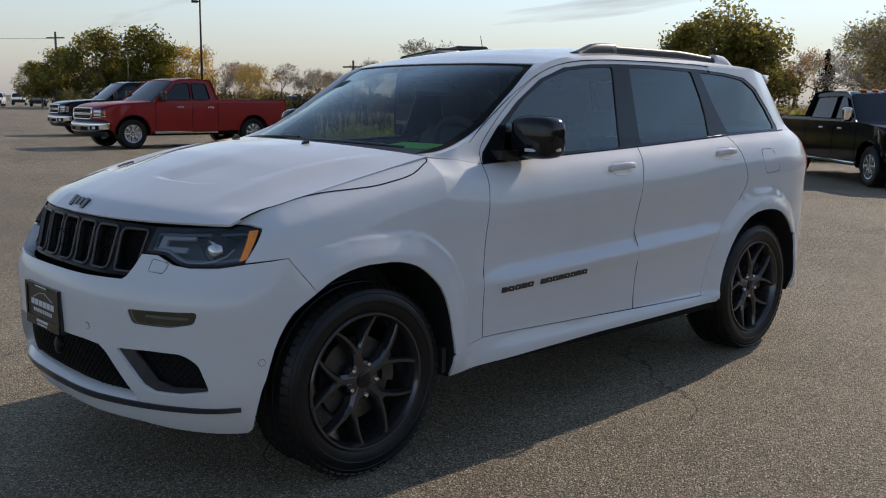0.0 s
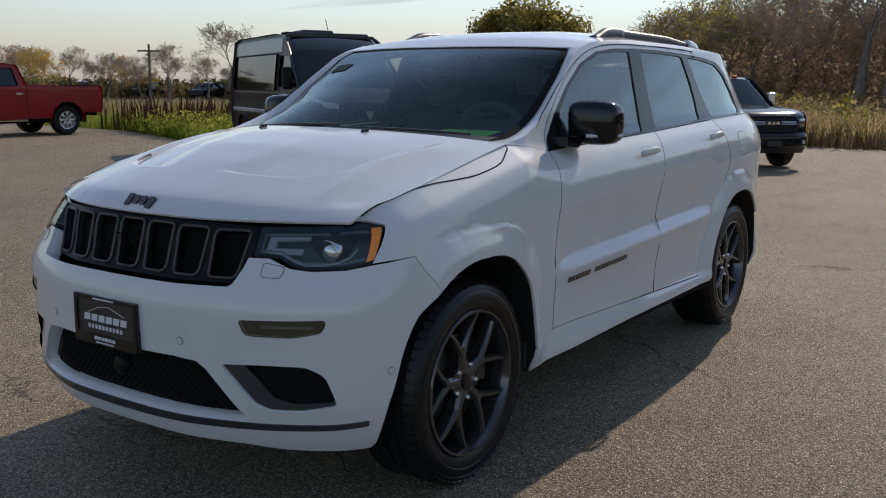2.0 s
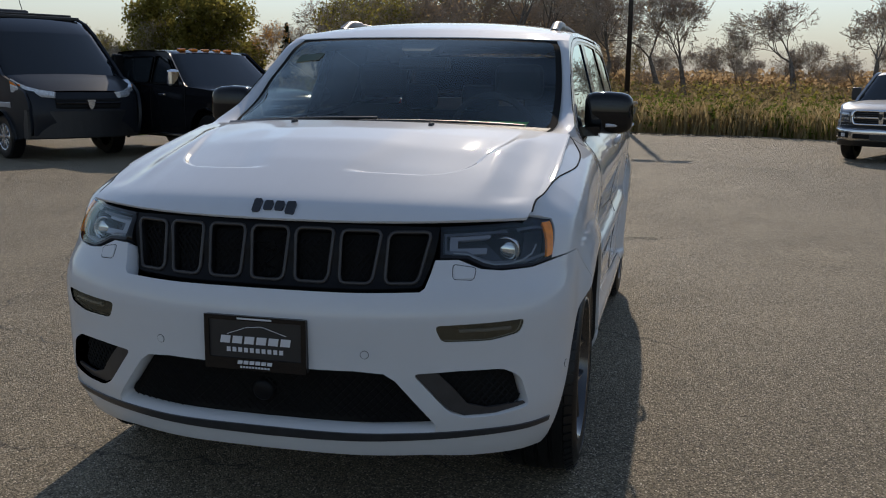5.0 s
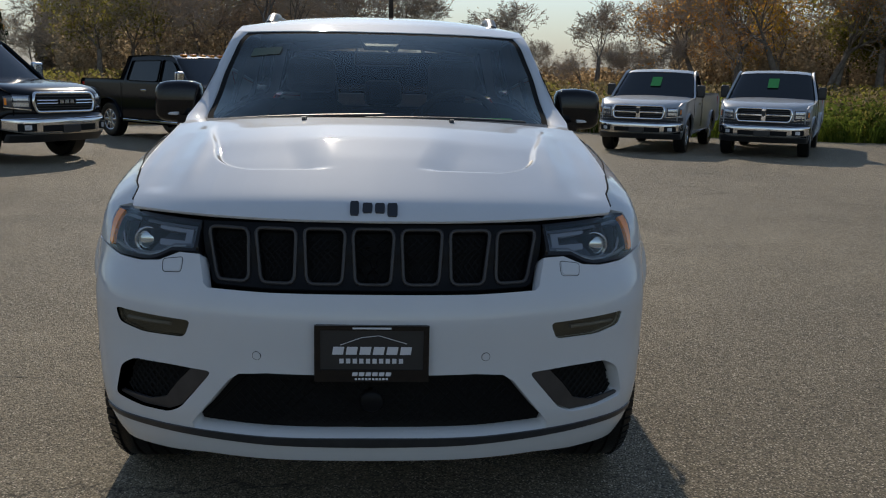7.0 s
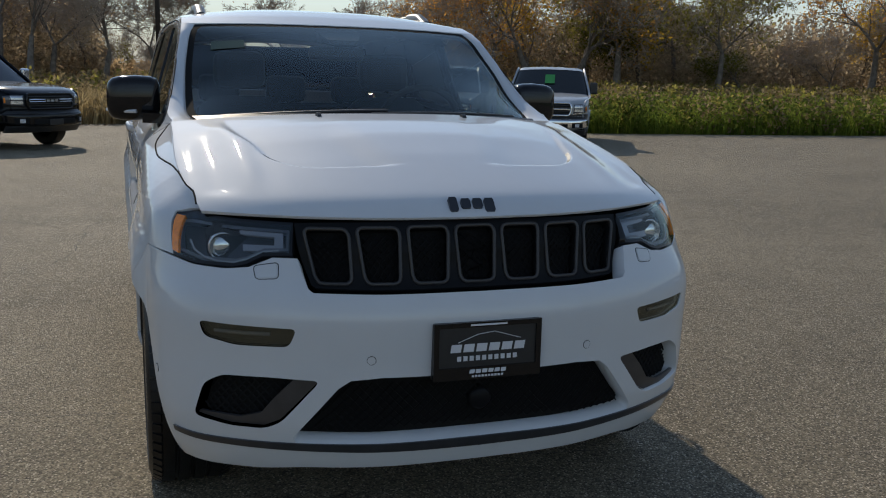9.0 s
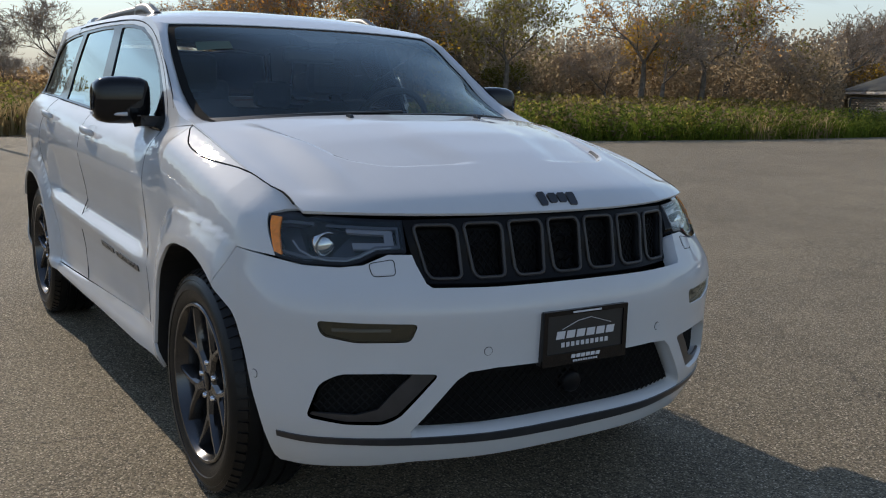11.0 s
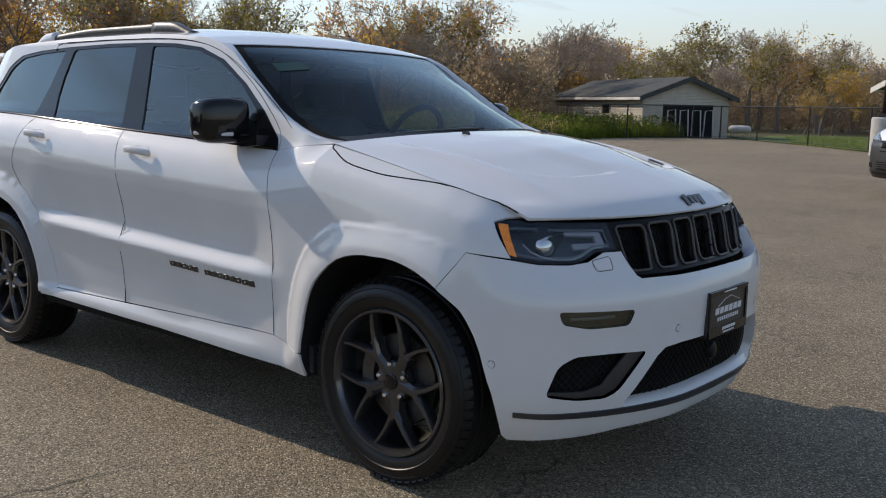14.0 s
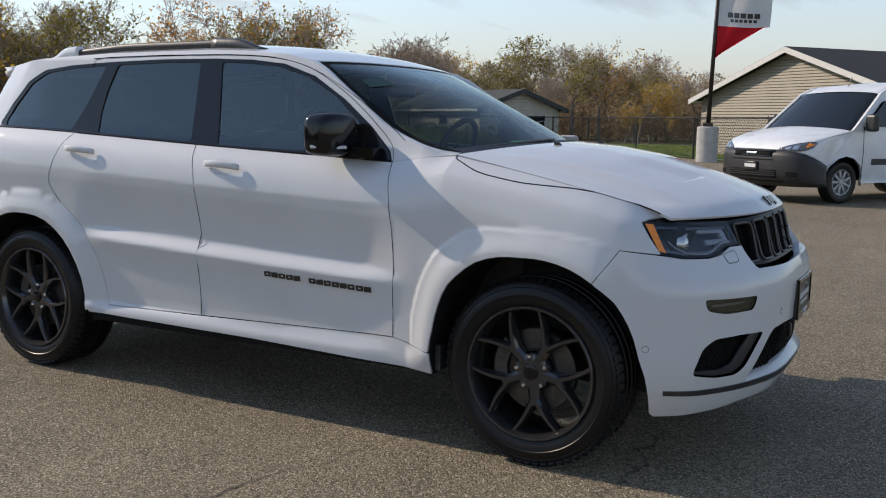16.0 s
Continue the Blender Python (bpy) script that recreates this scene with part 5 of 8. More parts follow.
sheet("stock_sticker", screen, [(0.685, -0.86), (0.685, -0.66), (0.765, -0.66), (0.765, -0.86)], M_PAPER, suv, h=0.05, gap=0, lip=0, depth=0.003)
for i in range(6):
    v = -0.845 + 0.031 * i
    sheet("sticker_print", screen, [(0.700, v), (0.700, v + 0.014), (0.750, v + 0.014), (0.750, v)], M_PALE, suv, h=0.05, gap=0, lip=0, depth=0.0022)


# ---- other vehicles ----
def paint(name, c, rough=0.4, coat=0.6, metal=0.0, spec=0.5):
    return mat(name, c, rough, coat=coat, metal=metal, spec=spec, vary=0.06, scale=2.0, fine=0.05, fine_scale=5)


P_RED = paint("red_paint", (0.27, 0.010, 0.009), spec=0.3, coat=0.3)
P_BLACK = paint("black_paint", (0.006, 0.0065, 0.008), rough=0.12, spec=0.18, coat=0.06)
P_NAVY = paint("deep_blue_black_paint", (0.006, 0.0075, 0.011), rough=0.12, spec=0.18, coat=0.06)
P_SILVER = paint("silver_white_paint", (0.36, 0.37, 0.385), metal=0.15)
P_VANDARK = paint("dark_grey_van_paint", (0.016, 0.018, 0.022), spec=0.15, coat=0.15)
P_VANSILVER = paint("grey_van_top", (0.10, 0.115, 0.135))
P_MAROON = paint("maroon_band", (0.022, 0.006, 0.007), spec=0.12, coat=0.08)
P_VANWHITE = paint("plain_white_van_paint", (0.72, 0.73, 0.73))
P_GREY = paint("grey_blue_paint", (0.05, 0.06, 0.075))
M_CARGLASS = mat("car_glass", (0.010, 0.013, 0.015), 0.04, spec=0.42)
M_ALLOY = mat("bright_alloy", (0.55, 0.55, 0.56), 0.25, metal=0.95)
M_LAMPGLASS = mat("lamp_glass", (0.55, 0.57, 0.60), 0.22, metal=0.1, coat=1.0, vary=0.3, scale=30)


def road_wheel(R, W, material, spokes=6, sides=32):
    bm = bmesh.new()
    k = R / 0.40
    lathe_mesh(bm, [(0.235 * k, -W * 0.42), (0.30 * k, -W * 0.5), (0.365 * k, -W * 0.48), (0.395 * k, -W * 0.38), (0.40 * k, 0), (0.395 * k, W * 0.38), (0.365 * k, W * 0.48), (0.30 * k, W * 0.5), (0.235 * k, W * 0.42)], sides)
    tyre = finish(bm)
    bm = bmesh.new()
    lathe_mesh(bm, [(0.245 * k, W * 0.43), (0.24 * k, W * 0.46), (0.225 * k, W * 0.44), (0.215 * k, W * 0.2), (0.05, W * 0.15), (0.0, W * 0.15)], sides)
    for j in range(spokes):
        m = Matrix.Rotation(2 * math.pi * j / spokes, 4, "Y")
        box_mesh(bm, (0.05 * k, W * 0.28, -0.028 * k), (0.235 * k, W * 0.42, 0.028 * k), 0.008, m)
    lathe_mesh(bm, [(0.0, W * 0.46), (0.055 * k, W * 0.45), (0.065 * k, W * 0.3)], 20)
    rim = finish(bm)
    out = []
    for n, b, m in (("tyre", tyre, M_RUBBER), ("rim", rim, material)):
        me = bpy.data.meshes.new(n)
        b.normal_update(); b.to_mesh(me); b.free()
        me.polygons.foreach_set("use_smooth", [True] * len(me.polygons))
        me.set_sharp_from_angle(angle=radians(35))
        me.materials.append(m)
        out.append((n, me))
    return out


TRUCK_WHEEL = road_wheel(0.41, 0.27, M_ALLOY, 8)
STEEL_WHEEL = road_wheel(0.335, 0.21, mat("grey_wheel_cover", (0.36, 0.36, 0.37), 0.4, metal=0.5, vary=0.1), 9)
VAN_WHEEL = road_wheel(0.36, 0.24, M_ALLOY, 10)


def arch(cx, cz, r, n=9, a0=-8, a1=188):
    return [(cx + r * math.cos(radians(a)), cz + r * math.sin(radians(a))) for a in np.linspace(a0, a1, n)]


def vehicle(name, m, label, category, width, belt, roof, top, floor, windows, wheels, wheel_set, nose=0.10, lean=0.16, body_paint=None, group=""):
    """Built from its side view: top is a chain of named pieces from the front foot over the roof to the rear foot, floor the way back with its arches."""
    v = empty(name, m, label, category, group)
    xf = max(p[0] for seg in top for p in seg[2])

    def half(x, z):
        x, z = np.asarray(x, float), np.asarray(z, float)
        y = width * (1 - nose * np.clip((x - xf + 0.75) / 0.75, 0, 1) ** 2)
        y = y - lean * np.clip((z - belt) / (roof - belt), 0, 1.2) - 0.035 * np.clip((0.75 - z) / 0.4, 0, 1) ** 2
        return y + 0.018 * np.sin(np.clip((z - 0.4) / (belt - 0.4), 0, 1) * np.pi)

    flank = lambda x, z: np.stack([x, half(x, z), z], -1)
    line = [p for seg in top for p in seg[2][:-1]] + [top[-1][2][-1]] + list(floor)
    wins = [rounded(q, 0.05, 3) for _, q in windows]
    for mir in (False, True):
        sheet("body_side", flank, np.array(line, float), body_paint, v, holes=wins, h=0.12, gap=0, lip=0.05, mirror=mir)
        for (wn, _), q in zip(windows, wins):
            sheet(wn, flank, q, M_CARGLASS, v, h=0.2, gap=0, lip=0, depth=0.012, mirror=mir)
        for q in wins:
            bm = bmesh.new()
            tube_mesh(bm, [(x, (-1 if mir else 1) * (float(half(x, z)) + 0.002), z) for x, z in q], 0.008, 5, closed=True)
            part("window_seal", bm, M_BLACKPL, v)
    for pn, pm, pts, *extra in top:
        bulge, crown = (extra + [0, 0])[:2] if extra else (0.0, 0.03)
        pts = [np.array(p, float) for p in pts]
        fine = [pts[0]]
        for a, b in zip(pts, pts[1:]):
            k = max(1, int(np.linalg.norm(b - a) / 0.25))
            fine += [a + (b - a) * j / k for j in range(1, k + 1)]
        bm = bmesh.new()
        rows = []
        vv = [-1, -0.985, -0.95, -0.85, -0.6, -0.3, 0, 0.3, 0.6, 0.85, 0.95, 0.985, 1]
        for i, p in enumerate(fine):
            a, b = fine[max(i - 1, 0)], fine[min(i + 1, len(fine) - 1)]
            t = (b - a) / max(np.linalg.norm(b - a), 1e-6)
            nrm = np.array((t[1], -t[0]))
            if nrm[1] < -0.2 or (abs(nrm[1]) <= 0.2 and nrm[0] * (p[0] + 1.5) < 0):
                nrm = -nrm
            row = []
            for w in vv:
                off = crown * (1 - w * w) - 0.035 * max(0, (abs(w) - 0.9) / 0.1) ** 2.0
                q = p + nrm * off + np.array((bulge * (1 - w * w), 0))
                row.append(bm.verts.new((q[0], w * float(half(p[0], p[1])), q[1])))
            rows.append(row)
        for a, b in zip(rows, rows[1:]):
            for k in range(len(vv) - 1):
                bm.faces.new((a[k], a[k + 1], b[k + 1], b[k]))
        part(pn, finish(bm), pm, v, smooth=True)
    ww, R = wheels[1], wheels[2]
    for x in wheels[0]:
        for sg in (1, -1):
            w = new("wheel")
            w.parent = v
            w.matrix_basis = Matrix.Translation((x, sg * ww, R)) @ (Matrix() if sg > 0 else Matrix.Rotation(math.pi, 4, "Z"))
            for n, me in wheel_set:
                p = new(n, me)
                p.parent = w
    lo, hi = min(p[0] for p in line), max(p[0] for p in line)
    bm = bmesh.new()
    box_mesh(bm, (lo + 0.3, -width + 0.32, 0.34), (hi - 0.35, width - 0.32, 0.85))
    part("chassis", bm, M_DARK, v)
    return v


def bent_bar(v, name, material, x, width, z0, z1, depth, bend, parent=None, bevel=0.02):
    bm = bmesh.new()
    st = []
    for t in np.linspace(-1, 1, 13):
        xx = x - bend * abs(t) ** 2.2
        st.append([(xx, t * width, z0 + bevel), (xx, t * width, z1 - bevel), (xx - bevel, t * width, z1), (xx - depth, t * width, z1), (xx - depth, t * width, z0), (xx - bevel, t * width, z0)])
    loft_mesh(bm, st)
    return part(name, bm, material, parent or v, smooth=False)


def side_mirror(v, x, y, z, material, s=1.0):
    for sg in (1, -1):
        bm = bmesh.new()
        box_mesh(bm, (x - 0.06, sg * (y + 0.14) - 0.10, z - 0.12 * s), (x + 0.06, sg * (y + 0.14) + 0.10, z + 0.12 * s), 0.04)
        box_mesh(bm, (x - 0.03, sg * (y + 0.02) - 0.09, z - 0.10 * s), (x + 0.03, sg * (y + 0.02) + 0.09, z - 0.05 * s), 0.01)
        part("side_mirror", bm, material, v)


def front_skin(v, half_plan, back):
    """The rounded front of a vehicle: half its plan, and how far it falls back at each height. Returns a maker of pieces that follow it."""
    plan = curve(half_plan, 6)
    run = np.r_[0, np.cumsum(np.linalg.norm(np.diff(plan, axis=0), axis=1))]

    def face(s, z, out=0.0):
        x, y = np.interp(abs(s), run, plan[:, 0]), np.interp(abs(s), run, plan[:, 1])
        k = min(abs(s) / run[-1], 1.0) ** 3
        return (x - ip(z, back) * (1 - 0.25 * k) + out * (1 - 0.9 * k), math.copysign(y + out * k, s), z)

    def patch(name, material, s0, s1, lo, hi, out=0.0, n=14, deep=0.05, owner=None, levels=7):
        bm = bmesh.new()
        rows = []
        for s in np.linspace(s0, s1, n):
            zl, zh = lo(s) if callable(lo) else lo, hi(s) if callable(hi) else hi
            rows.append([face(s, z, out) for z in np.linspace(zl, zh, levels)] + [face(s, zh, out - deep), face(s, zl, out - deep)])
        loft_mesh(bm, rows)
        return part(name, finish(bm), material, owner or v, smooth=levels > 3)

    return patch, run[-1], face


M_VANLAMP = mat("dark_lamp_glass", (0.06, 0.064, 0.075), 0.12, coat=1.0, vary=0.3, scale=30)


def pickup(m, label, paint_, cab, wb, style, group="", sheet_in_screen=False, marker=False, bumper=None):
    """cab: length of the cab behind the windscreen's foot."""
    fo, zs = 0.93, 1.24
    cab_r = -0.62 - cab
    rear = -wb - 1.12
    bed_z = 1.34
    chrome = style != "dark"
    top = [("front_panel", M_BLACKPL, [(fo - 0.12, 0.55), (fo - 0.10, 0.80), (fo - 0.10, 1.00), (fo - 0.14, 1.08)], 0.05, 0),
           ("bonnet", paint_, [(fo - 0.14, 1.08), (fo - 0.30, 1.16), (0.0, 1.235), (-0.58, 1.27)], 0.04, 0.035),
           ("windscreen", M_CARGLASS, [(-0.58, 1.27), (-1.30, 1.84)], 0.05, 0.02),
           ("roof", paint_, [(-1.30, 1.84), (-1.45, 1.885), (-1.45 - (cab - 1.0) * 0.6, 1.905), (cab_r + 0.16, 1.87)], 0.0, 0.035),
           ("rear_window", M_CARGLASS, [(cab_r + 0.16, 1.87), (cab_r, 1.36)], -0.02, 0.0),
           ("bed_cover", M_BLACKPL, [(cab_r, 1.36), (cab_r - 0.03, bed_z), (rear + 0.03, bed_z + 0.01)], 0.0, -0.10),
           ("tailgate", paint_, [(rear + 0.03, bed_z + 0.01), (rear, 1.25), (rear, 0.75), (rear + 0.04, 0.62)], 0.0, 0.0)]
    floor = [(-wb - 0.53, 0.62)] + arch(-wb, 0.42, 0.50)[::-1] + [(-wb + 0.55, 0.48), (-0.56, 0.44)] + arch(0, 0.42, 0.50)[::-1] + [(0.55, 0.50)]
    wins = [("front_side_window", [(-0.86, 1.32), (-1.33, 1.75), (-1.62, 1.79), (-1.72, 1.79), (-1.72, 1.32)])]
    if cab > 1.6:
        wins.append(("rear_side_window", [(-1.80, 1.32), (-1.80, 1.79), (cab_r + 0.33, 1.77), (cab_r + 0.24, 1.33)]))
    v = vehicle("pickup_truck", m, label, "pickup truck", 0.97, 1.30, 1.88, top, floor, wins, ((0, -wb), 0.84, 0.41), TRUCK_WHEEL, nose=0.17, body_paint=paint_, group=group)
    bright = M_CHROME if chrome else M_BLACKPL
    shine = bumper or M_CHROME
    patch, end, face = front_skin(v, [(1.06, 0.0), (1.056, 0.25), (1.035, 0.50), (0.99, 0.68), (0.915, 0.82), (0.80, 0.925), (0.66, 0.975), (0.52, 0.985)],
                                  [(0.34, 0.10), (0.44, 0.02), (0.50, -0.03), (0.70, -0.03), (0.745, 0.03), (0.78, 0.07), (1.0, 0.07), (1.06, 0.09), (1.12, 0.15), (1.17, 0.27), (1.21, 0.46), (1.245, 0.75)])
    foot = lambda s: ip(abs(s), [(0, 0.78), (0.95, 0.77), (1.15, 0.70), (end, 0.60)])
    patch("nose_panel", paint_, -end, end, foot, 1.245, 0.0, 40, levels=14)
    fb = patch("front_bumper", shine, -1.18, 1.18, lambda s: ip(abs(s), [(0, 0.46), (0.6, 0.46), (1.18, 0.54)]), lambda s: ip(abs(s), [(0, 0.705), (0.5, 0.72), (1.18, 0.70)]), 0.0, 34, 0.12)
    patch("bumper_top_cover", M_BLACKPL, -1.16, 1.16, 0.70, 0.79, -0.006, 30, 0.10)
    if style == "cross":
        patch("front_band", M_BLACKPL, -1.10, 1.10, 0.755, 0.835, 0.006, 30, 0.04)
    patch("bumper_valance", M_BLACKPL, -1.05, 1.05, 0.34, 0.47, -0.008, 24, 0.12)
    # no holes in the bumper: near-black patches give the shade of its openings
    patch("bumper_opening", M_DARK, -0.52, 0.52, 0.505, 0.605, 0.004, 14, 0.02, fb)
    for sg in (1, -1):
        well = patch("fog_lamp_well", M_DARK, sg * 0.62, sg * 0.90, 0.515, 0.63, 0.004, 8, 0.02, fb)
        patch("fog_lamp", M_LAMPGLASS, sg * 0.70, sg * 0.80, 0.535, 0.61, 0.010, 4, 0.02, well, 3)
    bent_bar(v, "rear_bumper", M_CHROME, rear - 0.02, 0.95, 0.52, 0.68, -0.14, -0.05)
    g = patch("grille", M_DARK, -0.55, 0.55, 0.81, 1.07, 0.008, 14, 0.03)
    for z in (0.85, 0.89, 0.985, 1.03):
        patch("grille_slat", M_BLACKPL, -0.54, 0.54, z, z + 0.012, 0.014, 12, 0.01, g, 3)
    bm = bmesh.new()
    tube_mesh(bm, [face(y, z, 0.012) for y, z in dense(np.array(rounded([(-0.56, 1.085), (0.56, 1.085), (0.60, 0.96), (0.545, 0.80), (-0.545, 0.80), (-0.60, 0.96)], 0.06)), 0.05)], 0.026, 8, closed=True)
    part("grille_frame", bm, shine, g, smooth=True)
    if style == "cross":
        patch("grille_bar", M_CHROME, -0.55, 0.55, 0.925, 0.96, 0.026, 14, 0.03)
        bm = bmesh.new()
        box_mesh(bm, (fo + 0.03, -0.055, 0.79), (fo + 0.092, 0.055, 1.10), 0.02)
        part("grille_bar", bm, M_CHROME, v)
        bm = bmesh.new()
        loft_mesh(bm, [[(fo + d, y, z) for y, z in ((-0.05, 1.03), (0.05, 1.03), (0.03, 0.93), (0, 0.90), (-0.03, 0.93))] for d in (0.085, 0.102)])
        part("emblem", bm, M_BLACKPL, v)
    elif style == "letters":
        for i in range(3):
            y0 = -0.145 + 0.10 * i
            bm = bmesh.new()
            loft_mesh(bm, [[(fo + d, y0, 0.93), (fo + d, y0 + 0.085, 0.93), (fo + d, y0 + 0.075, 0.985), (fo + d, y0 + 0.01, 0.985)] for d in (0.065, 0.095)])
            part("grille_letter_block", bm, M_CHROME, v)
        for y0, y1 in ((-0.54, -0.18), (0.18, 0.54)):
            bm = bmesh.new()
            tube_mesh(bm, [face(y, z, 0.024) for y, z in ((y0, 0.935), (y1, 0.935), (y1, 0.98), (y0, 0.98))], 0.010, 6, closed=True)
            part("grille_bar", bm, M_CHROME, v)
    else:
        patch("grille_bar", M_CHROME, -0.56, 0.56, 0.90, 0.965, 0.026, 14, 0.03)
    for sg in (1, -1):
        lamp = patch("headlamp", M_VANLAMP, sg * 0.64, sg * 1.02, lambda s: ip(abs(s), [(0.64, 0.845), (1.02, 0.885)]), lambda s: ip(abs(s), [(0.64, 1.055), (0.85, 1.065), (1.02, 1.035)]), 0.010, 10, 0.04)
        for z in (0.875, 0.965):
            patch("reflector", M_ALLOY, sg * 0.665, sg * 0.90, z + 0.012, z + 0.072, 0.015, 6, 0.02, lamp, 3)
        patch("turn_lamp", M_AMBER, sg * 0.975, sg * 1.01, 0.91, 1.01, 0.014, 4, 0.02, lamp, 3)
        patch("headlamp_trim", shine, sg * 0.63, sg * 1.02, lambda s: ip(abs(s), [(0.64, 0.825), (1.02, 0.868)]), lambda s: ip(abs(s), [(0.64, 0.845), (1.02, 0.885)]), 0.018, 10, 0.03, lamp, 3)
        bm = bmesh.new()
        box_mesh(bm, (rear - 0.01, sg * 0.90 - 0.08, 0.92), (rear + 0.10, sg * 0.90 + 0.085, 1.28), 0.02)
        part("tail_lamp", bm, M_REDLENS, v)
        for x in [-1.40] + ([-2.35] if cab > 1.6 else []):
            bm = bmesh.new()
            box_mesh(bm, (x - 0.10, sg * 0.985 - 0.02, 1.10), (x + 0.10, sg * 0.985 + 0.025, 1.145), 0.012)
            part("door_handle", bm, bright if chrome else paint_, v)
        for x in (-0.66, -1.76, cab_r - 0.01):
            bm = bmesh.new()
            tube_mesh(bm, [(x, sg * 0.992, 1.27), (x, sg * 1.0, 0.9), (x, sg * 0.985, 0.56)], 0.005, 4)
            part("door_seam", bm, M_DARK, v)
        bm = bmesh.new()
        box_mesh(bm, (-0.62 - cab, sg * 0.93 - 0.06, 0.40), (-0.62, sg * 0.93 + 0.06, 0.46), 0.02)
        part("side_step", bm, M_CHROME if style != "cross" else M_BLACKPL, v)
    side_mirror(v, -0.85, 0.95, 1.42, bright if style == "letters" else M_BLACKPL, 1.2)
    bm = bmesh.new()
    box_mesh(bm, (fo + 0.15, -0.17, 0.485), (fo + 0.185, 0.17, 0.60), 0.008)
    part("front_plate", bm, M_PLATE, v)
    if marker:
        for i in range(5):
            y = -0.5 + 0.25 * i
            bm = bmesh.new()
            box_mesh(bm, (-1.55, y - 0.06, 1.90), (-1.42, y + 0.06, 1.945), 0.015)
            part("roof_marker_lamp", bm, M_AMBER, v)
    if sheet_in_screen:
        bm = bmesh.new()
        loft_mesh(bm, [[(-0.86 + d, y, z) for y, z in ((-0.12, 1.53), (0.12, 1.53))] + [(-1.13 + d, y, z) for y, z in ((0.12, 1.745), (-0.12, 1.745))] for d in (0.055, 0.075)])
        part("price_sheet", bm, M_SHEET, v, "lime green sheet inside the windscreen")
    return v


def placed(x, y, heading):
    return pose(x, y, 0, 0, 0, heading)


pickup(placed(-9.25, -21.75, 0), "red extended cab pickup truck with chrome bumpers", P_RED, 1.95, 3.75, "bar")
pickup(placed(-11.75, -30.2, -6), "black pickup truck parked beyond the red one", P_BLACK, 2.5, 3.7, "bar")
pickup(placed(-11.5, -5.6, 61) @ Matrix.Scale(0.95, 4), "glossy black crew cab pickup with a chrome grille", P_BLACK, 2.62, 3.80, "letters", group="dark pickup trucks", marker=True)
pickup(placed(-15.2, -2.75, 48) @ Matrix.Scale(0.88, 4), "glossy black crew cab pickup with dark bumper", P_NAVY, 2.62, 3.80, "letters", group="dark pickup trucks", marker=True, bumper=M_BLACKGLOSS)
pickup(placed(-15.5, 5.25, -27) @ Matrix.Scale(0.85, 4), "silver white regular cab pickup with a lime sheet", P_SILVER, 1.25, 3.56, "cross", group="silver pickup trucks", sheet_in_screen=True)
pickup(placed(-14.9, 7.5, -27) @ Matrix.Scale(0.86, 4), "silver white regular cab pickup with a lime sheet", P_SILVER, 1.25, 3.56, "cross", group="silver pickup trucks", sheet_in_screen=True)


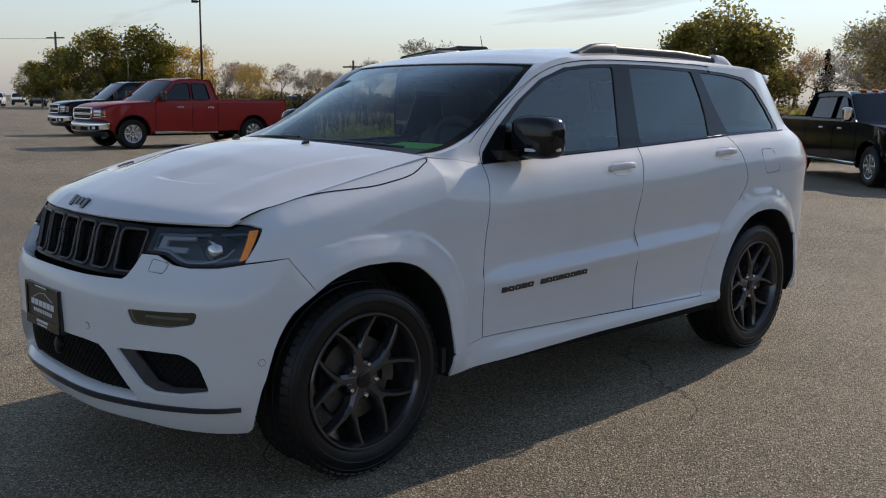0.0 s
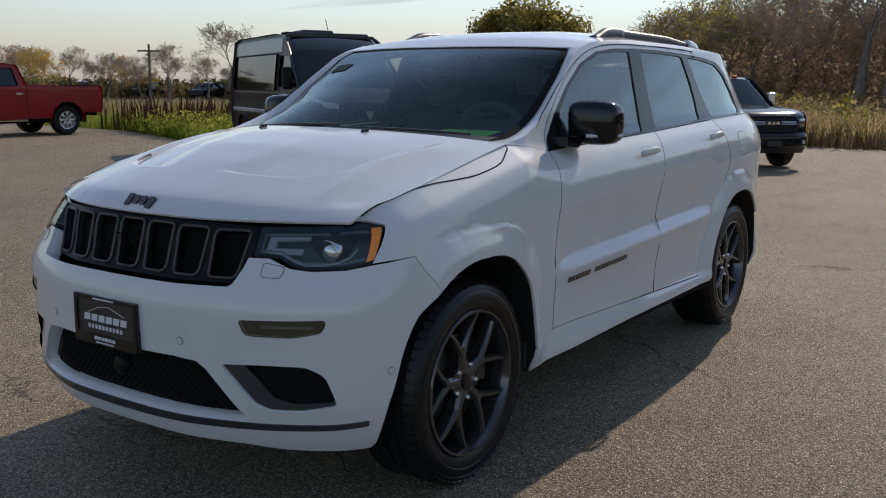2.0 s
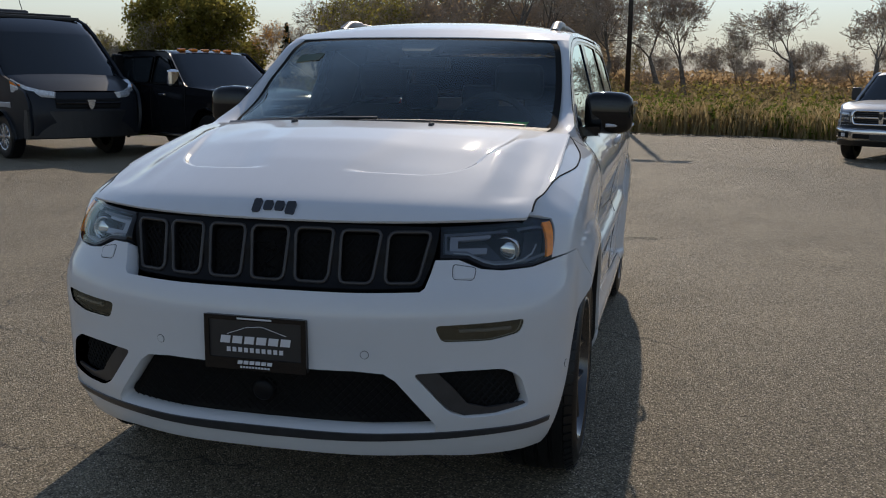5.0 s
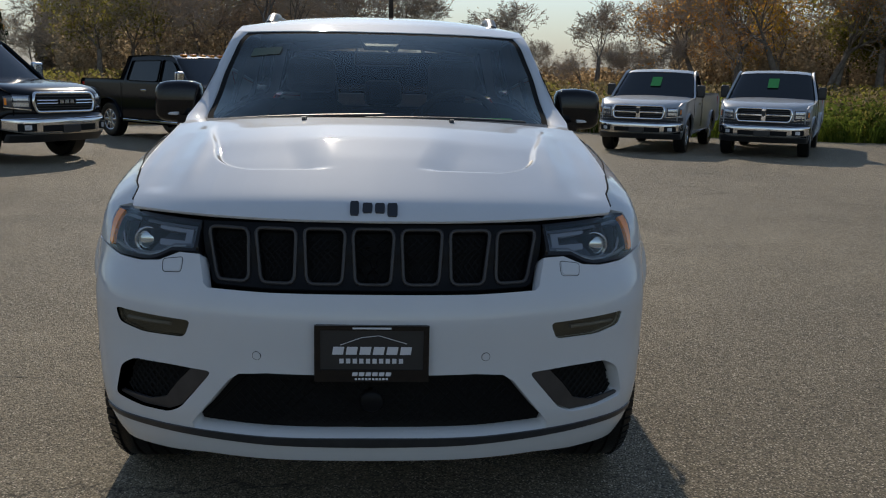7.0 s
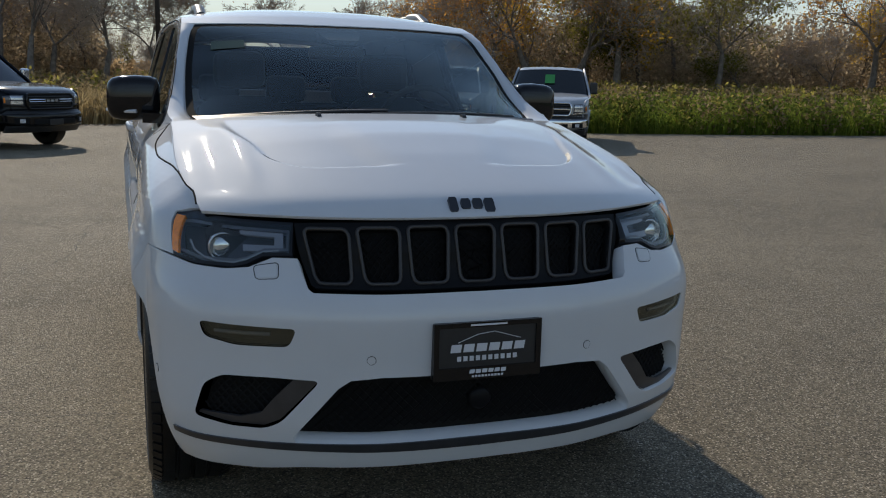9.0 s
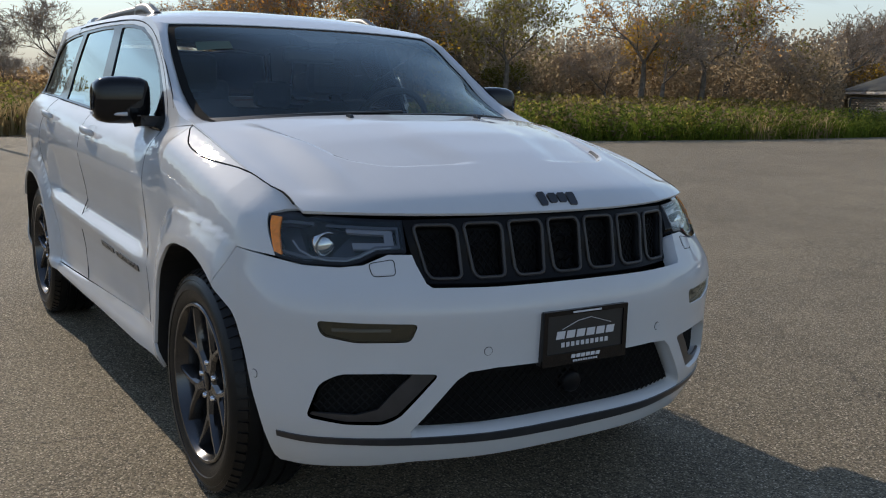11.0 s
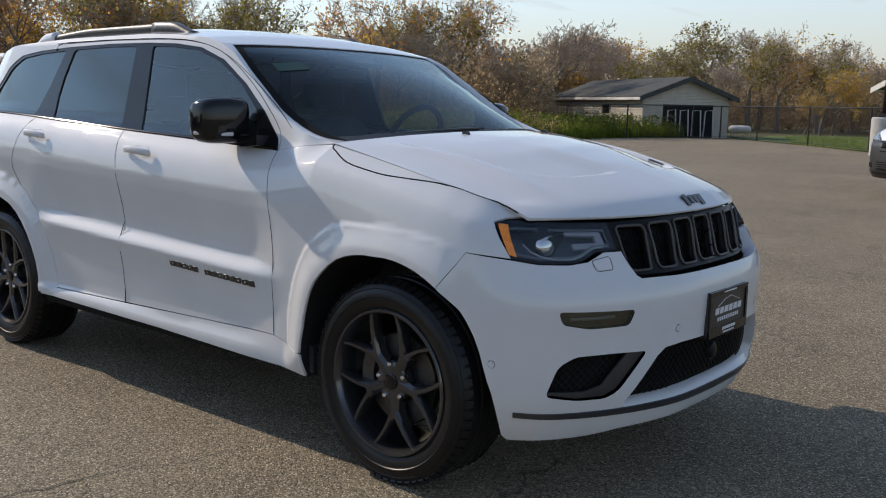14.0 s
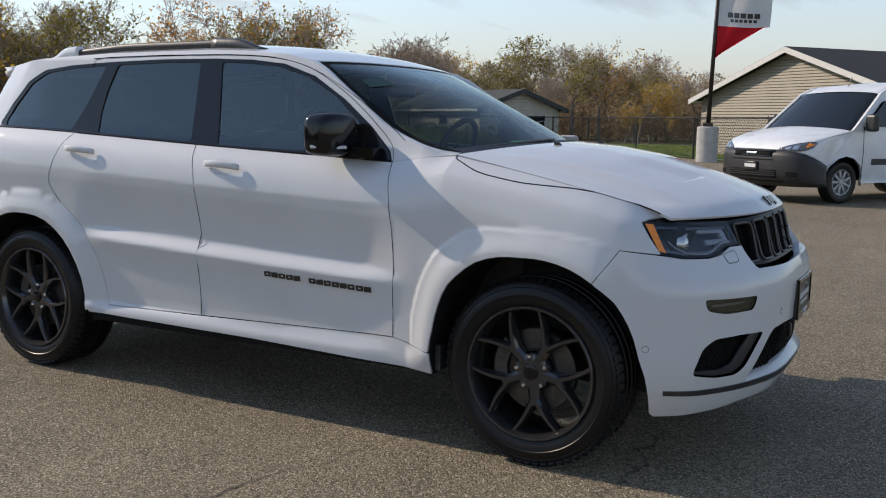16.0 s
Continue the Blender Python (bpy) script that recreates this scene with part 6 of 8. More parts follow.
def camper_van(m):
    top = [("front_panel", P_VANDARK, [(0.92, 0.42), (0.97, 0.62), (0.95, 0.92), (0.86, 1.10)], 0.10, 0),
           ("bonnet", P_VANDARK, [(0.86, 1.10), (0.60, 1.24), (0.22, 1.36)], 0.10, 0.03),
           ("windscreen", M_CARGLASS, [(0.22, 1.36), (-0.55, 2.07)], 0.10, 0.02),
           ("roof_cap", M_BLACKGLOSS, [(-0.55, 2.07), (-0.85, 2.28), (-1.15, 2.38)], 0.06, 0.02),
           ("roof", P_VANSILVER, [(-1.15, 2.38), (-1.6, 2.41), (-4.6, 2.41), (-4.95, 2.36)], 0.0, 0.04),
           ("rear_door", P_VANSILVER, [(-4.95, 2.36), (-5.02, 1.6), (-5.02, 0.60), (-4.98, 0.45)], 0.0, 0.0)]
    floor = arch(-4.03, 0.36, 0.44)[::-1] + [(-3.5, 0.36), (-0.52, 0.36)] + arch(0, 0.36, 0.45)[::-1] + [(0.5, 0.34)]
    v = vehicle("camper_van", m, "dark grey and silver high roof camper van", "van", 1.0, 1.5, 2.41, top, floor,
                [("front_side_window", [(0.0, 1.42), (-0.42, 1.95), (-1.05, 1.98), (-1.05, 1.38)]), ("long_side_window", [(-1.35, 1.32), (-1.35, 2.02), (-4.75, 2.02), (-4.75, 1.32)])],
                ((0, -4.03), 0.88, 0.36), VAN_WHEEL, lean=0.10, body_paint=P_VANDARK)
    for sg in (1, -1):
        bm = bmesh.new()
        loft_mesh(bm, [[(x, sg * (1.006 + 0.010 * d), z) for z, d in ((0.62, 0), (0.66, 1), (1.26, 1), (1.30, 0))] for x in (-0.55, -1.3, -3.4, -4.98)])
        part("maroon_side_band", bm, P_MAROON, v)
        bm = bmesh.new()
        loft_mesh(bm, [[(x, sg * (1.0 - 0.10 * (z - 1.5) / 0.91 + 0.008 * d), z) for z, d in ((2.03, 0), (2.05, 1), (2.32, 1), (2.34, 0))] for x in (-1.12, -2.5, -4.9)])
        part("upper_side_panel", bm, P_VANSILVER, v)
        bm = bmesh.new()
        loft_mesh(bm, [[(x, sg * (1.012 + 0.012 * d), z) for z, d in ((0.84, 0), (0.86, 1), (0.92, 1), (0.94, 0))] for x in (0.40, -0.6, -3.4, -4.98)])
        part("silver_side_stripe", bm, P_SILVER, v)
        bm = bmesh.new()
        loft_mesh(bm, [[(x, sg * (1.0 + 0.010 * d), z) for z, d in ((0.36, 0), (0.38, 1), (0.60, 1), (0.62, 0))] for x in (-0.55, -1.3, -3.5)])
        part("side_skirt", bm, M_BLACKPL, v)
        bm = bmesh.new()
        secs = [(0.56, -0.06, 0.0), (0.76, 0.03, 0.01), (0.90, 0.16, 0.0), (0.975, 0.32, -0.02), (1.015, 0.50, -0.05)]
        loft_mesh(bm, [[(0.95 - d, sg * y, 1.00 + 0.16 * d + 0.02), (0.96 - d, sg * (y + 0.012), 1.06 + 0.3 * d), (0.95 - d, sg * y, 1.13 + 0.36 * d), (0.82 - d, sg * (y - 0.1), 1.12 + 0.36 * d), (0.82 - d, sg * (y - 0.1), 1.02 + 0.16 * d)] for y, d, e in secs])
        hlamp = part("headlamp", bm, M_LAMPGLASS, v)
        bm = bmesh.new()
        loft_mesh(bm, [[(0.95 - d, sg * (y + 0.01), z + 0.30 * d), (0.95 - d, sg * (y + 0.016), z + 0.05 + 0.30 * d), (0.92 - d, sg * (y - 0.06), z + 0.03 + 0.3 * d)] for y, d, z in ((0.955, 0.27, 1.09), (0.985, 0.36, 1.08), (1.016, 0.49, 1.08))])
        part("turn_lamp", bm, M_AMBER, hlamp)
    bent_bar(v, "front_bumper", M_BLACKPL, 1.10, 0.96, 0.36, 0.82, 0.16, 0.22)
    bent_bar(v, "grille", M_DARK, 1.09, 0.55, 0.84, 1.0, 0.06, 0.06)
    bent_bar(v, "grille_bar", M_BLACKGLOSS, 1.11, 0.55, 0.91, 0.94, 0.04, 0.06, bevel=0.006)
    bm = bmesh.new()
    loft_mesh(bm, [[(d, y, z) for y, z in ((-0.07, 0.98), (0.07, 0.98), (0.04, 0.86), (0, 0.83), (-0.04, 0.86))] for d in (1.10, 1.125)])
    part("emblem", bm, M_ALLOY, v)
    side_mirror(v, -0.12, 1.0, 1.55, M_SATIN, 1.7)
    for x in (-0.95, -1.10, -1.25, -1.45):
        bm = bmesh.new()
        box_mesh(bm, (x - 0.03, -0.86, 2.39 if x < -1.1 else 2.33), (x + 0.03, 0.86, 2.445 if x < -1.1 else 2.39), 0.015)
        part("roof_rib", bm, M_BLACKPL, v)
    bm = bmesh.new()
    box_mesh(bm, (-2.5, -0.35, 2.41), (-1.8, 0.35, 2.53), 0.05)
    part("roof_air_unit", bm, M_BLACKPL, v)
    bm = bmesh.new()
    tube_mesh(bm, [(-1.7, 0.2, 2.42), (-1.9, 0.2, 2.75)], 0.008, 5)
    part("aerial", bm, M_BLACKPL, v)
    return v


camper_van(placed(-11.0, -8.95, 60))


def city_van(m):
    top = [("front_panel", M_SATIN, [(0.70, 0.32), (0.82, 0.50), (0.81, 0.72), (0.76, 0.86)], 0.15, 0),
           ("bonnet", P_VANWHITE, [(0.76, 0.86), (0.60, 0.97), (0.28, 1.06), (-0.12, 1.145)], 0.13, 0.05),
           ("windscreen", M_CARGLASS, [(-0.12, 1.145), (-0.80, 1.735)], 0.10, 0.02),
           ("roof", P_VANWHITE, [(-0.80, 1.735), (-1.05, 1.845), (-1.6, 1.90), (-3.7, 1.87), (-3.86, 1.80)], 0.0, 0.04),
           ("rear_door", P_VANWHITE, [(-3.86, 1.78), (-3.95, 1.1), (-3.95, 0.5), (-3.9, 0.38)], 0.0, 0.0)]
    floor = arch(-3.1, 0.335, 0.40)[::-1] + [(-2.6, 0.32), (-0.45, 0.32)] + arch(0, 0.335, 0.41)[::-1] + [(0.45, 0.32)]
    v = vehicle("delivery_van", m, "small white delivery van with black front bumper", "van", 0.90, 1.20, 1.86, top, floor,
                [("front_side_window", [(-0.42, 1.22), (-0.86, 1.60), (-1.50, 1.64), (-1.50, 1.20)])],
                ((0, -3.1), 0.80, 0.335), STEEL_WHEEL, nose=0.17, lean=0.13, body_paint=P_VANWHITE)
    patch, end, _ = front_skin(v, [(1.01, 0.0), (1.004, 0.22), (0.985, 0.42), (0.945, 0.60), (0.885, 0.755), (0.785, 0.875), (0.63, 0.935), (0.40, 0.94)],
                               [(0.26, 0.09), (0.32, 0.03), (0.40, 0.0), (0.64, 0.0), (0.78, 0.015), (0.85, 0.04), (0.91, 0.09), (0.96, 0.16), (1.0, 0.25), (1.035, 0.37), (1.065, 0.52), (1.085, 0.68)])
    brow = lambda s: ip(abs(s), [(0, 0.835), (0.48, 0.830), (0.70, 0.820), (0.92, 0.775), (1.08, 0.71), (end, 0.60)])
    bumper = patch("front_bumper", M_BLACKPL, -end, end, 0.27, brow, 0.012, 40)
    patch("nose_panel", P_VANWHITE, -end, end, brow, 1.085, 0.0, 40, levels=14)
    patch("grille", M_DARK, -0.40, 0.40, 0.745, 0.805, 0.020, 10, 0.03, bumper)
    patch("grille_bar", M_BLACKGLOSS, -0.44, 0.44, 0.805, 0.824, 0.032, 10, 0.03, bumper, 3)
    patch("grille_bar", M_BLACKGLOSS, -0.40, 0.40, 0.728, 0.745, 0.030, 10, 0.03, bumper, 3)
    patch("badge", M_ALLOY, -0.11, 0.11, 0.762, 0.792, 0.034, 4, 0.02, bumper, 3)
    # slot drawn as a near-black strip, its shade put into the colour
    patch("grille_slot", M_DARK, -0.44, 0.44, 0.665, 0.684, 0.016, 10, 0.02, bumper, 3)
    patch("lower_grille", M_DARK, -0.50, 0.50, 0.40, 0.52, 0.016, 12, 0.03, bumper)
    for z in (0.425, 0.455, 0.487):
        patch("lower_grille_slat", M_BLACKPL, -0.50, 0.50, z, z + 0.012, 0.024, 12, 0.02, bumper, 3)
    patch("bumper_lip", M_SATIN, -0.62, 0.62, 0.335, 0.362, 0.034, 14, 0.03, bumper, 3)
    plate = patch("front_plate", M_PLATE, -0.15, 0.15, 0.495, 0.64, 0.034, 4, 0.02, owner=bumper)
    patch("plate_print", M_PRINT, -0.12, 0.12, 0.545, 0.60, 0.037, 4, 0.02, bumper, 3)
    for sg in (1, -1):
        a, b = (0.50, 1.02) if sg > 0 else (-1.02, -0.50)
        top = lambda s: ip(abs(s), [(0.50, 0.855), (0.62, 0.905), (0.76, 0.945), (0.90, 0.968), (1.02, 0.955)])
        low = lambda s: brow(s) + ip(abs(s), [(0.5, 0.006), (0.8, 0.012), (0.92, 0.055), (1.02, 0.14)])
        lamp = patch("headlamp", M_VANLAMP, a, b, low, top, 0.012, 12, 0.04)
        patch("turn_lamp", M_AMBER, sg * 0.90, sg * 1.0, lambda s: low(s) + 0.04, lambda s: top(s) - 0.025, 0.017, 4, 0.02, lamp, 3)
        for c in (0.64, 0.76):
            patch("reflector", M_ALLOY, sg * (c - 0.042), sg * (c + 0.042), 0.845, lambda s: top(s) - 0.030, 0.015, 4, 0.02, lamp, 3)
        # fog lamp recess: only a near-black patch for its shade
        patch("fog_slot", M_DARK, sg * 0.66, sg * 0.84, 0.425, 0.495, 0.016, 5, 0.02, bumper, 3)
        bm = bmesh.new()
        loft_mesh(bm, [[(x, sg * (0.905 + 0.012 * d), z) for z, d in ((0.60, 0), (0.62, 1), (0.70, 1), (0.72, 0))] for x in (-0.6, -1.5, -2.6)])
        part("side_moulding", bm, M_BLACKPL, v)
        bm = bmesh.new()
        box_mesh(bm, (-1.42, sg * 0.92 - 0.02, 0.98), (-1.22, sg * 0.92 + 0.02, 1.03), 0.01)
        part("door_handle", bm, M_BLACKPL, v)
        for x in (-0.40, -1.58):
            bm = bmesh.new()
            tube_mesh(bm, [(x, sg * 0.905, 1.2), (x, sg * 0.922, 0.8), (x, sg * 0.905, 0.42)], 0.005, 4)
            part("door_seam", bm, M_DARK, v)
    side_mirror(v, -0.42, 0.90, 1.26, M_BLACKPL, 1.1)
    bm = bmesh.new()
    tube_mesh(bm, [(-1.0, 0, 1.85), (-1.08, 0, 2.02)], 0.008, 5)
    part("aerial", bm, M_BLACKPL, v)
    return v


city_van(placed(-1.27, 13.76, 234.5) @ Matrix.Scale(1.095, 4))


FAR_WHEEL = road_wheel(0.335, 0.21, M_ALLOY, 0, 14)


def far_car(m, paint_, group):
    top = [("front_panel", M_BLACKPL, [(0.85, 0.40), (0.88, 0.72)], 0.06, 0), ("bonnet", paint_, [(0.88, 0.72), (0.7, 0.88), (-0.3, 1.02)], 0.05, 0.03),
           ("windscreen", M_CARGLASS, [(-0.3, 1.02), (-0.95, 1.52)], 0.05, 0.02), ("roof", paint_, [(-0.95, 1.52), (-1.4, 1.60), (-2.9, 1.58)], 0, 0.03),
           ("rear_window", M_CARGLASS, [(-2.9, 1.58), (-3.5, 1.05)], 0, 0.02), ("tailgate", paint_, [(-3.5, 1.05), (-3.6, 0.5)], 0, 0)]
    floor = arch(-2.75, 0.34, 0.40, 7)[::-1] + [(-2.3, 0.30), (-0.45, 0.30)] + arch(0, 0.34, 0.40, 7)[::-1]
    return vehicle("parked_car", m, "parked car in the far rows of the lot", "car", 0.90, 1.0, 1.6, top, floor,
                   [("side_window", [(-0.65, 1.06), (-1.05, 1.46), (-2.8, 1.48), (-3.1, 1.06)])], ((0, -2.75), 0.78, 0.34), FAR_WHEEL, body_paint=paint_, group=group)


FAR = [far_car(placed(-9.0, -66, 10), P_VANWHITE, "far parked cars"), far_car(placed(-6.0, -74, 10), P_BLACK, "far parked cars"), far_car(placed(-3.0, -82, 10), P_RED, "far parked cars"), far_car(placed(-12, -70, 10), P_GREY, "far parked cars")]
rnd = random.Random(5)
for i in range(30):
    copy_thing(FAR[rnd.choice((0, 0, 1, 2, 3))], placed(-24 - 2.6 * i + rnd.uniform(-0.4, 0.4), -108 - 0.4 * i + rnd.uniform(-0.6, 0.6) - (i % 2) * 14, 62 + rnd.uniform(-6, 6)))
for x, y, a, k in ((-56, -73.5, 20, 1), (-59, -68, 16, 1), (-63, -63.5, 15, 3), (-53, -79, 25, 1), (-74, -55, 40, 3)):
    copy_thing(FAR[k], placed(x, y, a))


# ---- ground ----
def asphalt_material():
    m = bpy.data.materials.new("worn_asphalt")
    m.use_nodes = True
    nt = m.node_tree
    b = nt.nodes["Principled BSDF"]
    N = nt.nodes.new
    L = nt.links.new
    co = N("ShaderNodeTexCoord")

    def noise_tex(scale, detail=4.0, rough=0.6):
        n = N("ShaderNodeTexNoise")
        n.inputs["Scale"].default_value, n.inputs["Detail"].default_value, n.inputs["Roughness"].default_value = scale, detail, rough
        L(co.outputs["Object"], n.inputs["Vector"])
        return n

    def ramp(src, p0, c0, p1, c1):
        r = N("ShaderNodeValToRGB")
        r.color_ramp.elements[0].position, r.color_ramp.elements[0].color = p0, (*c0, 1)
        r.color_ramp.elements[1].position, r.color_ramp.elements[1].color = p1, (*c1, 1)
        L(src, r.inputs[0])
        return r.outputs["Color"]

    def blend(mode, a, c, fac=1.0):
        x = N("ShaderNodeMixRGB"); x.blend_type = mode; x.inputs["Fac"].default_value = fac
        L(a, x.inputs["Color1"]); L(c, x.inputs["Color2"])
        return x.outputs[0]

    big = ramp(noise_tex(0.22, 5).outputs["Fac"], 0.35, (0.190, 0.155, 0.104), 0.68, (0.286, 0.234, 0.158))
    mid = ramp(noise_tex(1.7, 6, 0.7).outputs["Fac"], 0.3, (0.82, 0.82, 0.82), 0.7, (1.12, 1.12, 1.12))
    v = N("ShaderNodeTexVoronoi"); v.inputs["Scale"].default_value = 125
    L(co.outputs["Object"], v.inputs["Vector"])
    chips = N("ShaderNodeMapRange")
    chips.inputs["From Max"].default_value, chips.inputs["To Min"].default_value, chips.inputs["To Max"].default_value = 1.0, 0.46, 1.66
    sepc = N("ShaderNodeSeparateColor"); L(v.outputs["Color"], sepc.inputs[0]); L(sepc.outputs[0], chips.inputs["Value"])
    gap = ramp(v.outputs["Distance"], 0.35, (1, 1, 1), 0.75, (0.35, 0.35, 0.35))
    c = blend("MULTIPLY", big, mid)
    c = blend("MULTIPLY", c, chips.outputs[0], 0.95)
    c = blend("MULTIPLY", c, gap, 0.5)
    # pale stones standing out of the binder
    v2 = N("ShaderNodeTexVoronoi"); v2.inputs["Scale"].default_value = 112
    L(co.outputs["Object"], v2.inputs["Vector"])
    sep2 = N("ShaderNodeSeparateColor"); L(v2.outputs["Color"], sep2.inputs[0])
    pick = ramp(sep2.outputs[0], 0.60, (0, 0, 0), 0.66, (1, 1, 1))
    disc = ramp(v2.outputs["Distance"], 0.34, (1, 1, 1), 0.50, (0, 0, 0))
    fac = N("ShaderNodeMath"); fac.operation = "MULTIPLY"
    L(pick, fac.inputs[0]); L(disc, fac.inputs[1])
    tone = ramp(sep2.outputs[1], 0.0, (0.32, 0.258, 0.18), 1.0, (0.74, 0.63, 0.48))
    st = N("ShaderNodeMixRGB"); L(fac.outputs[0], st.inputs["Fac"]); L(c, st.inputs["Color1"]); L(tone, st.inputs["Color2"])
    c = st.outputs[0]
    # hairline cracks, here and there
    wob = noise_tex(1.3, 5, 0.65)
    off = N("ShaderNodeVectorMath"); off.operation = "MULTIPLY_ADD"; off.inputs[1].default_value = (0.9, 0.9, 0.0)
    L(wob.outputs["Color"], off.inputs[0]); L(co.outputs["Object"], off.inputs[2])
    v3 = N("ShaderNodeTexVoronoi"); v3.feature = "DISTANCE_TO_EDGE"; v3.inputs["Scale"].default_value = 0.26
    L(off.outputs[0], v3.inputs["Vector"])
    crack = ramp(v3.outputs["Distance"], 0.0016, (1, 1, 1), 0.0036, (0, 0, 0))
    where = ramp(noise_tex(0.35, 2).outputs["Fac"], 0.50, (0, 0, 0), 0.58, (1, 1, 1))
    cf = N("ShaderNodeMath"); cf.operation = "MULTIPLY"; L(crack, cf.inputs[0]); L(where, cf.inputs[1])
    cf2 = N("ShaderNodeMath"); cf2.operation = "MULTIPLY"; cf2.inputs[1].default_value = 0.75; L(cf.outputs[0], cf2.inputs[0])
    ck = N("ShaderNodeMixRGB"); ck.inputs["Color2"].default_value = (0.03, 0.026, 0.021, 1)
    L(cf2.outputs[0], ck.inputs["Fac"]); L(c, ck.inputs["Color1"])
    c = ck.outputs[0]
    L(c, b.inputs["Base Color"])
    b.inputs["Roughness"].default_value, b.inputs["Specular IOR Level"].default_value = 0.78, 0.28
    bp = N("ShaderNodeBump"); bp.inputs["Strength"].default_value, bp.inputs["Distance"].default_value = 0.9, 0.010
    inv = N("ShaderNodeMath"); inv.operation = "SUBTRACT"; inv.inputs[0].default_value = 1.0
    L(v.outputs["Distance"], inv.inputs[1])
    rough_n = noise_tex(210, 3, 0.7)
    add = N("ShaderNodeMath"); add.operation = "MULTIPLY_ADD"; add.inputs[1].default_value = 0.9
    L(rough_n.outputs["Fac"], add.inputs[0]); L(inv.outputs[0], add.inputs[2]); L(add.outputs[0], bp.inputs["Height"])
    L(bp.outputs[0], b.inputs["Normal"])
    return m


M_ASPHALT = asphalt_material()
M_SOIL = mat("field_soil", (0.13, 0.108, 0.05), 0.95, vary=0.4, scale=0.6, second=(0.14, 0.13, 0.045), fine=0.3, fine_scale=6)
bm = bmesh.new()
R = 1500
vs = [bm.verts.new((R * math.cos(a), R * math.sin(a), -0.03)) for a in np.linspace(0, 2 * math.pi, 49)[:-1]]
bm.faces.new(vs)
ground = part("ground", bm, M_SOIL, None)
tagged(ground, "rough grass field with bare soil reaching the horizon", "ground", kind="structure")
# edge of the paved lot
LOT = [(70, -205), (-110, -205), (-70, -140), (-39, -104), (-17.5, -40), (-15.6, -21.8), (-14.2, -18.4), (-12.6, -14.4), (-14.4, -12.2), (-17.5, -10.0), (-21.0, -7.0), (-22.7, -3.0), (-22.9, 0.0), (-22.5, 3.5), (-20.6, 7.0), (-19.3, 11.0), (-18.6, 18.0),
       (-18.7, 26.0), (-19.8, 34.5), (-18.2, 38.9), (-17.4, 40.3), (-14.5, 38.4), (-11.2, 35.2), (-7.7, 31.2), (-4.2, 27.4), (2, 20.6), (30, 22), (70, 30)]
bm = bmesh.new()
low = [bm.verts.new((x, y, -0.2)) for x, y in LOT]
top = [bm.verts.new((x, y, 0.0)) for x, y in LOT]
bm.faces.new(top)
for i in range(len(LOT)):
    j = (i + 1) % len(LOT)
    bm.faces.new((low[i], low[j], top[j], top[i]))
lot = part("pavement", finish(bm), M_ASPHALT, None)
tagged(lot, "worn grey-brown asphalt parking lot with coarse aggregate and cracks", "pavement", kind="structure")


# ---- plants ----
def leaf_mat(name, c, c2, translucent=0.45, scale=3.0, island=0.35):
    m = bpy.data.materials.new(name)
    m.use_nodes = True
    nt = m.node_tree
    nt.nodes.clear()
    N, L = nt.nodes.new, nt.links.new
    out, mix = N("ShaderNodeOutputMaterial"), N("ShaderNodeMixShader")
    d, t = N("ShaderNodeBsdfDiffuse"), N("ShaderNodeBsdfTranslucent")
    g = N("ShaderNodeNewGeometry")
    r = N("ShaderNodeValToRGB")
    r.color_ramp.elements[0].color, r.color_ramp.elements[1].color = (*c, 1), (*c2, 1)
    L(g.outputs["Random Per Island"], r.inputs[0])
    co, n = N("ShaderNodeTexCoord"), N("ShaderNodeTexNoise")
    n.inputs["Scale"].default_value = scale
    L(co.outputs["Object"], n.inputs["Vector"])
    mr = N("ShaderNodeMapRange")
    mr.inputs["From Min"].default_value, mr.inputs["From Max"].default_value = 0.3, 0.7
    mr.inputs["To Min"].default_value, mr.inputs["To Max"].default_value = 1 - island, 1 + island
    L(n.outputs["Fac"], mr.inputs["Value"])
    mx = N("ShaderNodeMixRGB"); mx.blend_type = "MULTIPLY"; mx.inputs["Fac"].default_value = 1
    L(r.outputs[0], mx.inputs["Color1"]); L(mr.outputs[0], mx.inputs["Color2"])
    L(mx.outputs[0], d.inputs["Color"]); L(mx.outputs[0], t.inputs["Color"])
    mix.inputs[0].default_value = translucent
    L(d.outputs[0], mix.inputs[1]); L(t.outputs[0], mix.inputs[2]); L(mix.outputs[0], out.inputs["Surface"])
    return m


L_ORANGE = leaf_mat("rust_leaves", (0.42, 0.20, 0.06), (0.68, 0.36, 0.09), 0.72)
L_GOLD = leaf_mat("golden_leaves", (0.40, 0.25, 0.04), (0.65, 0.42, 0.07), 0.65)
L_OLIVE = leaf_mat("olive_leaves", (0.17, 0.155, 0.042), (0.33, 0.28, 0.075), 0.65)
L_GREEN = leaf_mat("yellowing_green_leaves", (0.10, 0.12, 0.024), (0.27, 0.23, 0.045), 0.5)
L_BROWN = leaf_mat("dry_brown_leaves", (0.33, 0.23, 0.13), (0.54, 0.38, 0.21), 0.72)
L_PINE = leaf_mat("spruce_needles", (0.012, 0.024, 0.012), (0.030, 0.045, 0.020), 0.2)
L_GRASS = leaf_mat("green_grass", (0.095, 0.15, 0.02), (0.25, 0.30, 0.05), 0.6, 0.8, 0.3)
L_DRY = leaf_mat("dry_grass", (0.34, 0.25, 0.125), (0.56, 0.43, 0.23), 0.6, 0.7, 0.35)
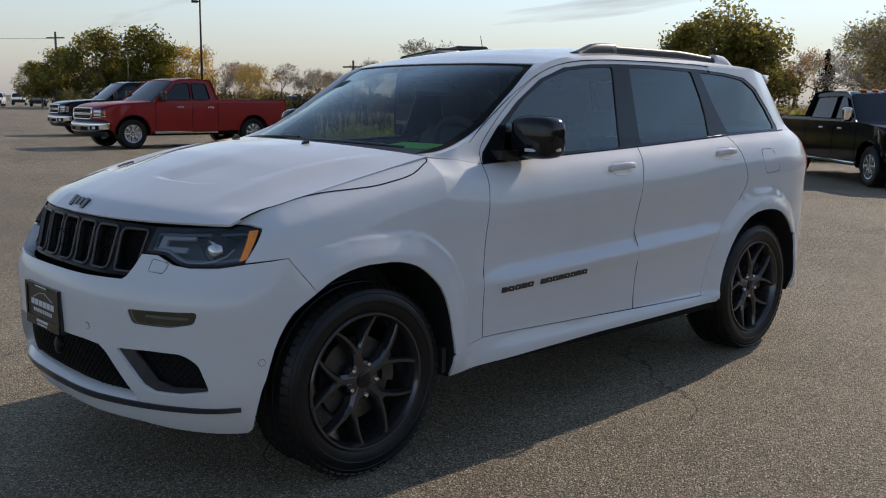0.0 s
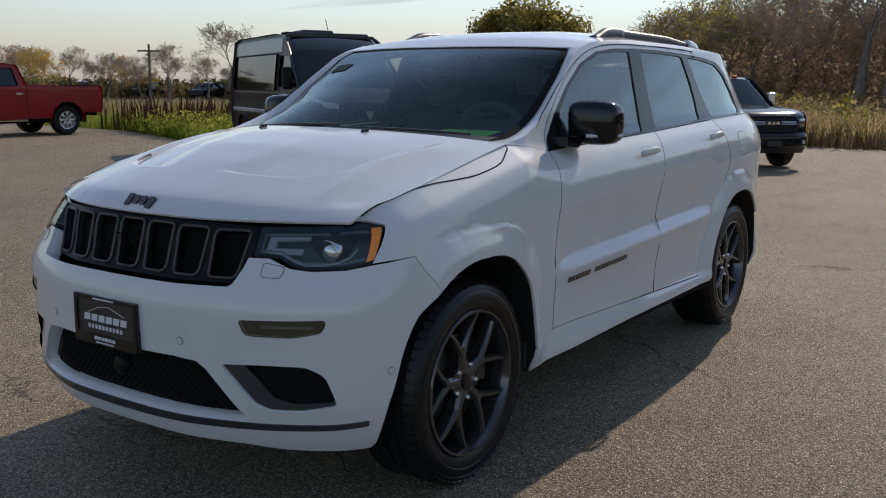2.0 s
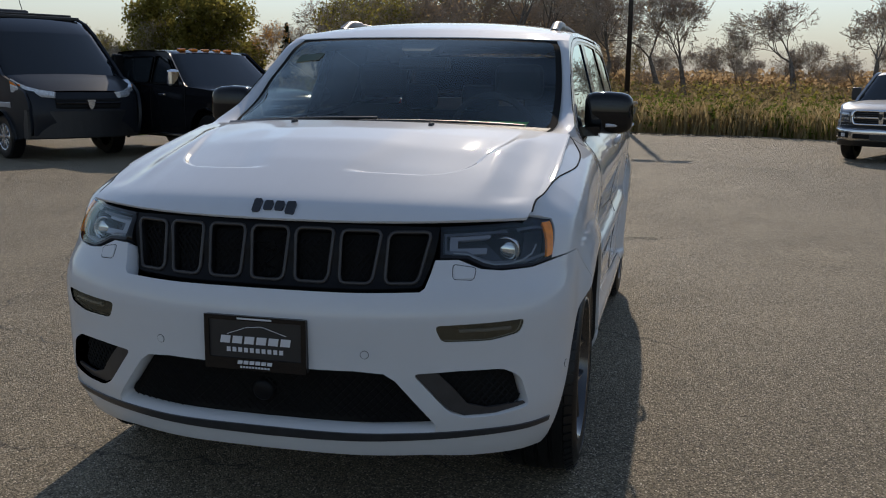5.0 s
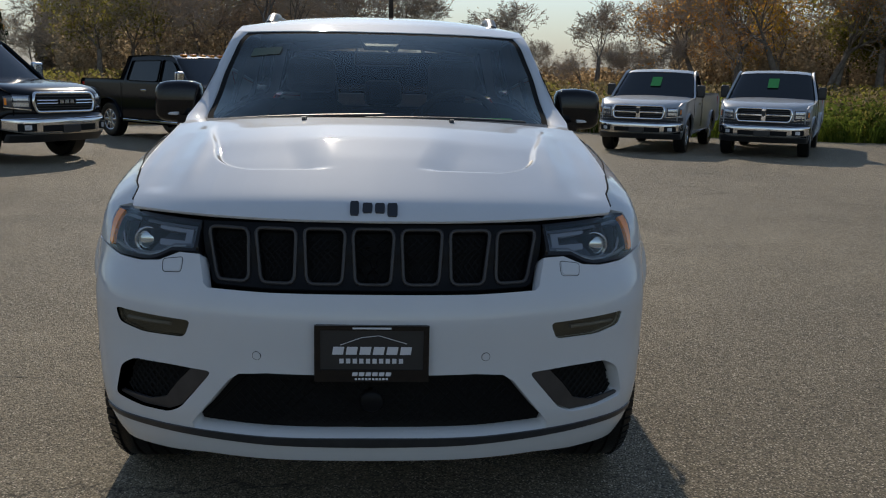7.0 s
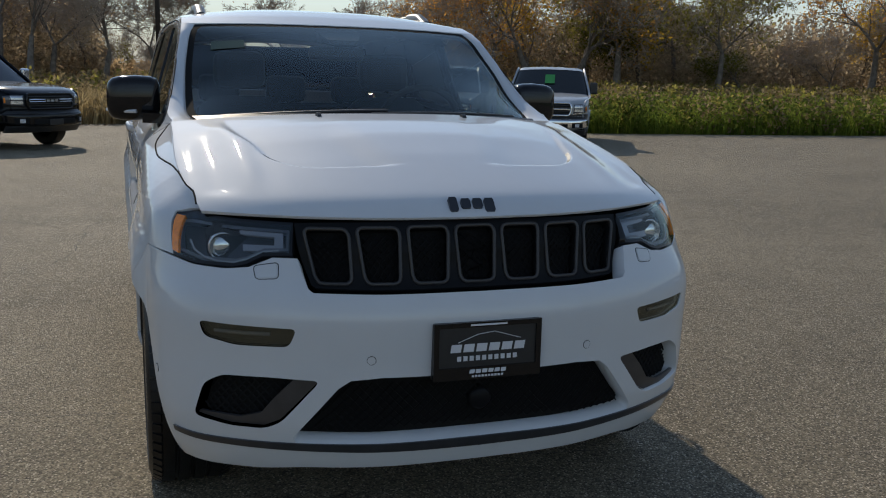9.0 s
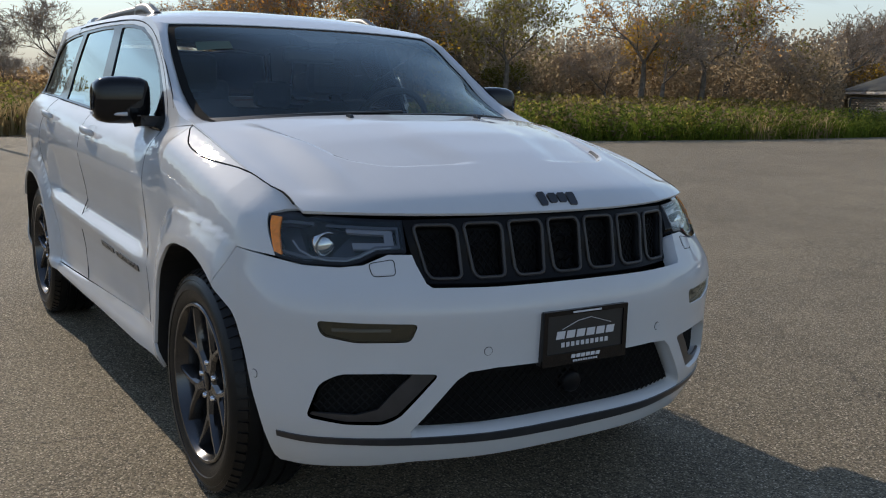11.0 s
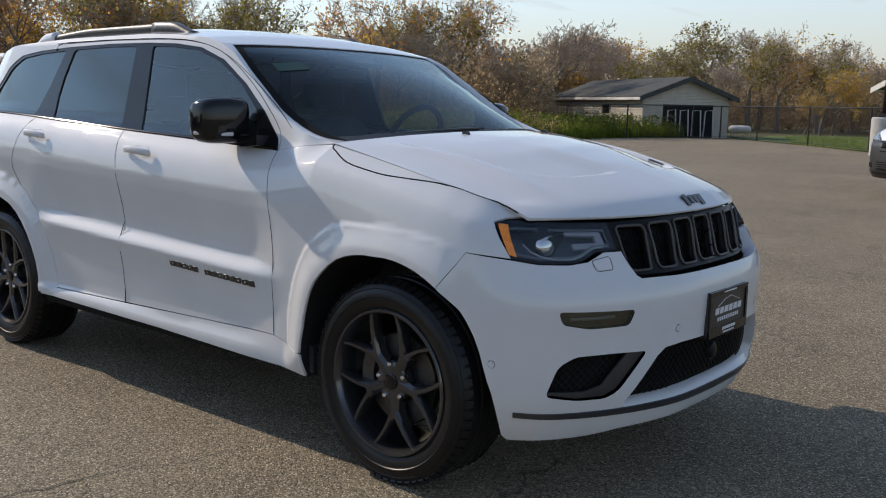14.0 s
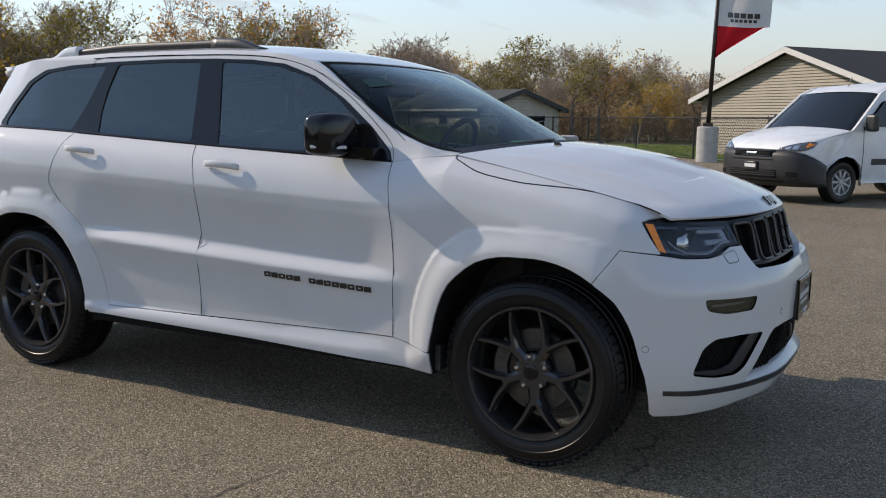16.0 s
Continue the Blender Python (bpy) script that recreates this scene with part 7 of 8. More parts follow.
L_WEED = leaf_mat("weed_leaves", (0.085, 0.12, 0.024), (0.21, 0.23, 0.05), 0.6, 0.7, 0.35)
M_BARK = mat("grey_bark", (0.17, 0.142, 0.115), 0.95, vary=0.35, scale=5, bump=0.5, bump_scale=30)
M_TWIG = mat("brown_twigs", (0.37, 0.295, 0.23), 0.95, vary=0.3, scale=1.5)


def raw_mesh(name, verts, faces, material, smooth=False):
    me = bpy.data.meshes.new(name)
    v = np.asarray(verts, np.float32)
    me.from_pydata(v.tolist(), [], faces.tolist() if isinstance(faces, np.ndarray) else faces)
    if smooth:
        me.polygons.foreach_set("use_smooth", [True] * len(me.polygons))
    me.materials.append(material)
    me.update()
    return me


def stick(V, Fc, a, b, ra, rb, sides):
    a, b = np.asarray(a, float), np.asarray(b, float)
    t = b - a
    l = np.linalg.norm(t)
    if l < 1e-6:
        return
    t /= l
    u = np.cross(t, (0.3, 0.9, 0.2) if abs(t[2]) > 0.8 else (0, 0, 1))
    u /= np.linalg.norm(u)
    w = np.cross(t, u)
    n = len(V)
    for p, r in ((a, ra), (b, rb)):
        for k in range(sides):
            an = 2 * math.pi * k / sides
            V.append(p + (u * math.cos(an) + w * math.sin(an)) * r)
    for k in range(sides):
        j = (k + 1) % sides
        Fc.append((n + k, n + j, n + sides + j, n + sides + k))


def leaf_quads(centres, size, rng):
    n = len(centres)
    c = np.asarray(centres, float)
    a = rng.normal(size=(n, 3)); a /= np.linalg.norm(a, axis=1)[:, None]
    b = np.cross(a, rng.normal(size=(n, 3))); b /= np.linalg.norm(b, axis=1)[:, None]
    s = size * rng.uniform(0.6, 1.3, (n, 1))
    v = np.stack([c - a * s, c + b * s * 0.55, c + a * s, c - b * s * 0.55], 1).reshape(-1, 3)
    f = np.arange(4 * n).reshape(-1, 4)
    return v, f


def tree_parts(seed, height, spread, leaves, leaf_size, leaf_material, fork=0.30, twigs=True, depth=5):
    """Trunk with limbs as one mesh, the crown of twigs and leaves as another."""
    rng = np.random.default_rng(seed)
    TV, TF, CV, CF, tips = [], [], [], [], []

    def grow(p, d, length, r, level):
        steps = 3 if level < 2 else 2 if level < 5 else 1
        q = np.array(p, float)
        d = np.array(d, float)
        for s in range(steps):
            d2 = d + rng.normal(size=3) * (0.10 + 0.05 * level) + np.array((0, 0, 0.06 if level else 0.0))
            d2 /= np.linalg.norm(d2)
            e = q + d2 * length / steps
            r2 = r * (1 - 0.28 / steps * (s + 1) / 1.0)
            stick(TV if level < 3 else CV, TF if level < 3 else CF, q, e, r, r2, 7 if level == 0 else 5 if level < 3 else 3)
            if level >= 2:
                tips.append(e)
            if level > 0 or s == steps - 1:
                if level < depth:
                    for _ in range(rng.integers(1, 3) if s < steps - 1 else rng.integers(2, 4)):
                        side = rng.normal(size=3)
                        side -= d2 * side.dot(d2)
                        side /= np.linalg.norm(side)
                        nd = d2 * rng.uniform(0.55, 0.9) + side * rng.uniform(0.45, 0.85) * spread
                        nd /= np.linalg.norm(nd)
                        grow(e, nd, length * rng.uniform(0.52, 0.74), max(r2 * rng.uniform(0.45, 0.65), 0.010), level + 1)
            q, d, r = e, d2, r2

    grow((0, 0, -0.1), (0, 0, 1), height * fork, height * 0.016, 0)
    tv = np.array(TV)
    allz = max(max(v[2] for v in TV), max((v[2] for v in CV), default=0))
    k = height / allz
    tv = tv * k
    trunk = raw_mesh("trunk", tv, [tuple(f) for f in TF], M_BARK, True)
    cv = np.array(CV) * k if CV else np.zeros((0, 3))
    tips = np.array(tips) * k
    crown = []
    if len(cv):
        crown.append((cv, CF, M_TWIG))
    me_t = raw_mesh("branchwork", cv, [tuple(f) for f in CF], M_TWIG) if len(cv) else None
    me_l = None
    if leaves:
        c = tips[rng.integers(0, len(tips), leaves)] + rng.normal(size=(leaves, 3)) * height * 0.022
        v, f = leaf_quads(c, leaf_size, rng)
        me_l = raw_mesh("leaves", v, f, leaf_material)
    return trunk, me_t, me_l


def make_tree(label, seed, height, spread, leaves, leaf_size, leaf_material, fork=0.3, depth=5):
    t, tw, lv = tree_parts(seed, height, spread, leaves, leaf_size, leaf_material, fork, True, depth)
    ob = empty("tree", Matrix.Translation((0, 0, -500)), label, "tree", "trees along the field")
    for n, me in (("trunk", t), ("branchwork", tw), ("crown", lv)):
        if me:
            c = new(n, me)
            c.parent = ob
    return ob


def make_spruce(seed, height):
    rng = np.random.default_rng(seed)
    TV, TF = [], []
    stick(TV, TF, (0, 0, -0.1), (0, 0, height), height * 0.018, 0.01, 7)
    C = []
    for z in np.arange(0.06, 0.99, 0.022):
        R = (1 - z) * height * 0.34 * rng.uniform(0.8, 1.1)
        for k in range(int(6 + 14 * (1 - z))):
            a = rng.uniform(0, 2 * math.pi)
            for s in np.arange(0.1, 1.0, 0.16):
                C.append((R * s * math.cos(a), R * s * math.sin(a), height * z - R * s * 0.35))
    C = np.array(C) + rng.normal(size=(len(C), 3)) * 0.05
    v, f = leaf_quads(C, 0.14, rng)
    ob = empty("tree", Matrix.Translation((0, 0, -500)), "dark green spruce tree at the field edge", "tree", "trees along the field")
    a = new("trunk", raw_mesh("trunk", np.array(TV), [tuple(q) for q in TF], M_BARK, True)); a.parent = ob
    b = new("crown", raw_mesh("needles", v, f, L_PINE)); b.parent = ob
    return ob


def make_full_tree(label, seed, height, width, lobes, leaves, leaf_size, leaf_material):
    """A leafy tree: limbs rise to uneven lobes of foliage, with gaps between them."""
    rng = np.random.default_rng(seed)
    TV, TF, CV, CF, C = [], [], [], [], []
    fork = np.array((0, 0, height * 0.22))
    stick(TV, TF, (0, 0, -0.1), fork, height * 0.024, height * 0.018, 8)
    for k in range(lobes):
        zc = rng.uniform(0.26, 0.90)
        reach = width * 0.5 * math.sqrt(max(0.05, 1 - ((zc - 0.48) / 0.50) ** 2)) * rng.uniform(0.35, 0.88)
        a = 2.4 * k + rng.uniform(-0.5, 0.5)
        c = np.array((reach * math.cos(a), reach * math.sin(a), zc * height))
        mid = fork + (c - fork) * 0.5 + np.array((0, 0, 0.04 * height))
        stick(TV, TF, fork, mid, height * 0.010, height * 0.006, 5)
        stick(TV, TF, mid, c, height * 0.006, height * 0.002, 4)
        r = height * rng.uniform(0.085, 0.15)
        n = leaves // lobes
        d = rng.normal(size=(n, 3))
        d /= np.linalg.norm(d, axis=1)[:, None]
        p = c + d * (r * rng.uniform(0.25, 1.0, (n, 1)) ** 0.5 * np.array((1.0, 1.0, 1.15))) + rng.normal(size=(n, 3)) * r * 0.22
        C.append(p)
        for q in p[:: max(1, n // 14)]:
            stick(CV, CF, c + (q - c) * 0.15, q, 0.02, 0.006, 3)
    v, f = leaf_quads(np.concatenate(C), leaf_size, rng)
    ob = empty("tree", Matrix.Translation((0, 0, -500)), label, "tree", "trees along the field")
    for n, me in (("trunk", raw_mesh("trunk", np.array(TV), [tuple(q) for q in TF], M_BARK, True)), ("branchwork", raw_mesh("branchwork", np.array(CV), [tuple(q) for q in CF], M_TWIG)), ("crown", raw_mesh("leaves", v, f, leaf_material))):
        c = new(n, me)
        c.parent = ob
        if n == "branchwork":
            c["kind"] = "stuff"
    return ob


KIND = {
    "full_olive": [make_full_tree("broad full tree with olive leaves", s, 9, 8.6, 34, 9000, 0.17, L_OLIVE) for s in (31, 32)],
    "full_green": [make_full_tree("tall full tree with yellowing green leaves", s, 9, 5.2, 24, 6000, 0.17, L_GREEN) for s in (33,)],
    "full_gold": [make_full_tree("full tree with golden autumn leaves", s, 9, 6.6, 26, 4200, 0.16, L_GOLD) for s in (34,)],
    "bare": [make_tree("leafless brown tree at the field edge", s, 9, 0.72, 160, 0.08, L_BROWN, 0.26, 6) for s in (1, 2, 3)],
    "brown": [make_tree("tree with thin dry brown leaves", s, 9, 0.78, 420, 0.09, L_BROWN, 0.26, 6) for s in (4, 5)],
    "orange": [make_tree("tree with rust coloured autumn leaves", s, 9, 0.85, 1100, 0.10, L_ORANGE, 0.26) for s in (6, 7)],
    "gold": [make_tree("tree with golden autumn leaves", s, 9, 0.9, 1700, 0.12, L_GOLD, 0.26) for s in (8, 9)],
    "olive": [make_tree("tree with a dense olive crown", s, 9, 0.95, 2000, 0.12, L_OLIVE, 0.24) for s in (10, 11)],
    "green": [make_tree("broad tree with yellowing green leaves", s, 9, 1.0, 4800, 0.13, L_GREEN, 0.22) for s in (12, 13)],
    "spruce": [make_spruce(14, 9)],
}
SKYLINE = [(96, 3.4), (105, 3.9), (110, 4.9), (115, 4.9), (122, 5.2), (129, 5.8), (135, 6.6), (138, 5.6), (139.5, 2.9), (144, 2.9), (145.5, 6.0), (150, 6.4), (152, 4.6), (155, 7.2), (160, 6.6), (163, 4.6), (166, 2.6), (172, 2.2), (178, 2.2), (181, 2.8), (183, 5.8), (190, 6.6), (196, 6.0),
           (199, 4.4), (204, 3.6), (207, 3.0), (211, 3.0), (214, 2.6), (217, 2.0), (225, 1.9), (235, 2.2), (240, 2.0)]
ZONES = [(96, 108, ("bare", "brown", "gold")), (108, 126, ("bare", "orange", "gold", "bare", "olive")), (126, 131, ("brown", "bare", "olive")), (131, 141, ("gold", "orange", "brown", "olive")), (141, 152, ("bare", "olive", "olive", "green")),
         (152, 162, ("orange", "olive", "gold", "orange")), (162, 180, ("bare", "bare", "brown")), (180, 192, ("bare", "bare", "brown", "olive", "orange")), (192, 198, ("olive", "brown", "olive")), (198, 206, ("bare", "bare")),
         (206, 214, ("bare", "brown", "olive")), (214, 239, ("bare", "gold", "brown"))]
CENTRE = (2.6, 0.0)


def plant(kind, az, dist, height, rng):
    src = rng.choice(KIND[kind])
    k = height / 9.0
    x, y = CENTRE[0] + dist * math.cos(radians(az)), CENTRE[1] + dist * math.sin(radians(az))
    o = copy_thing(src, Matrix.LocRotScale((x, y, -0.05), Euler((0, 0, rng.uniform(0, 6.28))), None))
    w = k * rng.uniform(0.9, 1.2)
    o.scale = (w, w, k)


rng = random.Random(11)
for a0, a1, kinds in ZONES:
    far = a0 >= 214
    dense_belt = a0 < 198
    for row, (dist, share) in enumerate((((47, 1.0), (55, 1.0)) if dense_belt else ((58, 1.0), (68, 0.9)) if not far else ((82, 1.0), (95, 0.85)))):
        step = (1.9, 1.5)[row] if dense_belt else 1.7
        az = a0 + rng.uniform(0, step)
        while az < a1:
            e = np.interp(az, [q[0] for q in SKYLINE], [q[1] for q in SKYLINE])
            d = dist + rng.uniform(-3, 3)
            if 100 < az < 126:
                d += 16
            h = (1.4 + math.tan(radians(e)) * d) * share * rng.uniform(0.62, 1.08)
            kind = rng.choice(kinds)
            if not (200 < az < 203.5 and row == 0):
                plant(kind, az, d, h, rng)
            az += step * rng.uniform(0.75, 1.25) * (1 if not far else 1.1)
plant("spruce", 201.8, 62, 4.8, rng)
for k_, a_, h_ in (("orange", 159.4, 7.0), ("orange", 156.6, 7.5), ("gold", 154.0, 7.3), ("olive", 151.6, 7.2), ("orange", 161.2, 6.2), ("olive", 146.0, 6.9), ("orange", 137.5, 7.1)):
    plant(k_, a_, 45.5, h_, rng)
for k_, a_, d_, h_ in (("full_olive", 246.02, 104.9, 8.36), ("full_olive", 248.12, 108.8, 6.48), ("full_olive", 245.0, 106.9, 5.81), ("full_olive", 248.83, 110.8, 5.0), ("full_green", 243.14, 103.0, 8.71), ("full_green", 242.18, 104.0, 7.31), ("full_gold", 240.24, 101.1, 6.76),
                      ("orange", 238.37, 99.2, 5.42), ("full_olive", 243.89, 107.0, 4.73), ("brown", 237.16, 97.2, 5.03), ("gold", 236.13, 96.2, 5.03), ("brown", 234.91, 95.3, 5.03), ("gold", 233.13, 94.4, 4.24), ("bare", 231.95, 94.4, 4.27),
                      ("bare", 229.65, 93.5, 5.57), ("bare", 226.48, 93.7, 7.49), ("full_olive", 207.49, 57.7, 7.01), ("full_olive", 206.32, 58.7, 6.2), ("full_olive", 208.98, 58.6, 6.02), ("orange", 203.33, 58.9, 4.75)):
    plant(k_, a_, d_, h_, rng)
plant("gold", 109.9, 57, 4.0, rng); plant("gold", 110.8, 56, 3.0, rng); plant("gold", 109.2, 58, 3.2, rng)
plant("bare", 186.0, 42, 8.2, rng); plant("bare", 182.2, 41, 6.6, rng); plant("bare", 187.8, 44, 8.4, rng)
plant("bare", 178.6, 43, 5.9, rng); plant("bare", 177.6, 44, 6.3, rng); plant("bare", 171.5, 46, 5.4, rng); plant("bare", 167.5, 47, 5.6, rng); plant("bare", 174.5, 47, 4.4, rng)
for ks in KIND.values():
    for o in ks:
        for c in list(o.children):
            bpy.data.objects.remove(c)
        bpy.data.objects.remove(o)


def field_points(n, rng, lo, hi, a0, a1):
    """Random places in a ring sector round the lot's middle, off the pavement."""
    out = np.zeros((0, 2))
    lot_p = np.array(LOT, float)
    while len(out) < n:
        a = np.radians(rng.uniform(a0, a1, n))
        d = np.sqrt(rng.uniform(lo * lo, hi * hi, n))
        p = np.stack([CENTRE[0] + d * np.cos(a), CENTRE[1] + d * np.sin(a)], 1)
        out = np.concatenate([out, p[~inside(lot_p, p)]])
    return out[:n]


def edge_points(n, rng, i0, i1, depth, power=1.0):
    """Random places in a strip outside the lot's edge, from corner i0 to i1."""
    e = np.array(LOT[i0:i1 + 1], float)
    seg = np.diff(e, axis=0)
    l = np.linalg.norm(seg, axis=1)
    cum = np.r_[0, np.cumsum(l)]
    t = rng.uniform(0, cum[-1], n)
    k = np.clip(np.searchsorted(cum, t) - 1, 0, len(seg) - 1)
    q = e[k] + seg[k] * ((t - cum[k]) / l[k])[:, None]
    nrm = np.stack([-seg[k, 1], seg[k, 0]], 1) / l[k][:, None]
    o = rng.uniform(0, 1, n) ** power * depth + 0.02
    p = q + nrm * o[:, None]
    flip = inside(np.array(LOT, float), p)
    p[flip] = (q - nrm * o[:, None])[flip]
    return p


def blades(name, pts, height, width, rng, material, label, lean=0.35):
    n = len(pts)
    h = height * rng.uniform(0.55, 1.25, n)
    a = rng.uniform(0, 2 * np.pi, n)
    s = np.stack([np.cos(a), np.sin(a), np.zeros(n)], 1)
    d = rng.normal(size=(n, 3)) * lean
    d[:, 2] = 0
    base = np.concatenate([pts, np.full((n, 1), -0.03)], 1)
    w = width * rng.uniform(0.7, 1.3, (n, 1))
    up = np.array((0, 0, 1.0))
    mid = base + up * (h * 0.6)[:, None] + d * (h * 0.35)[:, None]
    tip = base + up * h[:, None] + d * h[:, None]
    v = np.stack([base - s * w, base + s * w, mid + s * w * 0.7, mid - s * w * 0.7, tip], 1).reshape(-1, 3)
    i = np.arange(n)[:, None] * 5
    f = [tuple(q) for q in (i + np.array((0, 1, 2, 3)))] + [tuple(q) for q in (i + np.array((3, 2, 4)))]
    ob = new(name, raw_mesh(name, v, f, material))
    return tagged(ob, label, "grass", kind="stuff")


def weeds(name, pts, height, per, size, rng, material, label):
    n = len(pts)
    h = height * rng.uniform(0.5, 1.2, n)
    idx = np.repeat(np.arange(n), per)
    t = rng.uniform(0.08, 1.0, n * per)
    c = np.concatenate([pts[idx], np.zeros((n * per, 1))], 1)
    c[:, 2] = t * h[idx]
    c[:, :2] += rng.normal(size=(n * per, 2)) * 0.10
    v, f = leaf_quads(c, size, rng)
    ob = new(name, raw_mesh(name, v, f, material))
    return tagged(ob, label, "plants", kind="stuff")


g = np.random.default_rng(3)
blades("grass_verge", np.concatenate([edge_points(38000, g, 15, 19, 7.0, 1.1), edge_points(5000, g, 13, 15, 4.0)]), 0.62, 0.013, g, L_GRASS, "tall green grass along the edge of the lot")
weeds("green_weeds", np.concatenate([edge_points(3600, g, 15, 19, 6.0, 1.0), edge_points(500, g, 12, 15, 4.0)]), 0.95, 16, 0.065, g, L_WEED, "tall leafy green weeds beside the asphalt")
blades("meadow_grass", np.concatenate([edge_points(14000, g, 5, 10, 7.0, 1.3), field_points(14000, g, 20, 36, 208, 240)]), 0.42, 0.014, g, L_GRASS, "green meadow grass at the edge of the lot")
blades("dry_meadow", np.concatenate([field_points(26000, g, 32, 47, 126, 164), field_points(36000, g, 23, 47, 164, 206), edge_points(11000, g, 9, 14, 4.0)]), 0.80, 0.022, g, L_DRY, "dry tan meadow grass and seed heads", 0.25)
weeds("leafy_meadow", np.concatenate([edge_points(900, g, 5, 10, 5.0, 1.0), field_points(700, g, 20, 28, 212, 236)]), 0.62, 14, 0.05, g, leaf_mat("yellow_green_leaves", (0.15, 0.18, 0.03), (0.33, 0.33, 0.07), 0.6, 0.7, 0.35), "low yellow-green leafy weeds in the meadow")
blades("seed_grass", field_points(9000, g, 27, 60, 208, 245), 0.62, 0.014, g, leaf_mat("olive_dry_grass", (0.15, 0.14, 0.045), (0.36, 0.28, 0.13), 0.6, 0.7, 0.35), "olive and tan seed grass behind the green weeds", 0.3)
weeds("dry_weeds", field_points(7400, g, 26, 48, 127, 206), 1.15, 13, 0.075, g, leaf_mat("dry_goldenrod", (0.17, 0.125, 0.065), (0.34, 0.26, 0.14), 0.5), "dry brown goldenrod and weeds in the field")
weeds("undergrowth", np.concatenate([field_points(2600, g, 46, 57, 126, 163), field_points(1300, g, 46, 57, 182, 199), field_points(2400, g, 62, 78, 97, 127)]), 3.7, 36, 0.095, g, leaf_mat("thicket_leaves", (0.31, 0.24, 0.155), (0.50, 0.385, 0.25), 0.7, 3.0, 0.25), "dense brown thicket below the trees")
weeds("green_bushes", np.concatenate([field_points(900, g, 40, 45, 128, 160), field_points(420, g, 41, 52, 128, 196), field_points(450, g, 24, 40, 128, 200)]), 1.2, 45, 0.070, g, L_OLIVE, "olive green bushes before the wood")
weeds("low_brush", field_points(1900, g, 46, 60, 161, 184), 1.7, 22, 0.13, g, L_BROWN, "low brown brush in the open field")
# the far brush has its haze mixed into a paler, greyer leaf colour
weeds("far_thicket", np.concatenate([field_points(2500, g, 63, 70, 124, 163), field_points(1200, g, 63, 70, 183, 200), field_points(1100, g, 80, 88, 95, 126)]), 5.0, 34, 0.17, g, leaf_mat("hazy_brown_brush", (0.32, 0.26, 0.195), (0.46, 0.375, 0.275), 0.6, 0.4, 0.25), "far brown brush behind the trees")
weeds("far_hedge", field_points(1600, g, 92, 112, 214, 262), 1.8, 24, 0.2, g, leaf_mat("far_hedge_leaves", (0.13, 0.115, 0.05), (0.25, 0.20, 0.09), 0.45, 0.5, 0.35), "far hedge of olive bushes")
blades("cattails", field_points(420, g, 26, 30, 221, 234), 1.0, 0.034, g, leaf_mat("cattail_brown", (0.05, 0.028, 0.016), (0.09, 0.05, 0.03), 0.2), "dark brown cattail stalks in the grass", 0.08)

# ---- shed, house, fence, flag, lamps ----
M_SIDING = mat("cream_siding", (0.52, 0.47, 0.39), 0.7, vary=0.08, scale=3, fine=0.06, fine_scale=20)
M_TAN = mat("tan_siding", (0.33, 0.29, 0.23), 0.7, vary=0.06, scale=2, fine=0.05, fine_scale=20)
M_SHINGLE = mat("grey_shingles", (0.055, 0.058, 0.055), 0.95, vary=0.2, scale=4, fine=0.3, fine_scale=25, bump=0.4, bump_scale=25)
M_DARKROOF = mat("black_shingles", (0.014, 0.015, 0.017), 0.9, vary=0.2, scale=4, fine=0.3, fine_scale=25)
M_TRIM = mat("white_trim", (0.62, 0.60, 0.57), 0.6, vary=0.05, scale=5)
M_CONC = mat("pale_concrete", (0.42, 0.41, 0.39), 0.85, vary=0.15, scale=4, fine=0.15, fine_scale=40, bump=0.3, bump_scale=60)
M_IRON = mat("black_iron", (0.014, 0.014, 0.015), 0.5, vary=0.2, scale=20)
M_POLE = mat("bronze_pole", (0.035, 0.028, 0.024), 0.5, metal=0.4, vary=0.15, scale=6)


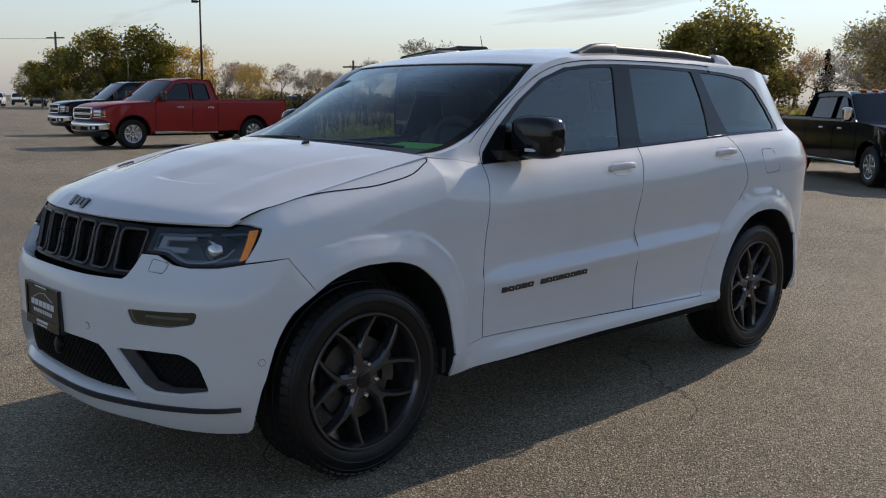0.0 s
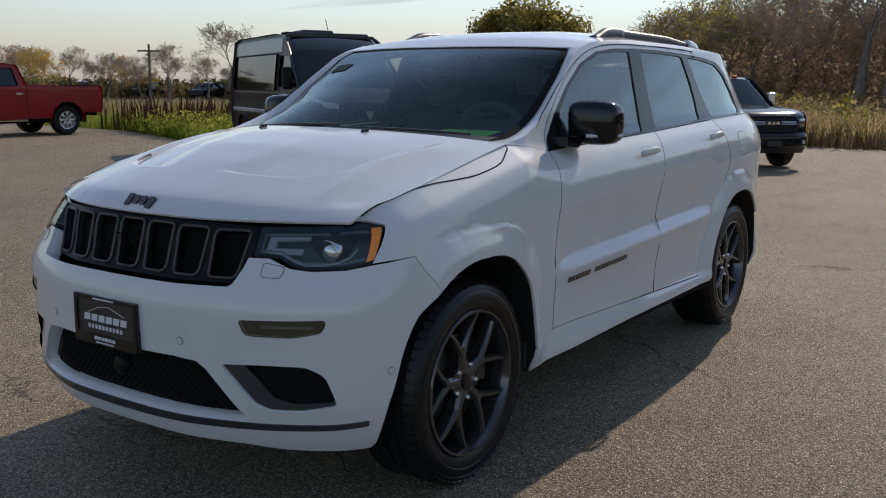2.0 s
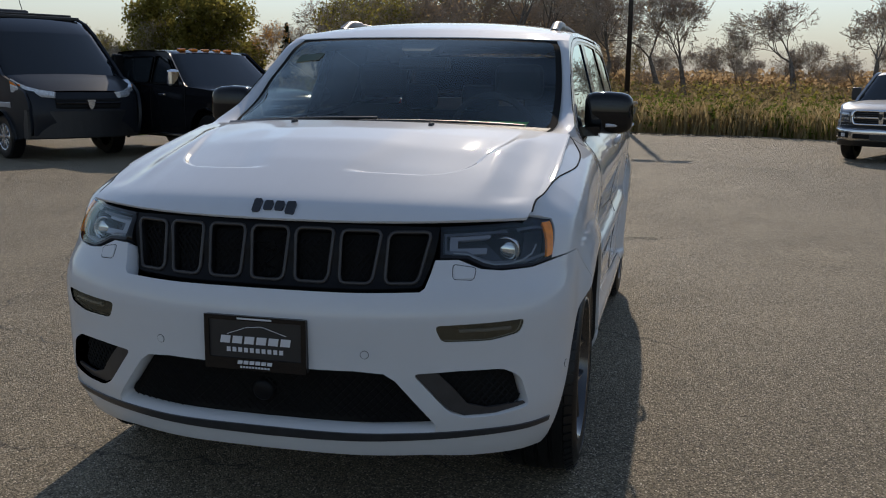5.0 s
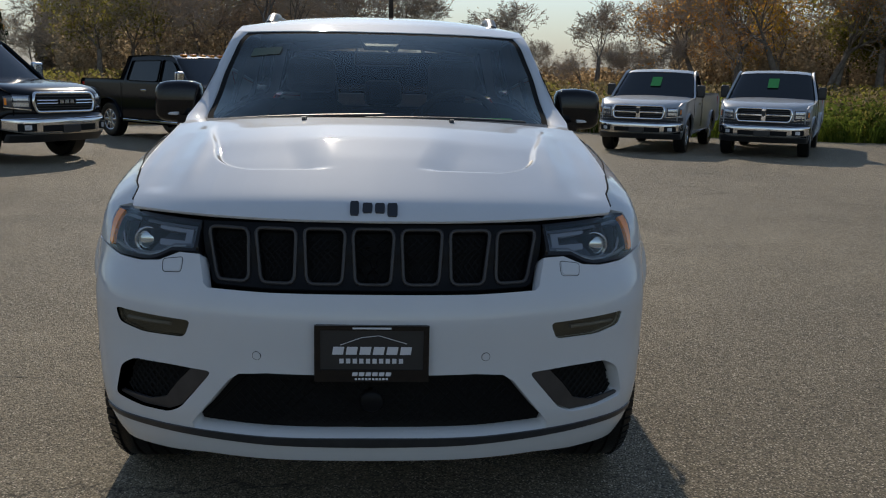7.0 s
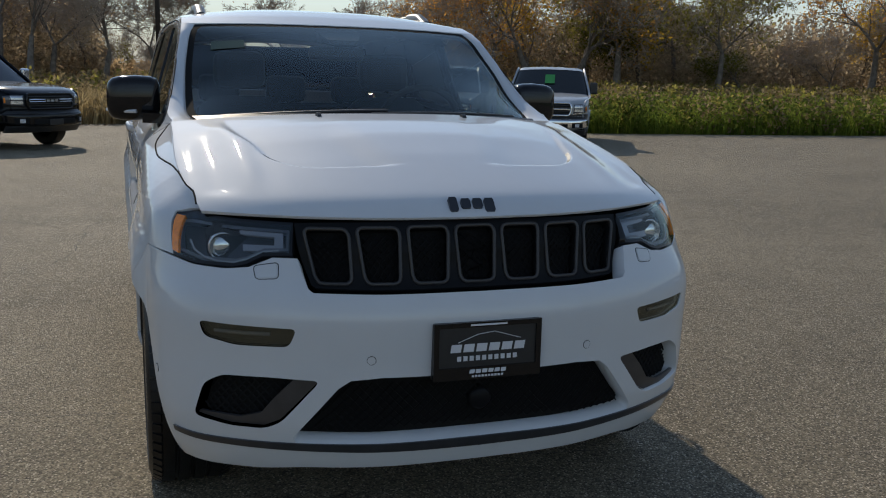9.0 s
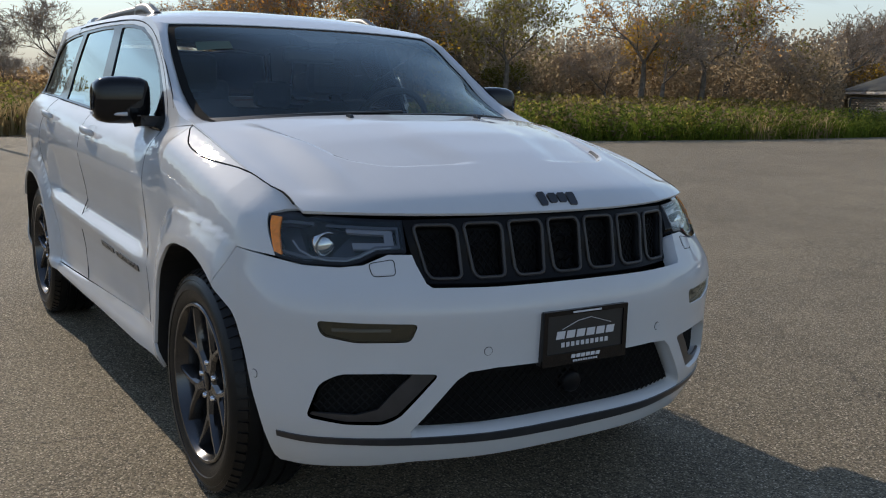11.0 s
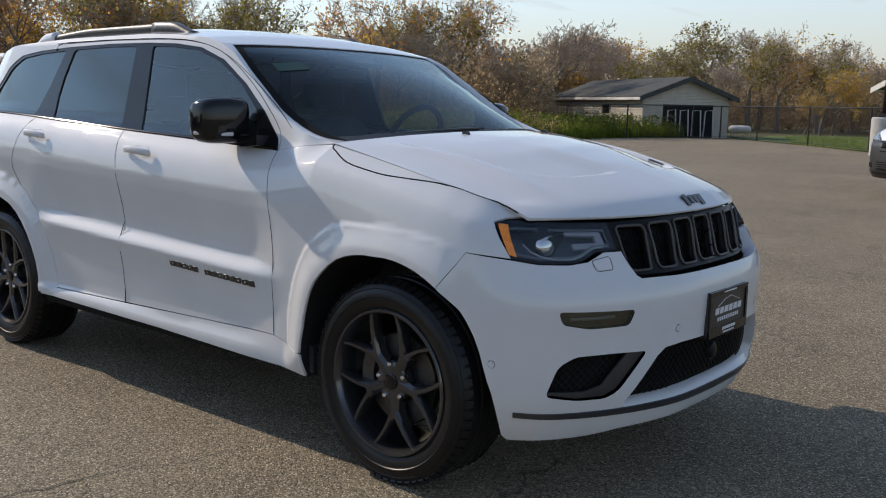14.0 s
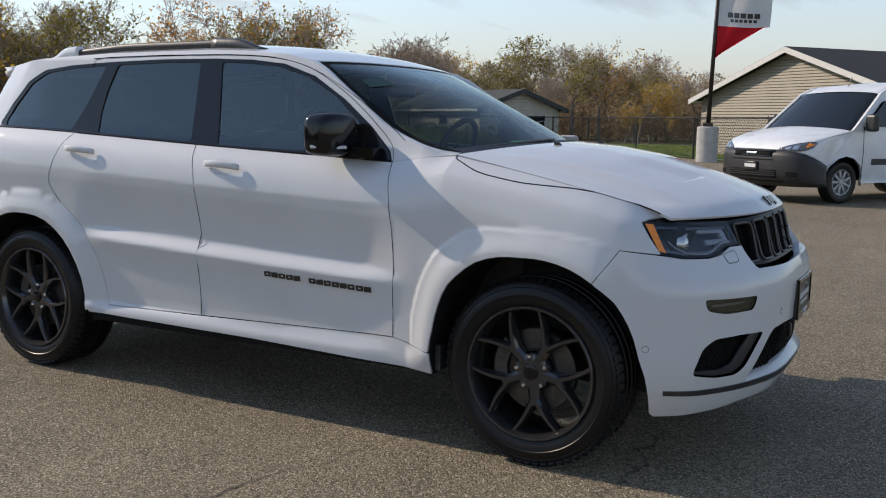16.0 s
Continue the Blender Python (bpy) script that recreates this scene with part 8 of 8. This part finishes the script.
def gable_house(name, label, origin, u, w, length, depth, eave, apex, wall_m, roof_m, board, over=0.35, door=None, window=None):
    """u: along the long side, w: along the gable; a local frame x = u, y = w."""
    m = Matrix(((u[0], w[0], 0, origin[0]), (u[1], w[1], 0, origin[1]), (0, 0, 1, -0.05), (0, 0, 0, 1)))
    h = empty(name, m, label, "building")
    bm = bmesh.new()
    box_mesh(bm, (0.05, 0.05, 0), (length - 0.05, depth - 0.05, eave - 0.02))
    part("wall", bm, wall_m, h)
    # boards of the long side and of the gable
    n = int(eave / board)
    for i in range(n):
        z = i * board
        spans = [(0, length)]
        if window and window[2] < z + board and z < window[3]:
            spans = [(0, window[0]), (window[1], length)]
        for a, b in spans:
            bm = bmesh.new()
            loft_mesh(bm, [[(x, 0.05, z), (x, 0.0, z + 0.01), (x, 0.03, z + board - 0.008), (x, 0.05, z + board)] for x in (a, b)])
            part("board", bm, wall_m, h)
    gn = int(apex / board)
    for i in range(gn):
        z = i * board
        t = max(0.0, (z + board - eave) / (apex - eave))
        y0, y1 = depth / 2 * t, depth - depth / 2 * t
        spans = [(y0, y1)]
        if door and z < door[2]:
            spans = [(y0, door[0]), (door[1], y1)]
        for a, b in spans:
            if b - a > 0.05:
                bm = bmesh.new()
                loft_mesh(bm, [[(0.05, y, z), (0.0, y, z + 0.01), (0.03, y, z + board - 0.008), (0.05, y, z + board)] for y in (a, b)])
                part("board", bm, wall_m, h)
    bm = bmesh.new()
    f = [bm.verts.new(p) for p in ((0.045, 0, eave - 0.02), (0.045, depth, eave - 0.02), (0.045, depth / 2, apex - 0.02))]
    bm.faces.new(f)
    part("gable_wall", bm, wall_m, h)
    rise = (apex - eave) / (depth / 2)
    for sg in (0, 1):
        bm = bmesh.new()
        ye, yr = (-over, depth / 2) if not sg else (depth + over, depth / 2)
        ze = eave - over * rise
        pts = [(-over, ye, ze + 0.03), (length + over, ye, ze + 0.03), (length + over, yr, apex + 0.03), (-over, yr, apex + 0.03)]
        loft_mesh(bm, [[(x, y, z + d) for x, y, z in pts] for d in (0.0, 0.10)])
        roof_ob = part("roof", bm, roof_m, h)
        bm = bmesh.new()
        loft_mesh(bm, [[(x, ye + s, ze + z) for s, z in ((-0.03, -0.06), (-0.03, 0.07), (0.02, 0.07), (0.02, -0.06))] for x in (-over, length + over)])
        part("eave_board", finish(bm), M_TRIM, h)
        bm = bmesh.new()
        loft_mesh(bm, [[(-over - 0.03, y, z - 0.14), (-over - 0.03, y, z + 0.08), (-over + 0.02, y, z + 0.08), (-over + 0.02, y, z - 0.14)] for y, z in ((ye, ze + 0.03), (yr, apex + 0.03))])
        part("rake_board", finish(bm), M_SHINGLE if door else M_TRIM, h)
    if door:
        # near-black sheet on the closed wall, standing for the shade inside the doorway
        bm = bmesh.new()
        box_mesh(bm, (0.03, door[0], 0), (0.055, door[1], door[2]))
        part("door_opening", bm, M_DARK, h)
        for k in range(4):
            y = door[0] + 0.15 + k * (door[1] - door[0] - 0.3) / 3.6
            bm = bmesh.new()
            tube_mesh(bm, [(-0.25 + 0.06 * k, y, 0.05), (-0.2, y, door[2] * 0.82), (-0.15, y + 0.45, door[2] * 0.85), (-0.25, y + 0.45, 0.05)], 0.035, 6)
            part("stored_frame", bm, M_TRIM, h)
    if window:
        bm = bmesh.new()
        box_mesh(bm, (window[0], 0.02, window[2]), (window[1], 0.045, window[3]))
        part("window_pane", bm, M_CARGLASS, h)
        for a, b in (((window[0] - 0.06, -0.02, window[2] - 0.06), (window[1] + 0.06, 0.03, window[2])), ((window[0] - 0.06, -0.02, window[3]), (window[1] + 0.06, 0.03, window[3] + 0.06)),
                     ((window[0] - 0.06, -0.02, window[2]), (window[0], 0.03, window[3])), ((window[1], -0.02, window[2]), (window[1] + 0.06, 0.03, window[3]))):
            bm = bmesh.new()
            box_mesh(bm, a, b)
            part("window_frame", bm, M_TAN, h)
    return h


gable_house("shed", "low cream sided shed with a grey shingle roof", (-20.2, 38.3), (-0.832, 0.555), (0.555, 0.832), 10.5, 4.75, 2.0, 2.86, M_SIDING, M_SHINGLE, 0.135, door=(1.1, 3.9, 1.62), window=(3.6, 4.5, 1.12, 1.55))
gable_house("house", "tan sided building with white trim and black roof", (-0.6, 31.49), (0.63, 0.776), (-0.776, 0.63), 16.0, 11.1, 2.45, 4.25, M_TAN, M_DARKROOF, 0.118, over=0.4)

fence = empty("fence", Matrix(), "black chain link fence around the lawn", "fence")
POSTS = [(-21.4, 33.4), (-19.4, 35.4), (-17.7, 38.6), (-17.2, 40.6), (-14.6, 38.7), (-11.2, 35.5), (-7.7, 31.5), (-4.2, 27.7), (-0.7, 23.9), (2.4, 20.9)]
for x, y in POSTS:
    bm = bmesh.new()
    tube_mesh(bm, [(x, y, -0.05), (x, y, 1.55)], 0.035, 8)
    part("post", bm, M_IRON, fence)
for a, b in zip(POSTS, POSTS[1:]):
    for z in (1.52, 0.08):
        bm = bmesh.new()
        tube_mesh(bm, [(*a, z), (*b, z)], 0.022 if z > 1 else 0.012, 6)
        part("rail", bm, M_IRON, fence)
    l = math.dist(a, b)
    V, Fc = [], []
    for sg in (-1, 1):
        for k in np.arange(-1.45, l, 0.16):
            p = []
            for s, z in ((k, 0.08 if sg > 0 else 1.5), (k + 1.42, 1.5 if sg > 0 else 0.08)):
                p.append((s, z))
            (s0, z0), (s1, z1) = p
            if s0 < 0:
                z0 += (z1 - z0) * (-s0) / (s1 - s0); s0 = 0
            if s1 > l:
                z1 = z0 + (z1 - z0) * (l - s0) / (s1 - s0); s1 = l
            if s1 > s0:
                c = lambda s, z: (a[0] + (b[0] - a[0]) * s / l, a[1] + (b[1] - a[1]) * s / l, z)
                stick(V, Fc, c(s0, z0), c(s1, z1), 0.005, 0.005, 3)
    w = new("wire_mesh", raw_mesh("wire_mesh", np.array(V), [tuple(f) for f in Fc], M_IRON))
    w.parent = fence
    w["kind"] = "stuff"

M_LAWN = mat("mown_lawn", (0.085, 0.15, 0.02), 0.9, vary=0.25, scale=0.8, second=(0.14, 0.19, 0.035), fine=0.3, fine_scale=15)
bm = bmesh.new()
bm.faces.new([bm.verts.new((x, y, 0.0)) for x, y in ((-17.0, 41.2), (-14.5, 39.0), (-11.1, 35.8), (-7.6, 31.8), (-4.1, 28.0), (2, 21.2), (30, 22.5), (30, 52), (-17, 52))][::1])
lawn = part("lawn", finish(bm), M_LAWN, None)
tagged(lawn, "mown bright green lawn behind the fence", "lawn", kind="structure")
blades("lawn_grass", field_points(9000, g, 34, 52, 97, 112), 0.10, 0.012, g, L_GRASS, "short mown grass of the lawn")

# propane tank on the lawn
bm = bmesh.new()
st = []
for s, r in ((-0.85, 0.02), (-0.80, 0.16), (-0.68, 0.25), (-0.5, 0.29), (0.5, 0.29), (0.68, 0.25), (0.80, 0.16), (0.85, 0.02)):
    st.append([(s, r * math.cos(a), 0.45 + r * math.sin(a)) for a in np.linspace(0, 2 * math.pi, 17)[:-1]])
loft_mesh(bm, st)
tank = part("gas_tank", bm, M_TRIM, None, smooth=True)
tank.matrix_basis = pose(-18.9, 47.0, 0, 0, 0, 20) @ Matrix.Scale(0.72, 4)
tagged(tank, "white horizontal gas tank on the lawn", "tank")
bm = bmesh.new()
box_mesh(bm, (-0.5, -0.2, -0.05), (-0.4, 0.2, 0.25))
part("tank_foot", bm, M_CONC, tank)
bm = bmesh.new()
box_mesh(bm, (0.4, -0.2, -0.05), (0.5, 0.2, 0.25))
part("tank_foot", bm, M_CONC, tank)


def light_pole(x, y, base_h, base_r, height, label, arm_dir, heads=2):
    ob = empty("street_lamp", placed(x, y, arm_dir), label, "lamp post", "lot lamps")
    bm = bmesh.new()
    lathe_mesh(bm, [(0.0, -0.1), (base_r, -0.1), (base_r, base_h - 0.03), (base_r - 0.03, base_h), (0.0, base_h)], 28, axis="z")
    part("concrete_base", finish(bm), M_CONC, ob)
    bm = bmesh.new()
    box_mesh(bm, (-0.16, -0.16, base_h), (0.16, 0.16, base_h + 0.10), 0.02)
    part("base_cover", bm, M_POLE, ob)
    bm = bmesh.new()
    tube_mesh(bm, [(0, 0, base_h), (0, 0, height)], [0.075, 0.055], 10)
    part("pole", bm, M_POLE, ob, smooth=True)
    for sg in ((1, -1) if heads == 2 else (1,)):
        bm = bmesh.new()
        box_mesh(bm, (min(0, sg * 0.12), -0.03, height - 0.12), (max(0, sg * 0.12), 0.03, height - 0.06), 0.01)
        box_mesh(bm, (min(sg * 0.12, sg * 0.5), -0.16, height - 0.16), (max(sg * 0.12, sg * 0.5), 0.16, height - 0.02), 0.03)
        part("lamp_head", bm, M_POLE, ob)
    return ob


light_pole(-23.8, 0.06, 0.82, 0.31, 6.4, "bronze light pole on a round concrete base", 90)
light_pole(-26.9, -48.9, 0.82, 0.31, 7.15, "bronze light pole with one arm in the far lot", 330, 1)
light_pole(-37.8, -82.6, 0.8, 0.3, 5.5, "bronze light pole in the far lot", 20)

flag = empty("flagpole", placed(-6.56, 28.85, 0), "bronze pole on a pale concrete base", "flagpole")
bm = bmesh.new()
lathe_mesh(bm, [(0.0, -0.1), (0.36, -0.1), (0.36, 1.18), (0.33, 1.22), (0.0, 1.22)], 30, axis="z")
part("concrete_base", finish(bm), M_CONC, flag, smooth=False)
bm = bmesh.new()
box_mesh(bm, (-0.15, -0.15, 1.22), (0.15, 0.15, 1.34), 0.02)
part("base_cover", bm, M_POLE, flag)
bm = bmesh.new()
tube_mesh(bm, [(0, 0, 1.2), (0.16, 0.0, 7.2)], [0.08, 0.055], 10)
part("pole", bm, M_POLE, flag, smooth=True)
banner = empty("flag", placed(-6.56, 28.85, 0), "white and red dealer flag hanging from a pole", "flag")
M_FLAGW = leaf_mat("white_cloth", (0.62, 0.62, 0.62), (0.66, 0.66, 0.66), 0.35, 2, 0.05)
M_FLAGR = leaf_mat("red_cloth", (0.50, 0.022, 0.030), (0.52, 0.025, 0.032), 0.35, 2, 0.08)


def cloth(u, v):
    """u: out from the pole, 0 to 1; v: down, 0 to 1."""
    z = 6.1 - 2.55 * v - 0.50 * u * (1 - v) * 0.5
    reach = 1.75 * (1 - 0.02 * v) * (1.0 if v < 0.58 else 1.0 - (v - 0.58) / 0.42 * 1.0)
    x = 0.13 + u * reach + 0.0 * v
    if v > 0.58:
        z = 6.1 - 2.55 * v + 0.55 * u * (1 - v) * 0
    zz = z - 0.10 * math.sin(u * 3) * (1 - v)
    y = 0.12 * math.sin(u * 7 + v * 4) * u
    return (x, y, zz)


for nm, v0, v1, m in (("white_field", 0.0, 0.58, M_FLAGW), ("red_field", 0.58, 1.0, M_FLAGR)):
    bm = bmesh.new()
    grid = [[bm.verts.new(cloth(u, v)) for u in np.linspace(0, 1, 15)] for v in np.linspace(v0, v1, 12)]
    for a, b in zip(grid, grid[1:]):
        for k in range(14):
            bm.faces.new((a[k], a[k + 1], b[k + 1], b[k]))
    bmesh.ops.remove_doubles(bm, verts=bm.verts[:], dist=0.002)
    part(nm, bm, m, banner, smooth=True)
for i in range(5):
    bm = bmesh.new()
    q = [cloth(u, v) for u, v in ((0.20 + 0.125 * i, 0.385), (0.30 + 0.125 * i, 0.385), (0.30 + 0.125 * i, 0.455), (0.20 + 0.125 * i, 0.455))]
    loft_mesh(bm, [[(x, y - d, z) for x, y, z in q] for d in (0.012, 0.016)])
    part("print_block", bm, M_BADGE, banner)
for i in range(6):
    bm = bmesh.new()
    q = [cloth(u, v) for u, v in ((0.26 + 0.085 * i, 0.475), (0.32 + 0.085 * i, 0.475), (0.32 + 0.085 * i, 0.515), (0.26 + 0.085 * i, 0.515))]
    loft_mesh(bm, [[(x, y - d, z) for x, y, z in q] for d in (0.012, 0.016)])
    part("print_block", bm, M_BADGE, banner)

# far utility poles and wires
for x, y, h in ((-56, -71.5, 5.1), (-37.5, -99, 8.0), (-14, -104, 8.0)):
    ob = empty("utility_pole", placed(x, y, 30), "far wooden utility pole with cross arm", "utility pole", "utility poles")
    bm = bmesh.new()
    tube_mesh(bm, [(0, 0, -0.1), (0, 0, h)], [0.16, 0.11], 8)
    part("pole", bm, M_BARK, ob)
    bm = bmesh.new()
    box_mesh(bm, (-0.07, -1.1, h - 0.7), (0.07, 1.1, h - 0.55))
    part("cross_arm", bm, M_BARK, ob)
bm = bmesh.new()
tube_mesh(bm, [(-37.5, -99, 7.3), (-26, -101.5, 6.8), (-14, -104, 7.3)], 0.02, 4)
tagged(part("power_line", bm, M_IRON, None), "thin black power lines between the poles", "wire")

# cracks in the asphalt, and water standing along its edge
M_CRACK = mat("tar_crack", (0.075, 0.066, 0.056), 0.9, vary=0.3, scale=6)
crng = random.Random(21)
cracks = [((3.0, 5.4), 176, 26), ((-4.2, 7.0), 98, 15), ((-7.5, -8), 84, 26), ((-3.9, -1.5), 172, 17), ((5, -6.0), 168, 22), ((0.4, -1.9), 200, 6), ((-1.6, 2.4), 95, 8), ((-10.5, -2), 92, 22), ((1.4, 3.3), 150, 7), ((-2.2, -4.5), 70, 6), ((-5.0, 12), 100, 14)]
bm = bmesh.new()
for (x, y), a, l in cracks:
    a = radians(a)
    prev = None
    s = 0
    w = 0.004
    while s < l:
        a2 = a + crng.uniform(-0.5, 0.5)
        w = max(0.002, min(0.0045, w + crng.uniform(-0.002, 0.002)))
        nx, ny = -math.sin(a2), math.cos(a2)
        cur = (bm.verts.new((x + nx * w, y + ny * w, 0.0035)), bm.verts.new((x - nx * w, y - ny * w, 0.0035)))
        if prev:
            bm.faces.new((prev[0], prev[1], cur[1], cur[0]))
        prev = cur
        st_ = crng.uniform(0.05, 0.16)
        x, y, s = x + math.cos(a2) * st_, y + math.sin(a2) * st_, s + st_
crack_ob = part("asphalt_cracks", finish(bm), M_CRACK, None)
tagged(crack_ob, "thin dark cracks running across the asphalt", "cracks", kind="stuff")
M_PUDDLE = mat("puddle_water", (0.05, 0.045, 0.04), 0.26, spec=0.8, bump=0.25, bump_scale=14)
for cx, cy, lx, ly in ((-22.2, 0.6, 0.42, 1.7), (-22.3, -1.9, 0.28, 1.1), (-21.9, 3.0, 0.25, 0.6), (-21.6, -4.6, 0.22, 1.3), (-22.0, 4.9, 0.16, 0.9)):
    bm = bmesh.new()
    bm.faces.new([bm.verts.new((cx + lx * (1 + 0.25 * crng.uniform(-1, 1)) * math.cos(t), cy + ly * (1 + 0.2 * crng.uniform(-1, 1)) * math.sin(t), 0.004)) for t in np.linspace(0, 2 * math.pi, 25)[:-1]])
    tagged(part("puddle", finish(bm), M_PUDDLE, None), "shallow puddle at the edge of the asphalt", "puddle", "puddles")
